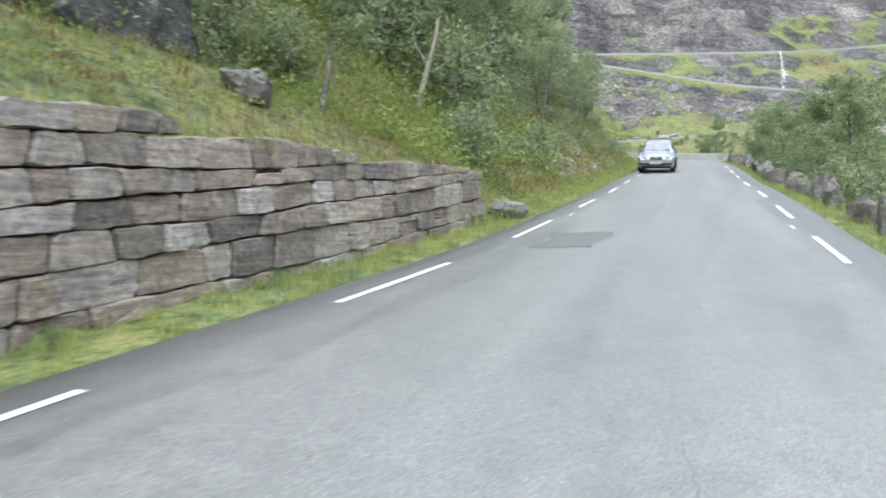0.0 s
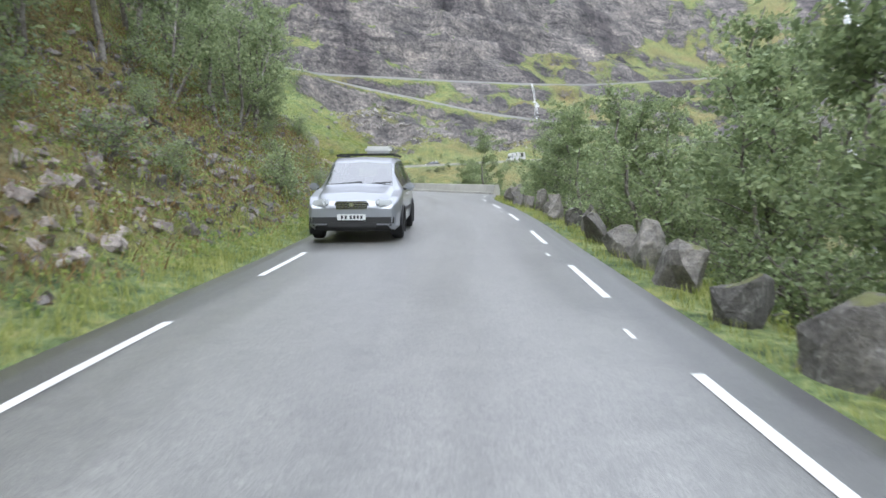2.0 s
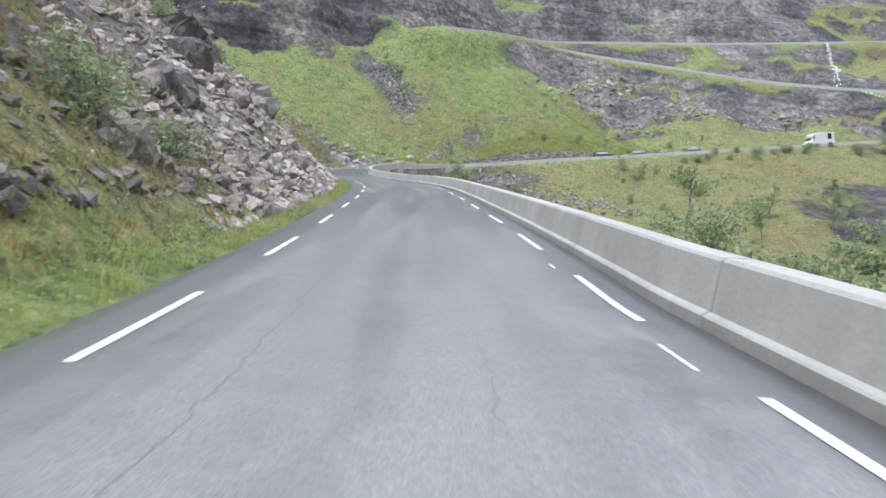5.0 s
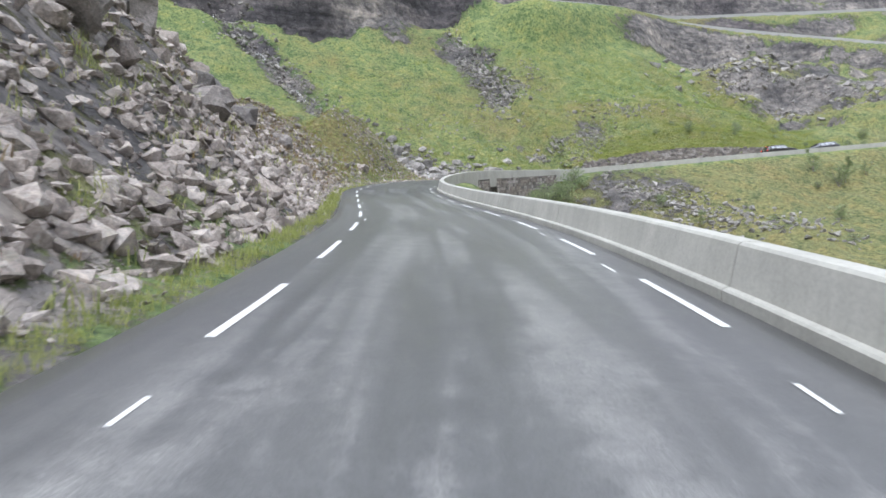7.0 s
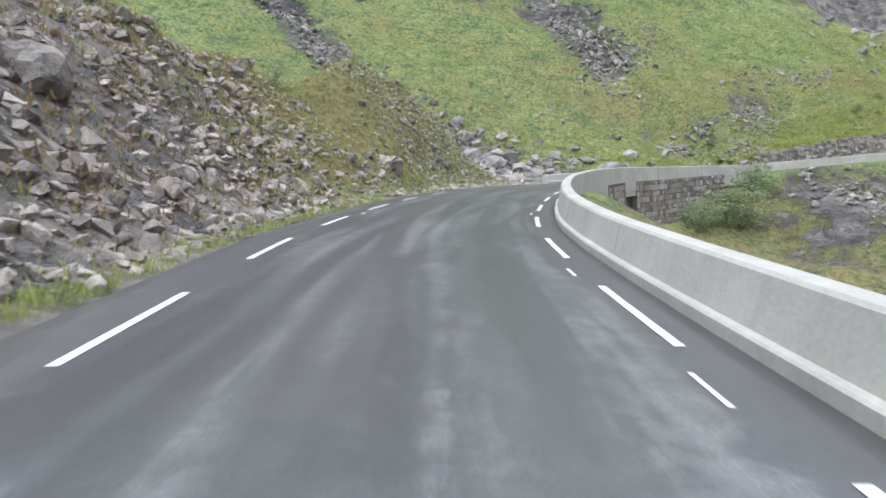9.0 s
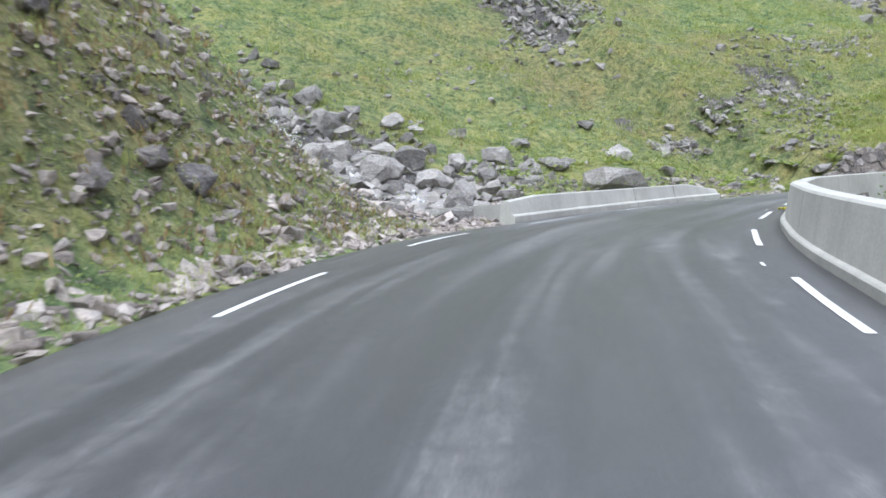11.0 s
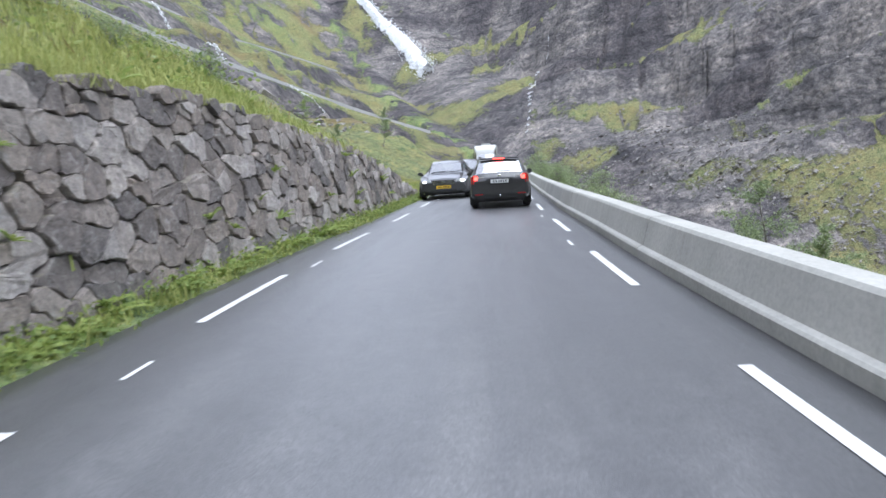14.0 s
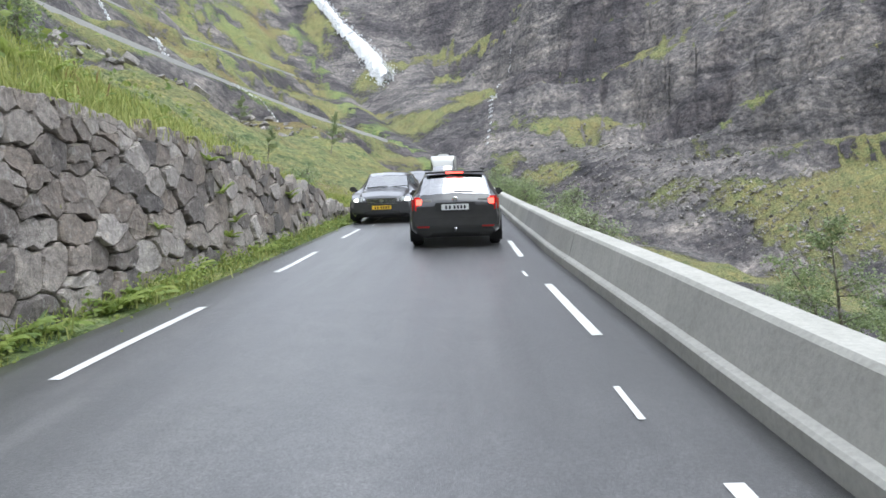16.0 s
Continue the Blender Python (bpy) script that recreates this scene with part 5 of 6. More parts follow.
grove(16, (16, 54), (5.2, 9.0), "tree", (0.95, 1.3), -1, 7)
grove(12, (3, 22), (6.5, 12), "tree", (0.9, 1.3), -1, 8)
grove(12, (14, 58), (9, 16), "tree", (1.0, 1.4), -1, 9)
grove(10, (60, 92), (5, 14), "tree", (0.3, 0.55), -1, 10)
grove(28, (16, 60), (1.6, 3.0), "bush", (0.6, 1.2), 1, 11)
grove(13, (62, 82), (5.5, 13), "tree", (0.75, 1.1), 1, 30)
grove(14, (56, 78), (5, 10), "tree", (0.45, 0.75), -1, 29)
grove(9, (14, 24), (1.2, 4.5), "bush", (0.6, 1.0), -1, 12)
grove(14, (24, 90), (3.5, 10), "bush", (0.5, 1.0), -1, 13)
grove(12, (64, 90), (1.5, 6.0), "bush", (0.6, 1.1), -1, 23)
grove(34, (98, 168), (7, 17), "bush", (0.5, 1.1), -1, 14)
grove(18, (8, 23), (2.0, 7.0), "bush", (0.9, 1.7), -1, 24)
grove(10, (9, 24), (3.2, 7.0), "tree", (0.6, 0.95), -1, 25)
grove(26, (22, 62), (1.4, 5.0), "bush", (0.45, 0.95), -1, 26)
grove(16, (66, 100), (3.5, 9), "bush", (1.2, 2.0), 1, 28)
grove(7, (184, 194), (0.9, 2.5), "bush", (1.2, 1.8), 1, 27)
grove(16, (212, 246), (3, 11), "bush", (0.5, 1.0), -1, 16)
grove(22, (236, 290), (1.0, 5.0), "bush", (0.9, 1.6), 1, 17)
grove(12, (196, 240), (6, 24), "bush", (0.5, 1.1), 1, 18)
for x, y, sc in ((52.5, 188.3, 0.55), (55.5, 190.0, 0.45), (58, 186.5, 0.5), (72, 216, 0.4), (92, 222, 0.5), (84, 226, 0.5), (112, 232, 0.6), (26.1, 67.6, 0.95), (27.4, 70.5, 0.8), (34, 176, 0.3), (23, 183, 0.25), (63, 168, 0.9), (65, 170, 1.0), (72, 166, 0.9), (76, 173, 1.0), (79, 174, 0.8), (88, 170, 1.0), (60, 160, 0.9), (90, 172, 0.8), (49.5, 189.4, 0.6), (51.5, 187.5, 0.62)):
    plant("tree", int(x), x, y, sc, x * 37)


# grass, herbs and ferns: too many to count
def blades(seed, n, h, w, droop, spread):
    r_ = random.Random(seed)
    v, f = [], []
    for _ in range(n):
        a = r_.uniform(0, 6.283)
        x0, y0 = r_.gauss(0, spread), r_.gauss(0, spread)
        hh, dd = h * r_.uniform(0.5, 1.1), droop * r_.uniform(0.3, 1.0)
        c, s_ = math.cos(a), math.sin(a)
        i = len(v)
        v += [(x0 - s_ * w, y0 + c * w, -0.03), (x0 + s_ * w, y0 - c * w, -0.03), (x0 + c * dd * 0.4 + s_ * w * 0.6, y0 + s_ * dd * 0.4 - c * w * 0.6, hh * 0.65),
              (x0 + c * dd * 0.4 - s_ * w * 0.6, y0 + s_ * dd * 0.4 + c * w * 0.6, hh * 0.65), (x0 + c * dd, y0 + s_ * dd, hh)]
        f += [(i, i + 1, i + 2, i + 3), (i + 3, i + 2, i + 4)]
    return np.array(v), f


def leaves(seed, n, h, size, spread):
    r_ = random.Random(seed)
    v, f = [], []
    for _ in range(n):
        leaf_card(v, f, (r_.gauss(0, spread), r_.gauss(0, spread), abs(r_.gauss(h * 0.5, h * 0.3))), size * r_.uniform(0.6, 1.3), r_)
    return np.array(v), f


def frond_plant(seed, n, length):
    """A fern: arching fronds with notched edges."""
    r_ = random.Random(seed)
    v, f = [], []
    for k in range(n):
        a = 6.283 * k / n + r_.uniform(-0.2, 0.2)
        ln, up = length * r_.uniform(0.7, 1.1), r_.uniform(0.5, 0.95)
        c, s_ = math.cos(a), math.sin(a)
        prev = None
        for q in range(9):
            u = q / 8
            d, z = ln * u * (1 - 0.15 * u), ln * up * (u - 0.62 * u * u)
            w = 0.16 * length * math.sin(math.pi * (0.12 + 0.86 * u)) * (1.0 if q % 2 else 0.45)
            i = len(v)
            v += [(c * d - s_ * w, s_ * d + c * w, z - 0.02), (c * d, s_ * d, z + 0.01), (c * d + s_ * w, s_ * d - c * w, z - 0.02)]
            if prev is not None:
                f += [(prev, prev + 1, i + 1, i), (prev + 1, prev + 2, i + 2, i + 1)]
            prev = i
    return np.array(v), f


GRASS = [blades(k, 8, 0.21, 0.008, 0.16, 0.09) for k in range(6)]
TUFT = [blades(k + 10, 11, 0.12, 0.009, 0.20, 0.14) for k in range(5)]
HERBS = [leaves(k, 15, 0.20, 0.045, 0.16) for k in range(6)]
FERNS = [frond_plant(k, 9, 0.62) for k in range(4)]


def flora(name, n, s_range, e_range, side, data, mat, sizes, seed, power, label, accept=None):
    r_ = random.Random(seed)
    px, py, pz, ss, ee, bare = spots(n, s_range, e_range, side, power, seed)
    out = []
    for i in range(n):
        if accept is not None and not accept(ss[i], ee[i], bare[i], r_):
            continue
        out.append((px[i], py[i], pz[i], r_.uniform(*sizes), Euler((r_.uniform(-0.2, 0.2), r_.uniform(-0.2, 0.2), r_.uniform(0, 6.283))).to_matrix(), r_.randrange(12)))
    return out


def green_bank(s_, e, b, r_):
    return r_.random() < (0.12 if b > 0.3 else 1.0)


verge = flora("grass", 5200, (-6, 84), (0.0, 1.6), -1, GRASS, M_GRASS, (0.4, 0.9), 1, 1.2, "")
verge += flora("grass", 4200, (84, 160), (0.0, 0.6), -1, GRASS, M_GRASS, (0.3, 0.65), 2, 1.0, "")
verge += flora("grass", 4000, (4, 64), (0.0, 2.4), 1, GRASS, M_GRASS, (0.35, 0.8), 3, 1.0, "")
verge += flora("grass", 1800, (152, 178), (0.5, 9.0), -1, GRASS, M_GRASS, (0.6, 1.2), 66, 1.0, "")
verge += flora("grass", 2600, (160, 250), (0.1, 7.0), -1, GRASS, M_GRASS, (0.5, 1.1), 4, 1.0, "", green_bank)
verge += flora("grass", 7500, (182, 240), (0.4, 14.0), -1, GRASS, M_GRASS, (0.6, 1.3), 5, 0.8, "", green_bank)
verge += flora("grass", 1400, (14, 84), (1.4, 8.0), -1, GRASS, M_GRASS, (0.6, 1.3), 6, 1.0, "", green_bank)
verge += flora("grass", 2600, (196, 250), (0.7, 2.2), -1, GRASS, M_GRASS, (0.5, 1.0), 51, 0.8, "")
verge += flora("grass", 900, (-10, 18), (1.6, 6.0), -1, GRASS, M_GRASS, (0.6, 1.3), 52, 0.8, "")
verge += flora("grass", 900, (86, 156), (0.4, 10.0), -1, GRASS, M_GRASS, (0.7, 1.5), 53, 1.2, "")
verge += flora("grass", 2600, (184, 240), (10, 36.0), -1, GRASS, M_GRASS, (1.4, 2.6), 54, 1.0, "")
verge += flora("grass", 6500, (203, 242), (0.9, 9.0), -1, GRASS, M_GRASS, (0.9, 1.7), 64, 1.2, "")
verge += flora("grass", 600, (197, 250), (0.1, 0.7), -1, GRASS, M_GRASS, (0.6, 1.3), 55, 1.0, "")
r = random.Random(77)
for k in range(1500):  # tufts that hang over the tops of the two walls
    s_ = r.uniform(196.5, 250) if k < 1150 else r.uniform(-10, 13)
    o = -(wall_offset(s_) + (0.36 if k < 1150 else 0.32) + r.uniform(-0.05, 0.45))
    q = at(s_, o, float(wall_height(s_)) - 0.10 + r.uniform(-0.05, 0.05))
    verge.append((q[0], q[1], q[2], r.uniform(0.5, 1.1), Euler((r.uniform(-0.3, 0.3), r.uniform(-0.3, 0.3), r.uniform(0, 6.283))).to_matrix(), r.randrange(12)))
joined("grass", verge, GRASS, M_GRASS, "yellowish green tufts of long grass along the verges", "grass")
heath = flora("heather", 7000, (16, 70), (0.9, 7.0), -1, TUFT, M_HEATH, (0.5, 1.4), 7, 1.0, "", green_bank)
heath += flora("heather", 2600, (140, 178), (1.0, 10.0), -1, TUFT, M_HEATH, (0.6, 1.6), 8, 1.0, "")
heath += flora("heather", 900, (-8, 16), (1.5, 6.0), -1, TUFT, M_HEATH, (0.6, 1.4), 9, 1.0, "")
heath += flora("heather", 250, (86, 156), (1.0, 14.0), -1, TUFT, M_HEATH, (0.7, 1.8), 56, 1.0, "")
heath += flora("heather", 700, (184, 236), (1.0, 20.0), -1, TUFT, M_HEATH, (0.7, 1.8), 57, 1.0, "")
heath += flora("heather", 1500, (62, 92), (0.9, 8.0), -1, TUFT, M_HEATH, (0.6, 1.5), 59, 1.0, "")
joined("heather", heath, TUFT, M_HEATH, "rusty brown heather and dry grass on the bank", "heather")
herb = flora("herbs", 4200, (12, 86), (0.5, 7.0), -1, HERBS, M_HERB, (0.6, 1.5), 10, 1.3, "", green_bank)
herb += flora("herbs", 1800, (4, 64), (1.0, 5.0), 1, HERBS, M_HERB, (0.7, 1.6), 11, 1.0, "")
herb += flora("herbs", 1300, (-8, 20), (2.2, 8.0), -1, HERBS, M_HERB, (0.7, 1.5), 12, 1.0, "")
herb += flora("herbs", 1500, (196, 250), (0.15, 0.75), -1, HERBS, M_HERB, (0.6, 1.4), 13, 1.0, "")
herb += flora("herbs", 900, (182, 236), (3.0, 22.0), -1, HERBS, M_HERB, (0.6, 1.4), 14, 0.9, "", green_bank)
herb += flora("herbs", 1800, (12, 25), (1.6, 7.0), -1, HERBS, M_HERB, (1.2, 2.4), 65, 1.0, "")
herb += flora("herbs", 2200, (156, 178), (0.8, 10.0), -1, HERBS, M_HERB, (0.6, 1.3), 15, 1.0, "")
herb += flora("herbs", 5200, (180, 240), (1.5, 40.0), -1, HERBS, M_HERB, (1.2, 3.2), 62, 0.75, "", green_bank)
herb += flora("herbs", 1300, (12, 62), (0.7, 7.0), -1, HERBS, M_HERB, (1.0, 1.8), 63, 1.0, "")
herb += flora("herbs", 3000, (184, 242), (6, 38.0), -1, HERBS, M_HERB, (1.2, 2.6), 58, 0.8, "", lambda s_, e, b, r_: vnoise(np.array([s_ / 5]), np.array([e / 5]), 6)[0] > 0.05)
joined("herbs", herb, HERBS, M_HERB, "low leafy green herbs covering the bank", "plants")
fern = flora("ferns", 120, (202, 236), (0.35, 0.8), -1, FERNS, M_FERN, (0.4, 0.9), 16, 1.0, "")
fern += flora("ferns", 60, (186, 200), (1.0, 7.0), -1, FERNS, M_FERN, (0.5, 0.9), 17, 1.0, "")
fern += flora("ferns", 260, (199, 240), (1.2, 9.0), -1, FERNS, M_FERN, (0.4, 0.9), 18, 1.4, "")
r = random.Random(78)
for k in range(34):  # ferns rooted in the wall's joints
    s_, h = r.uniform(199, 240), r.uniform(0.2, 1.7)
    if h < float(wall_height(s_)) - 0.2:
        q = at(s_, -(wall_offset(s_) + 0.06 + 0.1 * h), h)
        fern.append((q[0], q[1], q[2], r.uniform(0.25, 0.5), Euler((r.uniform(-0.5, 0.5), r.uniform(-0.5, 0.5), r.uniform(0, 6.283))).to_matrix(), r.randrange(12)))
joined("ferns", fern, FERNS, M_FERN, "bright green ferns at the foot and top of the rubble wall", "ferns")


# ---- vehicles ----
def car_paint(name, colour, metal=0.0, rough=0.3):
    m, nt, b = material(name, rough, metal)
    p = position(nt)
    dirt = noise_node(nt, 7.0, 5, 0.65, p)
    nt.links.new(mix(nt, math_node(nt, "MULTIPLY", dirt, 0.12), colour, (0.22, 0.20, 0.18)), b.inputs["Base Color"])
    b.inputs["Coat Weight"].default_value, b.inputs["Coat Roughness"].default_value = 0.8, 0.06
    return m


def lamp_material(name, colour, strength):
    m, nt, b = material(name, 0.15)
    b.inputs["Base Color"].default_value = (*colour, 1)
    b.inputs["Emission Color"].default_value = (*colour, 1)
    b.inputs["Emission Strength"].default_value = strength
    return m


def glass_material():
    """Thin tinted panes: clear through, mirroring more at a slant."""
    m, nt, b = material("tinted_glass", 0.02)
    clear_ = nt.nodes.new("ShaderNodeBsdfTransparent")
    clear_.inputs["Color"].default_value = (0.72, 0.78, 0.78, 1)
    gloss = nt.nodes.new("ShaderNodeBsdfGlossy")
    gloss.inputs["Roughness"].default_value = 0.03
    fres = nt.nodes.new("ShaderNodeFresnel")
    fres.inputs["IOR"].default_value = 4.6
    mx = nt.nodes.new("ShaderNodeMixShader")
    nt.links.new(fres.outputs[0], mx.inputs[0])
    nt.links.new(clear_.outputs[0], mx.inputs[1])
    nt.links.new(gloss.outputs[0], mx.inputs[2])
    nt.links.new(mx.outputs[0], nt.nodes["Material Output"].inputs["Surface"])
    return m


def screen_material():
    """Windscreens and rear windows, tinted and strongly mirroring the sky."""
    m, nt, b = material("screen_glass", 0.02)
    clear_ = nt.nodes.new("ShaderNodeBsdfTransparent")
    clear_.inputs["Color"].default_value = (0.45, 0.5, 0.5, 1)
    gloss = nt.nodes.new("ShaderNodeBsdfGlossy")
    gloss.inputs["Roughness"].default_value = 0.06
    mx = nt.nodes.new("ShaderNodeMixShader")
    mx.inputs[0].default_value = 0.4
    nt.links.new(clear_.outputs[0], mx.inputs[1])
    nt.links.new(gloss.outputs[0], mx.inputs[2])
    nt.links.new(mx.outputs[0], nt.nodes["Material Output"].inputs["Surface"])
    return m


M_SCREEN = screen_material()
M_BLACK = car_paint("black_car_paint", (0.012, 0.012, 0.014))
M_DARK = car_paint("anthracite_car_paint", (0.03, 0.031, 0.036))
M_SILVER = car_paint("silver_blue_car_paint", (0.31, 0.325, 0.36), 0.5, 0.35)
M_WHITE = car_paint("white_vehicle_paint", (0.62, 0.62, 0.61))
M_TRIM = paint("black_plastic", (0.025, 0.025, 0.026), 0.6)
M_TYRE = paint("tyre_rubber", (0.02, 0.02, 0.02), 0.85)
M_RIM = paint("alloy_rim", (0.5, 0.5, 0.51), 0.35, 0.8)
M_CHROME = paint("chrome", (0.75, 0.75, 0.76), 0.15, 1.0)
M_GLASS = glass_material()
M_SEAT = paint("grey_seat_cloth", (0.06, 0.06, 0.065), 0.9)
M_PLATE = paint("white_plate", (0.75, 0.76, 0.76), 0.4)
M_YELLOW = paint("yellow_plate", (0.85, 0.55, 0.04), 0.4)
M_INK = paint("plate_ink", (0.02, 0.02, 0.03), 0.5)
M_RED = lamp_material("lit_red_lens", (1.0, 0.10, 0.07), 1.6)
M_DIMRED = paint("red_reflector", (0.55, 0.025, 0.025), 0.2)
M_HEAD = lamp_material("lit_headlamp", (1.0, 0.97, 0.9), 3.0)
M_CLEAR = paint("clear_lens", (0.62, 0.64, 0.66), 0.12)

U_KEYS = (0.0, 0.12, 0.35, 0.5, 0.8, 0.87, 1.0)


def lathe(profile, steps=28):
    """Turns (radius, x) pairs about the x axis."""
    v, f, n = [], [], len(profile)
    for k in range(steps):
        a = 2 * math.pi * k / steps
        v += [(x, rad * math.cos(a), rad * math.sin(a)) for rad, x in profile]
        o, q = k * n, ((k + 1) % steps) * n
        f += [(o + j, o + j + 1, q + j + 1, q + j) for j in range(n - 1)]
    return v, f


def put(ob, m):
    ob.matrix_local = m
    return ob


def block(name, size, where, mat, top, bevel=0.01, turn=(0, 0, 0), label=""):
    return put(box_part(name, size, mat, None, top, bevel, label), pose(*where, *turn))


def add_wheel(top, x, y, rad):
    side = 1 if x > 0 else -1
    prof = [(rad * 0.62, -0.10), (rad * 0.9, -0.10), (rad * 0.98, -0.07), (rad, -0.03), (rad, 0.05), (rad * 0.97, 0.09), (rad * 0.88, 0.11), (rad * 0.66, 0.105), (rad * 0.62, 0.08)]
    hub = put(empty("wheel"), pose(x, y, rad, 0, 0, 0 if side > 0 else 180))
    hub.parent = top
    mesh_object("tyre", *lathe(prof), M_TYRE, hub, True)
    v, f = lathe([(rad * 0.64, 0.09), (rad * 0.58, 0.085), (rad * 0.55, 0.03), (0.02, 0.02)])
    for k in range(5):
        a = 2 * math.pi * k / 5
        c, s_ = math.cos(a), math.sin(a)
        n = len(v)
        for x_, w_ in ((0.03, 0.05), (0.09, 0.035)):
            for rr in (0.04, rad * 0.6):
                for sg in (-1, 1):
                    v.append((x_, rr * c - sg * w_ * s_, rr * s_ + sg * w_ * c))
        f += [(n, n + 1, n + 3, n + 2), (n + 4, n + 6, n + 7, n + 5), (n, n + 2, n + 6, n + 4), (n + 1, n + 5, n + 7, n + 3), (n + 2, n + 3, n + 7, n + 6)]
    mesh_object("rim", v, f, M_RIM, hub)


def add_plate(top, where, turn, mat=M_PLATE, name="number_plate"):
    """A plate whose characters are plain bars."""
    base = block(name, (0.52, 0.015, 0.11), where, mat, top, 0.004, (0, 0, turn))
    for x in (-0.19, -0.12, -0.03, 0.035, 0.10, 0.165):
        put(box_part("plate_bar", (0.04, 0.004, 0.064), M_INK, None, base), pose(x + 0.02, -0.0078, 0))


def vehicle(name, label, category, place, turn, width, stations, windows, wheels, rad, mat, pitch, squash=(1, 1, 1), group="vehicles on the road"):
    """A body lofted through stations (y, sill, waist, belt, roof, breadth, roof half-width), from the tail to the nose, with panes, wheels and seats."""
    top = empty(name)
    top.matrix_world = pose(*place, pitch, 0, turn) @ Matrix.Diagonal((*squash, 1))
    tagged(top, label, category, group)
    st = np.array(stations)
    length = st[-1, 0]
    ys = sorted(set(np.round(np.concatenate([np.linspace(0, length, 64), st[:, 0], [q for w_ in windows for q in w_[3:5]]]), 4)))
    us = sorted(set(np.round(np.concatenate([np.linspace(0, 1, 21), U_KEYS, [q for w_ in windows for q in w_[1:3]]]), 4)))

    def half(y, u):
        zb, zm, zt, zr, br, wr = (np.interp(y, st[:, 0], st[:, k]) for k in range(1, 7))
        w = width / 2 * br
        shoulder = max(zt + 0.004, zr - 0.075)
        xs = (0.88 * w, 0.975 * w, w, 0.965 * w, min(wr + 0.02, 0.96 * w), min(wr - 0.05, 0.9 * w), 0.0)
        zs = (zb, zb + 0.07, zm, zt, shoulder, max(zt + 0.008, zr - 0.018), max(zt + 0.012, zr + 0.012))
        return np.interp(u, U_KEYS, xs), np.interp(u, U_KEYS, zs)

    loop = [(u, -1) for u in us] + [(u, 1) for u in reversed(us[:-1])]
    verts = []
    for y in ys:
        for u, sg in loop:
            x, z = half(y, u)
            verts.append((sg * x, y, z))
    n = len(loop)
    groups_ = {"body": []}
    owner = {w_[0] + str(k): w_ for k, w_ in enumerate(windows)}
    for key in owner:
        groups_[key] = []
    for i in range(len(ys) - 1):
        ym = (ys[i] + ys[i + 1]) / 2
        for j in range(n - 1):
            um, sg = (loop[j][0] + loop[j + 1][0]) / 2, loop[j][1] if j < len(us) - 1 else 1
            quad = (i * n + j, i * n + j + 1, (i + 1) * n + j + 1, (i + 1) * n + j)
            zc = sum(verts[q][2] for q in quad) / 4
            if um < 0.36 and any((ym - wy) ** 2 + (zc - rad) ** 2 < (rad * 1.14) ** 2 for wy in wheels):
                continue
            home = "body"
            for key, w_ in owner.items():
                if w_[1] <= um <= w_[2] and w_[3] <= ym <= w_[4] and w_[5] in (0, sg):
                    home = key
            groups_[home].append(quad)
    groups_["body"] += [tuple(range(n - 1, -1, -1)), tuple(range((len(ys) - 1) * n, len(ys) * n))]
    for key, faces in groups_.items():
        used = sorted({q for f in faces for q in f})
        back = {q: k for k, q in enumerate(used)}
        ob = mesh_object("body" if key == "body" else owner[key][0], [verts[q] for q in used], [tuple(back[q] for q in f) for f in faces], mat if key == "body" else M_GLASS if "side" in key else M_SCREEN, top, True)
        if key == "body":
            ob.data.polygons[len(faces) - 1].use_smooth = ob.data.polygons[len(faces) - 2].use_smooth = False
    block("underbody", (width * 0.8, length * 0.86, 0.16), (0, length / 2, 0.28), M_TRIM, top, 0.02)
    for wy in wheels:
        for sg in (-1, 1):
            add_wheel(top, sg * (width / 2 - 0.11), wy, rad)
            v, f = lathe([(rad * 1.10, 0.02), (rad * 1.17, 0.025), (rad * 1.19, 0.0), (rad * 1.12, -0.02), (rad * 1.12, -0.22)], 32)
            keep = [q for q in f if min(v[i][2] for i in q) > -rad * 0.75]
            put(mesh_object("wheel_arch", v, keep, M_TRIM, top, True), pose(sg * width / 2, wy, rad, 0, 0, 0 if sg > 0 else 180))
    return top


def cabin(top, ys, width, floor=0.35, seat=0.55):
    """Seats behind the panes."""
    for y in ys:
        for x in (-width * 0.22, width * 0.22):
            s_ = block("seat", (0.5, 0.5, 0.25), (x, y, seat), M_SEAT, top, 0.05)
            put(box_part("backrest", (0.48, 0.14, 0.6), M_SEAT, None, s_, 0.05), pose(0, -0.28, 0.33, 10, 0, 0))
            put(box_part("headrest", (0.26, 0.10, 0.18), M_SEAT, None, s_, 0.04), pose(0, -0.36, 0.72, 5, 0, 0))


def mirrors(top, x, y, z, mat):
    for sg in (-1, 1):
        m_ = block("door_mirror", (0.20, 0.13, 0.15), (sg * (x + 0.10), y, z), mat, top, 0.04)
        put(box_part("mirror_arm", (0.12, 0.06, 0.05), M_TRIM, None, m_, 0.01), pose(-sg * 0.12, 0, -0.05))


SIDE_PANES = lambda cuts: [("side_window", 0.53, 0.79, a_, b_, sg) for a_, b_ in cuts for sg in (-1, 1)]

GRADE = math.degrees(math.atan(0.108))  # the road's slope


def tail_of(s, o, length):
    """Where the tail of a vehicle stands whose nose, pointing down the road, is at s."""
    return tuple(at(s + length * 0.994, o, -0.015))


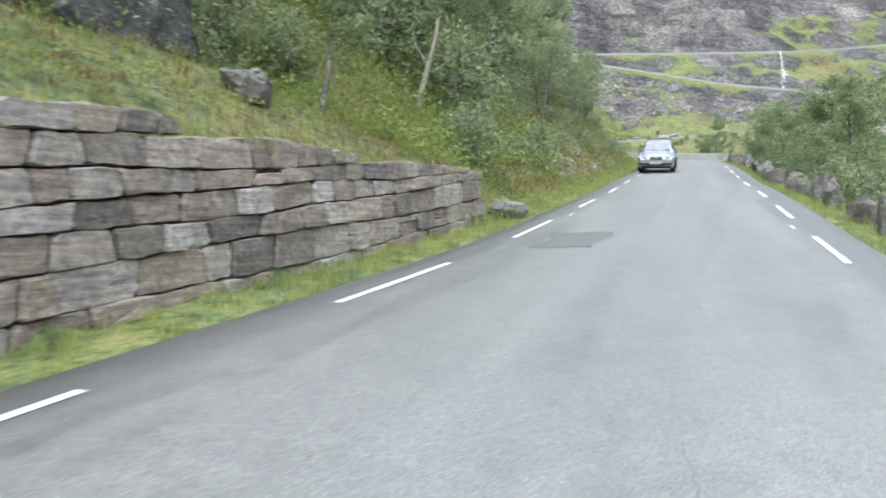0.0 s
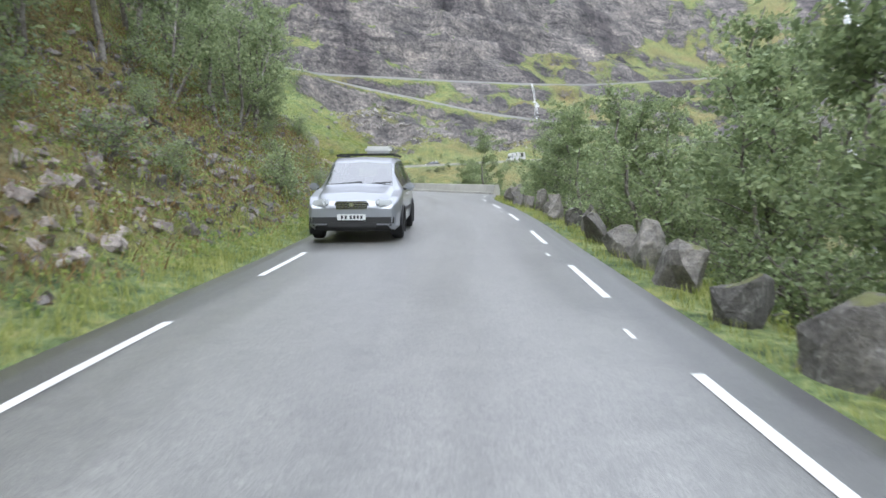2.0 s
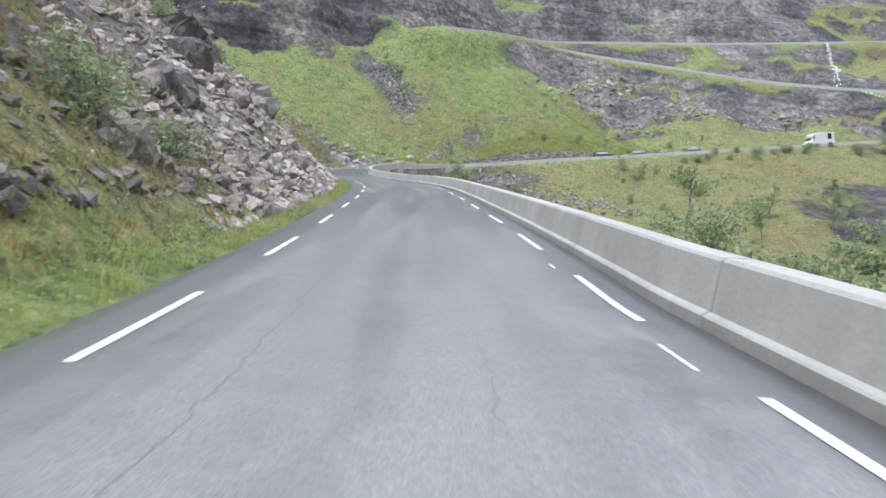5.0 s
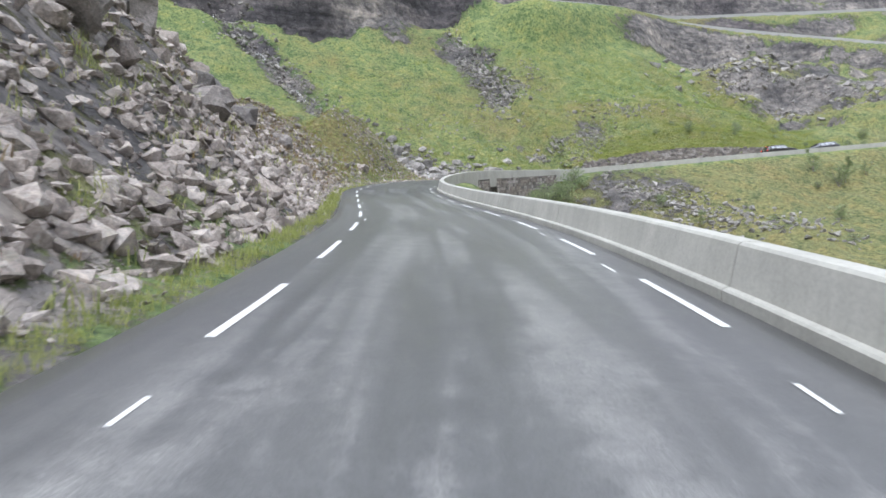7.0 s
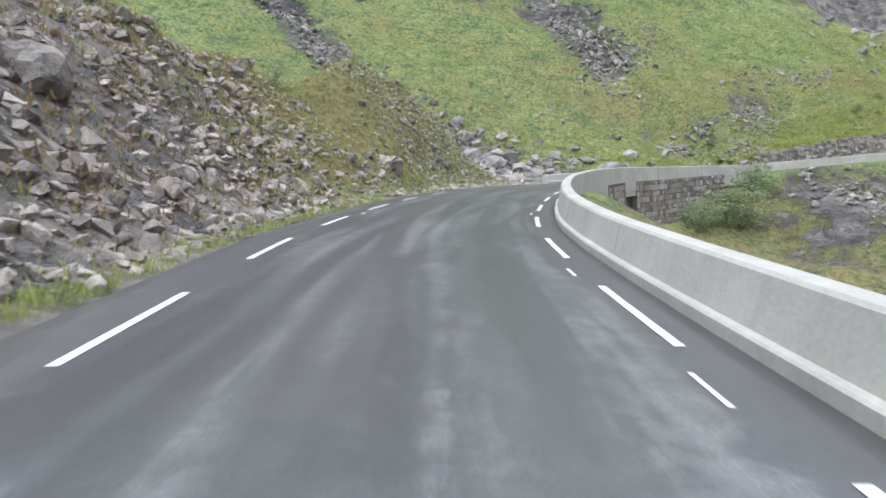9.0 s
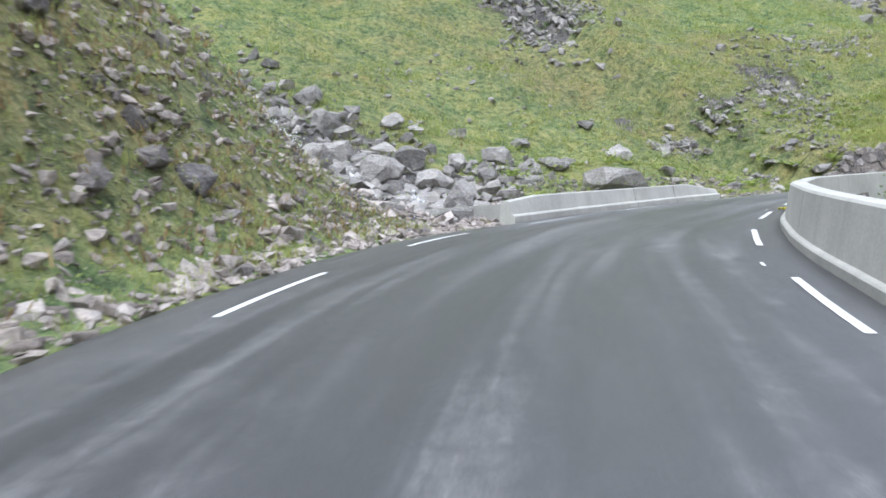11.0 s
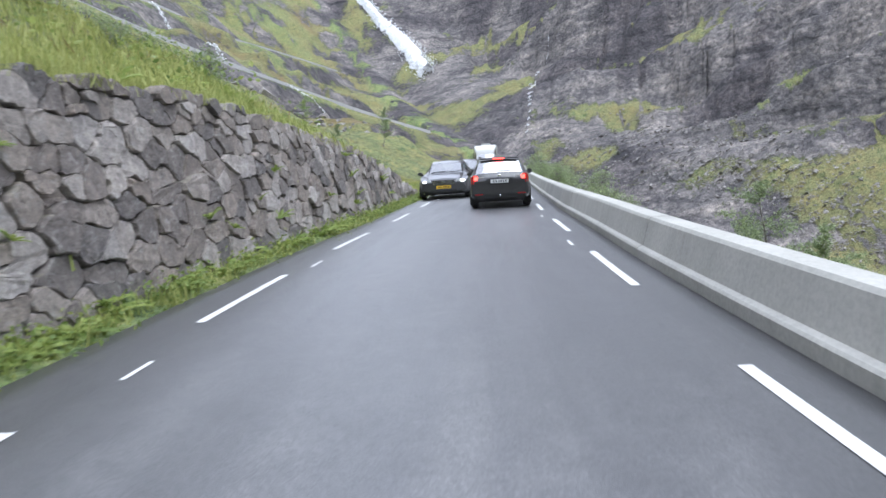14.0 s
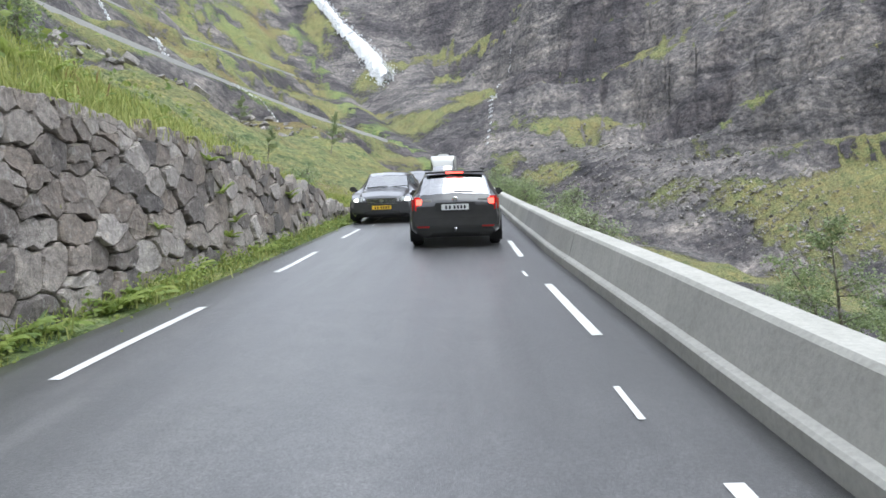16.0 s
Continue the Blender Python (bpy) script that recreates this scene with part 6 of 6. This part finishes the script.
# black estate, waiting with its brake lamps lit
est_turn = heading(225.5)
place = at(222.45, 0.72)
estate = vehicle("estate_car", "black estate car seen waiting with lit brake lamps", "car", tuple(place + (0, 0, -0.01)), est_turn, 1.78,
                 [(0.0, 0.40, 0.60, 0.80, 0.83, 0.90, 0.74), (0.05, 0.34, 0.60, 0.90, 0.93, 0.95, 0.72), (0.12, 0.30, 0.60, 0.95, 1.02, 0.98, 0.70), (0.42, 0.26, 0.60, 0.97, 1.42, 1.0, 0.60), (0.62, 0.24, 0.60, 0.98, 1.46, 1.0, 0.60),
                  (1.3, 0.22, 0.60, 0.97, 1.49, 1.0, 0.62), (2.1, 0.22, 0.60, 0.95, 1.48, 1.0, 0.62), (2.55, 0.22, 0.60, 0.94, 1.40, 1.0, 0.60), (3.25, 0.22, 0.58, 0.92, 0.99, 1.0, 0.66), (3.9, 0.22, 0.55, 0.84, 0.90, 0.97, 0.64), (4.22, 0.26, 0.5, 0.70, 0.76, 0.88, 0.58), (4.32, 0.34, 0.48, 0.60, 0.62, 0.78, 0.5)],
                 [("rear_window", 0.815, 1.0, 0.14, 0.40, 0), ("windscreen", 0.83, 1.0, 2.62, 3.2, 0)] + SIDE_PANES(((0.62, 1.15), (1.22, 1.95), (2.03, 2.75))), (0.78, 3.42), 0.32, M_BLACK, GRADE, (0.88, 1, 0.89))
cabin(estate, (2.1,), 1.5)
mirrors(estate, 0.88, 2.75, 0.98, M_BLACK)
block("spoiler", (1.16, 0.10, 0.035), (0, 0.40, 1.455), M_BLACK, estate, 0.012, (12, 0, 0))
block("high_brake_lamp", (0.34, 0.02, 0.03), (0, 0.345, 1.44), M_RED, estate, 0.005, label="lit red brake lamp under the spoiler")
for sg in (-1, 1):
    tail = block("tail_lamp", (0.20, 0.16, 0.29), (sg * 0.735, 0.085, 0.85), M_DIMRED, estate, 0.04, (0, 0, -sg * 16), "red tail lamp, lit")
    put(box_part("bulb", (0.12, 0.02, 0.12), M_RED, None, tail, 0.008, "glowing brake light"), pose(-sg * 0.02, -0.078, 0.05))
    block("reflector", (0.24, 0.02, 0.05), (sg * 0.62, -0.005, 0.44), M_DIMRED, estate, 0.008)
    block("exhaust_corner", (0.16, 0.06, 0.08), (sg * 0.55, 0.05, 0.30), M_TRIM, estate, 0.01)
    block("roof_rail", (0.035, 1.7, 0.04), (sg * 0.58, 1.45, 1.50), M_TRIM, estate, 0.012)
block("bumper", (1.66, 0.14, 0.24), (0, 0.04, 0.52), M_BLACK, estate, 0.05)
block("lower_bumper", (1.5, 0.10, 0.14), (0, 0.06, 0.36), M_TRIM, estate, 0.03)
block("plate_recess", (0.76, 0.03, 0.17), (0, 0.0, 0.80), M_TRIM, estate, 0.01)
add_plate(estate, (0, -0.022, 0.80), 0)
badge = mesh_object("badge", *lathe([(0.05, 0.0), (0.05, 0.012), (0.035, 0.016), (0.0, 0.016)], 20), M_CHROME, estate, True)
put(badge, pose(0, 0.045, 0.945, 0, 0, -90))
block("rear_wiper", (0.40, 0.015, 0.02), (0.17, 0.16, 1.08), M_TRIM, estate, 0.004, (0, 3, 0))
for x in (-0.55, 0.55):
    block("model_lettering", (0.20, 0.008, 0.035), (x, 0.047, 0.93), M_CHROME, estate, 0.002)
tow = mesh_object("tow_bar", *lathe([(0.0, -0.03), (0.022, -0.02), (0.028, 0.0), (0.022, 0.02), (0.0, 0.03)], 14), M_CHROME, estate, True)
put(tow, pose(0, -0.08, 0.40))
block("tow_neck", (0.04, 0.16, 0.04), (0, -0.02, 0.34), M_TRIM, estate, 0.01)


def front_face(top, length, width, hood, lamp_z, plate_mat, lit, grille_w=0.8, bumper_mat=M_TRIM):
    """Grille, lamps, bumper and plate at a vehicle's nose."""
    y = length
    g = block("grille", (grille_w, 0.06, 0.17), (0, y - 0.03, lamp_z - 0.02), M_TRIM, top, 0.03)
    for k in range(4):
        put(box_part("grille_bar", (grille_w * 0.94, 0.02, 0.012), M_CHROME, None, g, 0.003), pose(0, 0.03, -0.06 + 0.04 * k))
    block("badge", (0.09, 0.02, 0.08), (0, y + 0.008, lamp_z), M_CHROME, top, 0.02)
    for sg in (-1, 1):
        lamp = block("headlamp", (0.32, 0.16, 0.15), (sg * width * 0.335, y - 0.105, lamp_z + 0.02), M_CLEAR, top, 0.04, (0, sg * 8, -sg * 26))
        if lit:
            put(box_part("bulb", (0.14, 0.03, 0.09), M_HEAD, None, lamp, 0.02, "lit white headlamp"), pose(0.04 * sg, 0.075, 0))
        fog = block("fog_lamp", (0.15, 0.05, 0.08), (sg * width * 0.36, y - 0.045, 0.40), M_HEAD if lit else M_CLEAR, top, 0.02, (0, 0, -sg * 16))
    block("bumper", (width * 0.88, 0.16, 0.22), (0, y - 0.06, 0.43), bumper_mat, top, 0.05)
    block("air_intake", (width * 0.52, 0.05, 0.12), (0, y + 0.005, 0.35), M_TRIM, top, 0.02)
    add_plate(top, (0, y + 0.032, 0.49), 180, plate_mat)


def wipers(top, y, z):
    for x in (-0.35, 0.25):
        block("wiper", (0.62, 0.015, 0.02), (x, y, z), M_TRIM, top, 0.004, (0, 4, 0))


# dark estate coming down
SEDAN = [(0.0, 0.40, 0.60, 0.82, 0.85, 0.88, 0.7), (0.12, 0.30, 0.60, 0.95, 1.02, 0.97, 0.68), (0.55, 0.24, 0.60, 0.97, 1.40, 1.0, 0.58), (1.4, 0.21, 0.60, 0.96, 1.47, 1.0, 0.60), (2.3, 0.21, 0.60, 0.93, 1.45, 1.0, 0.60), (2.65, 0.21, 0.60, 0.92, 1.38, 1.0, 0.58),
         (3.45, 0.21, 0.57, 0.90, 0.98, 1.0, 0.66), (4.1, 0.22, 0.55, 0.82, 0.90, 0.98, 0.64), (4.45, 0.25, 0.5, 0.72, 0.80, 0.91, 0.58), (4.62, 0.32, 0.48, 0.64, 0.66, 0.80, 0.5)]
dark = vehicle("family_car", "dark grey car with lit headlamps coming down the road", "car", tail_of(229.5, -1.33, 4.62), heading(232.5) + 180, 1.86, SEDAN,
               [("rear_window", 0.82, 1.0, 0.16, 0.52, 0), ("windscreen", 0.83, 1.0, 2.7, 3.4, 0)] + SIDE_PANES(((0.7, 1.3), (1.36, 2.1), (2.18, 2.9))), (0.85, 3.7), 0.33, M_DARK, -GRADE, (1, 1, 0.96))
cabin(dark, (2.3,), 1.6)
mirrors(dark, 0.92, 2.95, 0.98, M_DARK)
front_face(dark, 4.62, 1.86, 0.95, 0.68, M_YELLOW, True, 0.85, M_DARK)
wipers(dark, 3.36, 1.04)
# a second dark car behind it
dark2 = vehicle("family_car", "dark green car queueing behind another on the road", "car", tail_of(241.0, -1.2, 4.62), heading(243) + 180, 1.8, SEDAN,
                [("rear_window", 0.82, 1.0, 0.16, 0.52, 0), ("windscreen", 0.83, 1.0, 2.7, 3.4, 0)] + SIDE_PANES(((0.7, 1.3), (1.36, 2.1), (2.18, 2.9))), (0.85, 3.7), 0.33, M_DARK, -GRADE)
cabin(dark2, (1.4, 2.3), 1.6)
mirrors(dark2, 0.9, 2.95, 0.98, M_DARK)
front_face(dark2, 4.62, 1.8, 0.95, 0.68, M_PLATE, True, 0.8, M_DARK)

# silver-blue people carrier coming down the straight
mpv = vehicle("people_carrier", "silver blue people carrier with roof rails and black bumpers", "car", tail_of(35.4, -1.45, 4.3), heading(38.3) + 180, 1.76,
              [(0.0, 0.38, 0.62, 0.95, 0.99, 0.92, 0.72), (0.1, 0.28, 0.62, 1.0, 1.15, 0.98, 0.70), (0.35, 0.24, 0.62, 1.02, 1.58, 1.0, 0.62), (1.2, 0.22, 0.62, 1.0, 1.65, 1.0, 0.64), (2.2, 0.22, 0.62, 0.98, 1.63, 1.0, 0.63), (2.55, 0.22, 0.62, 0.97, 1.56, 1.0, 0.61),
               (3.35, 0.22, 0.60, 0.95, 1.05, 1.0, 0.68), (3.95, 0.22, 0.58, 0.84, 0.92, 0.98, 0.66), (4.2, 0.26, 0.54, 0.74, 0.80, 0.92, 0.6), (4.3, 0.34, 0.5, 0.64, 0.67, 0.84, 0.5)],
              [("rear_window", 0.82, 1.0, 0.12, 0.33, 0), ("windscreen", 0.83, 1.0, 2.62, 3.3, 0)] + SIDE_PANES(((0.42, 1.05), (1.12, 1.95), (2.02, 2.85))), (0.72, 3.4), 0.31, M_SILVER, -GRADE, (0.97, 1, 0.95))
cabin(mpv, (2.15,), 1.5, 0.35, 0.6)
mirrors(mpv, 0.87, 2.85, 1.02, M_SILVER)
front_face(mpv, 4.3, 1.76, 0.95, 0.72, M_PLATE, False, 0.62)
wipers(mpv, 3.27, 1.10)
for sg in (-1, 1):
    block("roof_rail", (0.04, 1.8, 0.05), (sg * 0.6, 1.35, 1.67), M_TRIM, mpv, 0.015)
    block("rubbing_strip", (0.03, 2.2, 0.07), (sg * 0.885, 2.05, 0.55), M_TRIM, mpv, 0.01)
    for y in (1.25, 2.2):
        block("door_handle", (0.04, 0.18, 0.035), (sg * 0.875, y, 0.86), M_CHROME, mpv, 0.01)

block("roof_box", (0.58, 1.0, 0.16), (-0.22, 1.3, 1.80), M_WHITE, mpv, 0.05, label="pale roof box")
for y in (0.95, 1.95):
    block("cross_bar", (1.2, 0.05, 0.03), (0, y, 1.70), M_TRIM, mpv, 0.008)

# white camper van further up
camper = vehicle("camper_van", "white camper van with a tall box body", "camper van", tail_of(270.0, -1.2, 6.05), heading(273) + 180, 2.2,
                 [(0.0, 0.5, 0.9, 1.4, 2.72, 0.98, 1.0), (0.1, 0.45, 0.9, 1.4, 2.82, 1.0, 1.03), (3.6, 0.45, 0.9, 1.4, 2.85, 1.0, 1.03), (4.6, 0.42, 0.9, 1.38, 2.82, 1.0, 1.0), (5.0, 0.38, 0.85, 1.3, 2.45, 0.97, 0.9), (5.1, 0.36, 0.85, 1.28, 2.0, 0.94, 0.78), (5.55, 0.34, 0.8, 1.22, 1.35, 0.92, 0.74), (5.95, 0.36, 0.7, 0.98, 1.05, 0.86, 0.66), (6.05, 0.42, 0.65, 0.8, 0.84, 0.8, 0.6)],
                 [("windscreen", 0.83, 1.0, 5.12, 5.5, 0)] + SIDE_PANES(((0.8, 1.7), (4.75, 5.25))), (1.2, 5.0), 0.34, M_WHITE, -GRADE)
mirrors(camper, 1.0, 5.2, 1.45, M_TRIM)
front_face(camper, 6.05, 1.9, 1.1, 0.75, M_PLATE, True, 0.9)
block("roof_box", (0.9, 1.1, 0.16), (0, 2.4, 2.93), M_WHITE, camper, 0.05)


# ---- water, upper roads and small things ----
def water_material():
    m, nt, b = material("white_water", 0.35)
    p = position(nt)
    mp = nt.nodes.new("ShaderNodeMapping")
    mp.inputs["Scale"].default_value = (1.6, 1.6, 0.35)
    nt.links.new(p, mp.inputs["Vector"])
    n = noise_node(nt, 1.3, 6, 0.7, mp.outputs[0], 0.5)
    nt.links.new(ramp(nt, n, [(0.30, (0.45, 0.48, 0.50)), (0.48, (0.82, 0.83, 0.84)), (0.6, (0.92, 0.92, 0.92))]), b.inputs["Base Color"])
    bump(nt, b, n, 0.7, 0.3)
    return m


M_WATER = water_material()


def stream(name, points, widths, label, step=1.5, seed=0, lift=0.25, ragged=0.35):
    """White water that runs down the ground along the points, in a ragged sheet."""
    line, run = spline([(x, y, 0.0) for x, y in points], step)
    d = np.gradient(line[:, :2], axis=0)
    d /= np.linalg.norm(d, axis=1)[:, None]
    side = np.stack([d[:, 1], -d[:, 0]], 1)
    w = np.interp(run / run[-1], np.linspace(0, 1, len(widths)), widths)
    cols = 7
    grid = []
    for k in range(len(line)):
        wl = w[k] * (0.5 + ragged * float(vnoise(np.array([run[k] / (1.2 * w[k] + 0.6)]), np.array([seed + 0.3]), 3)[0]) * 2)
        wr = w[k] * (0.5 + ragged * float(vnoise(np.array([run[k] / (1.1 * w[k] + 0.5)]), np.array([seed + 7.3]), 4)[0]) * 2)
        for c in range(cols):
            u = c / (cols - 1)
            grid.append(line[k, :2] + side[k] * (-wl + (wl + wr) * u))
    grid = np.array(grid)
    z = land(grid[:, 0], grid[:, 1])[0]
    edge = np.tile(np.sin(np.linspace(0, math.pi, cols)), len(line))
    z = z - 0.15 + (lift + 0.15) * edge + 0.3 * lift * vnoise(grid[:, 0] * 1.7, grid[:, 1] * 1.7, 12)
    verts = np.column_stack([grid, z])
    faces = [(k * cols + c, k * cols + c + 1, (k + 1) * cols + c + 1, (k + 1) * cols + c) for k in range(len(line) - 1) for c in range(cols - 1)]
    ob = mesh_object(name, verts, faces, M_WATER, None, True)
    return tagged(ob, label, "waterfall" if "fall" in name else "stream", kind="structure")


def froth(points, widths, n, size, seed, label, rise=0.0):
    """Foam: a heap of small ragged lumps of white water down a fall."""
    r_ = random.Random(seed)
    line, run = spline([(x, y, 0.0) for x, y in points], 0.15)
    out = []
    w_ = np.interp(run / run[-1], np.linspace(0, 1, len(widths)), widths)
    ks = [r_.randrange(len(line)) for _ in range(n)]
    x = np.array([line[k, 0] + r_.gauss(0, 0.3) * w_[k] for k in ks])
    y = np.array([line[k, 1] + r_.gauss(0, 0.3) * w_[k] for k in ks])
    z = land(x, y)[0]
    data = [(v * np.array((0.6, 0.6, 1.5)), f) for v, f in ROCK_DATA]
    for k in range(n):
        out.append((x[k], y[k], z[k] + rise * r_.random() + r_.uniform(0.0, 0.35), size * r_.uniform(0.4, 1.3), turned(r_, 0.5), 18 + r_.randrange(8)))
    ob = joined("white_water", out, data, M_WATER, label, "stream")
    ob.data.shade_smooth()
    return ob


stream("waterfall", [(470, 445), (440, 414), (423.5, 399.8), (409, 381.2), (399.3, 369.5), (384, 349), (354, 325)], (4, 4, 5, 4, 6, 8, 6), "tall white waterfall plunging down the grey cliff", 1.5, 1, 4.5, 0.2)
froth([(470, 445), (440, 414), (423.5, 399.8), (409, 381.2), (399.3, 369.5), (384, 349), (354, 325)], (3, 4, 5, 4, 7, 9, 7), 6000, 1.25, 70, "spray and foam of the tall waterfall", 4.0)
froth([(160, 156), (145, 140), (128, 123), (117, 105)], (2, 2, 3.5, 2.5), 1500, 0.7, 71, "white rapids in the gorge below the road")
froth([(313, 254), (300, 256.5), (285, 254), (262, 250), (245, 246), (228, 243)], (0.5, 0.4, 0.8, 1.2, 0.7, 0.6), 1400, 0.45, 72, "thin white cascade trickling over dark ledges")
froth([(139.5, 296), (134, 280), (128, 268)], (0.6, 1.8, 1.3), 420, 0.7, 73, "small white cascade between two bends of the road")
froth([(129, 258), (135, 254), (128, 243), (122, 230), (116, 219)], (0.3, 0.6, 0.3, 0.7, 0.3), 380, 0.5, 74, "thin white stream running down the slope")
for k, (x, y) in enumerate([(-58, 229.5), (-48, 222.5), (-37, 214.7), (-26, 207), (-17, 200.2), (-8, 193.6)]):
    froth([(x, y), (x + 0.9, y - 0.6), (x + 1.8, y - 1.2)], (0.4, 0.6, 0.5), 90, 0.2, 60 + k, "short white fall of the stream among boulders")
stream("waterfall", [(-2.5, 189.4), (-1.2, 187.6), (0.2, 186.2), (1.8, 184.6), (3.4, 183.0)], (1.0, 1.9, 2.2, 1.2, 0.6), "foaming white fall tumbling between the boulders", 0.25, 7, 0.4, 0.6)
froth([(-2.5, 189.4), (-1.2, 187.6), (0.2, 186.2), (1.8, 184.6), (3.4, 183.0)], (1.1, 2.0, 2.3, 1.3, 0.7), 2600, 0.15, 62, "foam of the fall between the boulders")
froth([(3.6, 186.4), (4.5, 185.0), (5.0, 184.0), (5.4, 183.0)], (0.25, 0.3, 0.35, 0.3), 450, 0.12, 63, "small white spout between the boulders")

M_FAR_CONCRETE = paint("grimy_concrete", (0.42, 0.415, 0.41), 0.85, grime=0.3)
M_DECK = paint("distant_asphalt", (0.13, 0.13, 0.135), 0.7)


def mountain_road(name, line, label, width=4.2, wall=2.6):
    """A stretch of the road higher up: deck, stone retaining wall and pale parapet on the valley side."""
    d = np.gradient(line[:, :2], axis=0)
    d /= np.linalg.norm(d, axis=1)[:, None]
    side = np.stack([d[:, 1], -d[:, 0]], 1)
    z = line[:, 2]
    top = empty(name)
    tagged(top, label, "road", kind="structure")

    def sweep(part_name, prof, mat):
        v = [(*(line[k, :2] + side[k] * o), z[k] + h) for k in range(len(line)) for o, h in prof]
        n = len(prof)
        f = [(k * n + j, k * n + (j + 1) % n, (k + 1) * n + (j + 1) % n, (k + 1) * n + j) for k in range(len(line) - 1) for j in range(n)]
        return mesh_object(part_name, v, f, mat, top)

    sweep("deck", [(-width / 2, 0.0), (width / 2, 0.0), (width / 2, -0.3), (-width / 2, -0.3)], M_DECK)
    sweep("parapet", [(width / 2 + 0.002, -0.3), (width / 2 + 0.002, 0.7), (width / 2 + 0.4, 0.7), (width / 2 + 0.45, -0.3)], M_FAR_CONCRETE)
    sweep("wall", [(width / 2 - 0.5, -0.31), (width / 2 + 0.5, -0.31), (width / 2 + 0.5 + wall * 0.15, -wall), (width / 2 - 0.5, -wall)], M_RUBBLE)


mountain_road("road_2", UPPER[0], "distant bend of the mountain road with a pale parapet")
mountain_road("road_3", UPPER[1], "highest distant stretch of the mountain road on the cliff")


def outcrop(x, y, size, height, seed, turn, mat, label, sink=0.35):
    """A knobbly crag of layered rock standing out of the bank."""
    r_ = random.Random(seed)
    bm = hull(rock_points(r_, 34, 1.0, 0.75, 1.0, 0.75))
    bmesh.ops.scale(bm, vec=(size, size, height), verts=bm.verts)
    bmesh.ops.triangulate(bm, faces=bm.faces[:])
    for _ in range(2):
        long_ = [e for e in bm.edges if e.calc_length() > size * 0.16]
        bmesh.ops.subdivide_edges(bm, edges=long_, cuts=1, use_grid_fill=True)
        bmesh.ops.triangulate(bm, faces=bm.faces[:])
    for v in bm.verts:
        q = v.co / size * 3.0 + Vector((seed, 0, 0))
        v.co += (noise.noise_vector(q) * 0.16 + noise.noise_vector(q * 2.7) * 0.08) * size
        v.co.z += 0.06 * height * math.sin(v.co.z * 9.0 / height + v.co.x)
    ob = part("rock_outcrop", bm, mat)
    z = float(land([x], [y])[0][0])
    ob.matrix_world = pose(x, y, z + height * (0.5 - sink), r_.uniform(-10, 10), r_.uniform(-10, 10), turn)
    return tagged(ob, label, "rock", "rock outcrops")


M_CRAG = stone_material("dark_wet_crag", (0.08, 0.08, 0.085), (0.13, 0.128, 0.13), (0.22, 0.215, 0.21), 0.75, 0.6)
outcrop(-4.9, 11.2, 2.0, 2.0, 3, 20, M_CRAG, "dark mossy crag above the stone wall", 0.3)
outcrop(-6.6, 9.6, 1.8, 2.2, 4, 70, M_CRAG, "dark mossy crag above the stone wall", 0.3)
outcrop(-3.0, 10.9, 0.8, 0.7, 5, 10, M_GUARD, "pale mossy rock on the bank above the wall")
for k, (s, e, size, h) in enumerate([(60, 2.4, 1.2, 0.8), (87, 2.6, 1.4, 1.1), (96, 5.0, 2.4, 1.7), (104, 6.5, 2.8, 2.0), (113, 5.0, 2.4, 1.7), (121, 6.2, 2.8, 2.0), (128, 4.2, 2.0, 1.5), (136, 6.0, 2.4, 1.7), (166, 2.2, 1.5, 1.1), (109, 8.5, 3.2, 2.4), (117, 9.0, 3.0, 2.6), (132, 8.0, 3.4, 2.6), (141, 5.0, 2.2, 1.6), (147, 4.0, 1.8, 1.3), (64, 3.6, 2.0, 1.7), (68.5, 4.8, 2.6, 2.2), (73, 4.0, 2.0, 1.6), (79, 5.2, 2.4, 1.8)]):
    q = at(s, -(edge_left(s) + e))
    outcrop(q[0], q[1], size, h, 20 + k, 40 * k, M_BANK if e > 3.0 else M_SCREE, "weathered grey rock standing out of the bank", 0.6)

# pale dead birch stem among the leaves above the wall
tv, tf = [], []
z0 = float(land([-0.6], [17.6])[0][0])
tube(tv, tf, [(-0.65, 17.6, z0 - 0.2), (-0.55, 17.65, z0 + 0.5), (-0.4, 17.6, z0 + 1.1), (-0.22, 17.6, z0 + 1.8), (-0.16, 17.6, z0 + 2.3)], 0.085, 0.045, 8)
tube(tv, tf, [(-0.4, 17.6, z0 + 1.1), (-0.7, 17.5, z0 + 1.6), (-0.8, 17.5, z0 + 2.0)], 0.03, 0.012, 6)
M_DEAD = paint("bleached_wood", (0.42, 0.38, 0.33), 0.85, grime=0.5)
tagged(mesh_object("dead_trunk", tv, tf, M_DEAD, None, True), "pale bare leaning birch trunk without bark", "tree trunk")

# crumpled yellow plastic on the road
bm = bmesh.new()
bmesh.ops.create_grid(bm, x_segments=12, y_segments=6, size=0.5)
for v in bm.verts:
    q = Vector((v.co.x * 6, v.co.y * 6, 0.7))
    v.co = Vector((v.co.x * 0.55, v.co.y * 0.26, 0.035 + 0.05 * noise.noise(q) + 0.03 * abs(noise.noise(q * 2.3)))) + noise.noise_vector(q * 1.4) * 0.03
scrap = part("plastic_scrap", bm, paint("yellow_plastic", (0.75, 0.68, 0.02), 0.35))
sd = scrap.modifiers.new("thickness", "SOLIDIFY")
sd.thickness = 0.006
scrap.matrix_world = pose(14.76, 176.27, 18.235, 0, 0, 35)
tagged(scrap, "crumpled bright yellow plastic scrap lying on the asphalt", "litter")
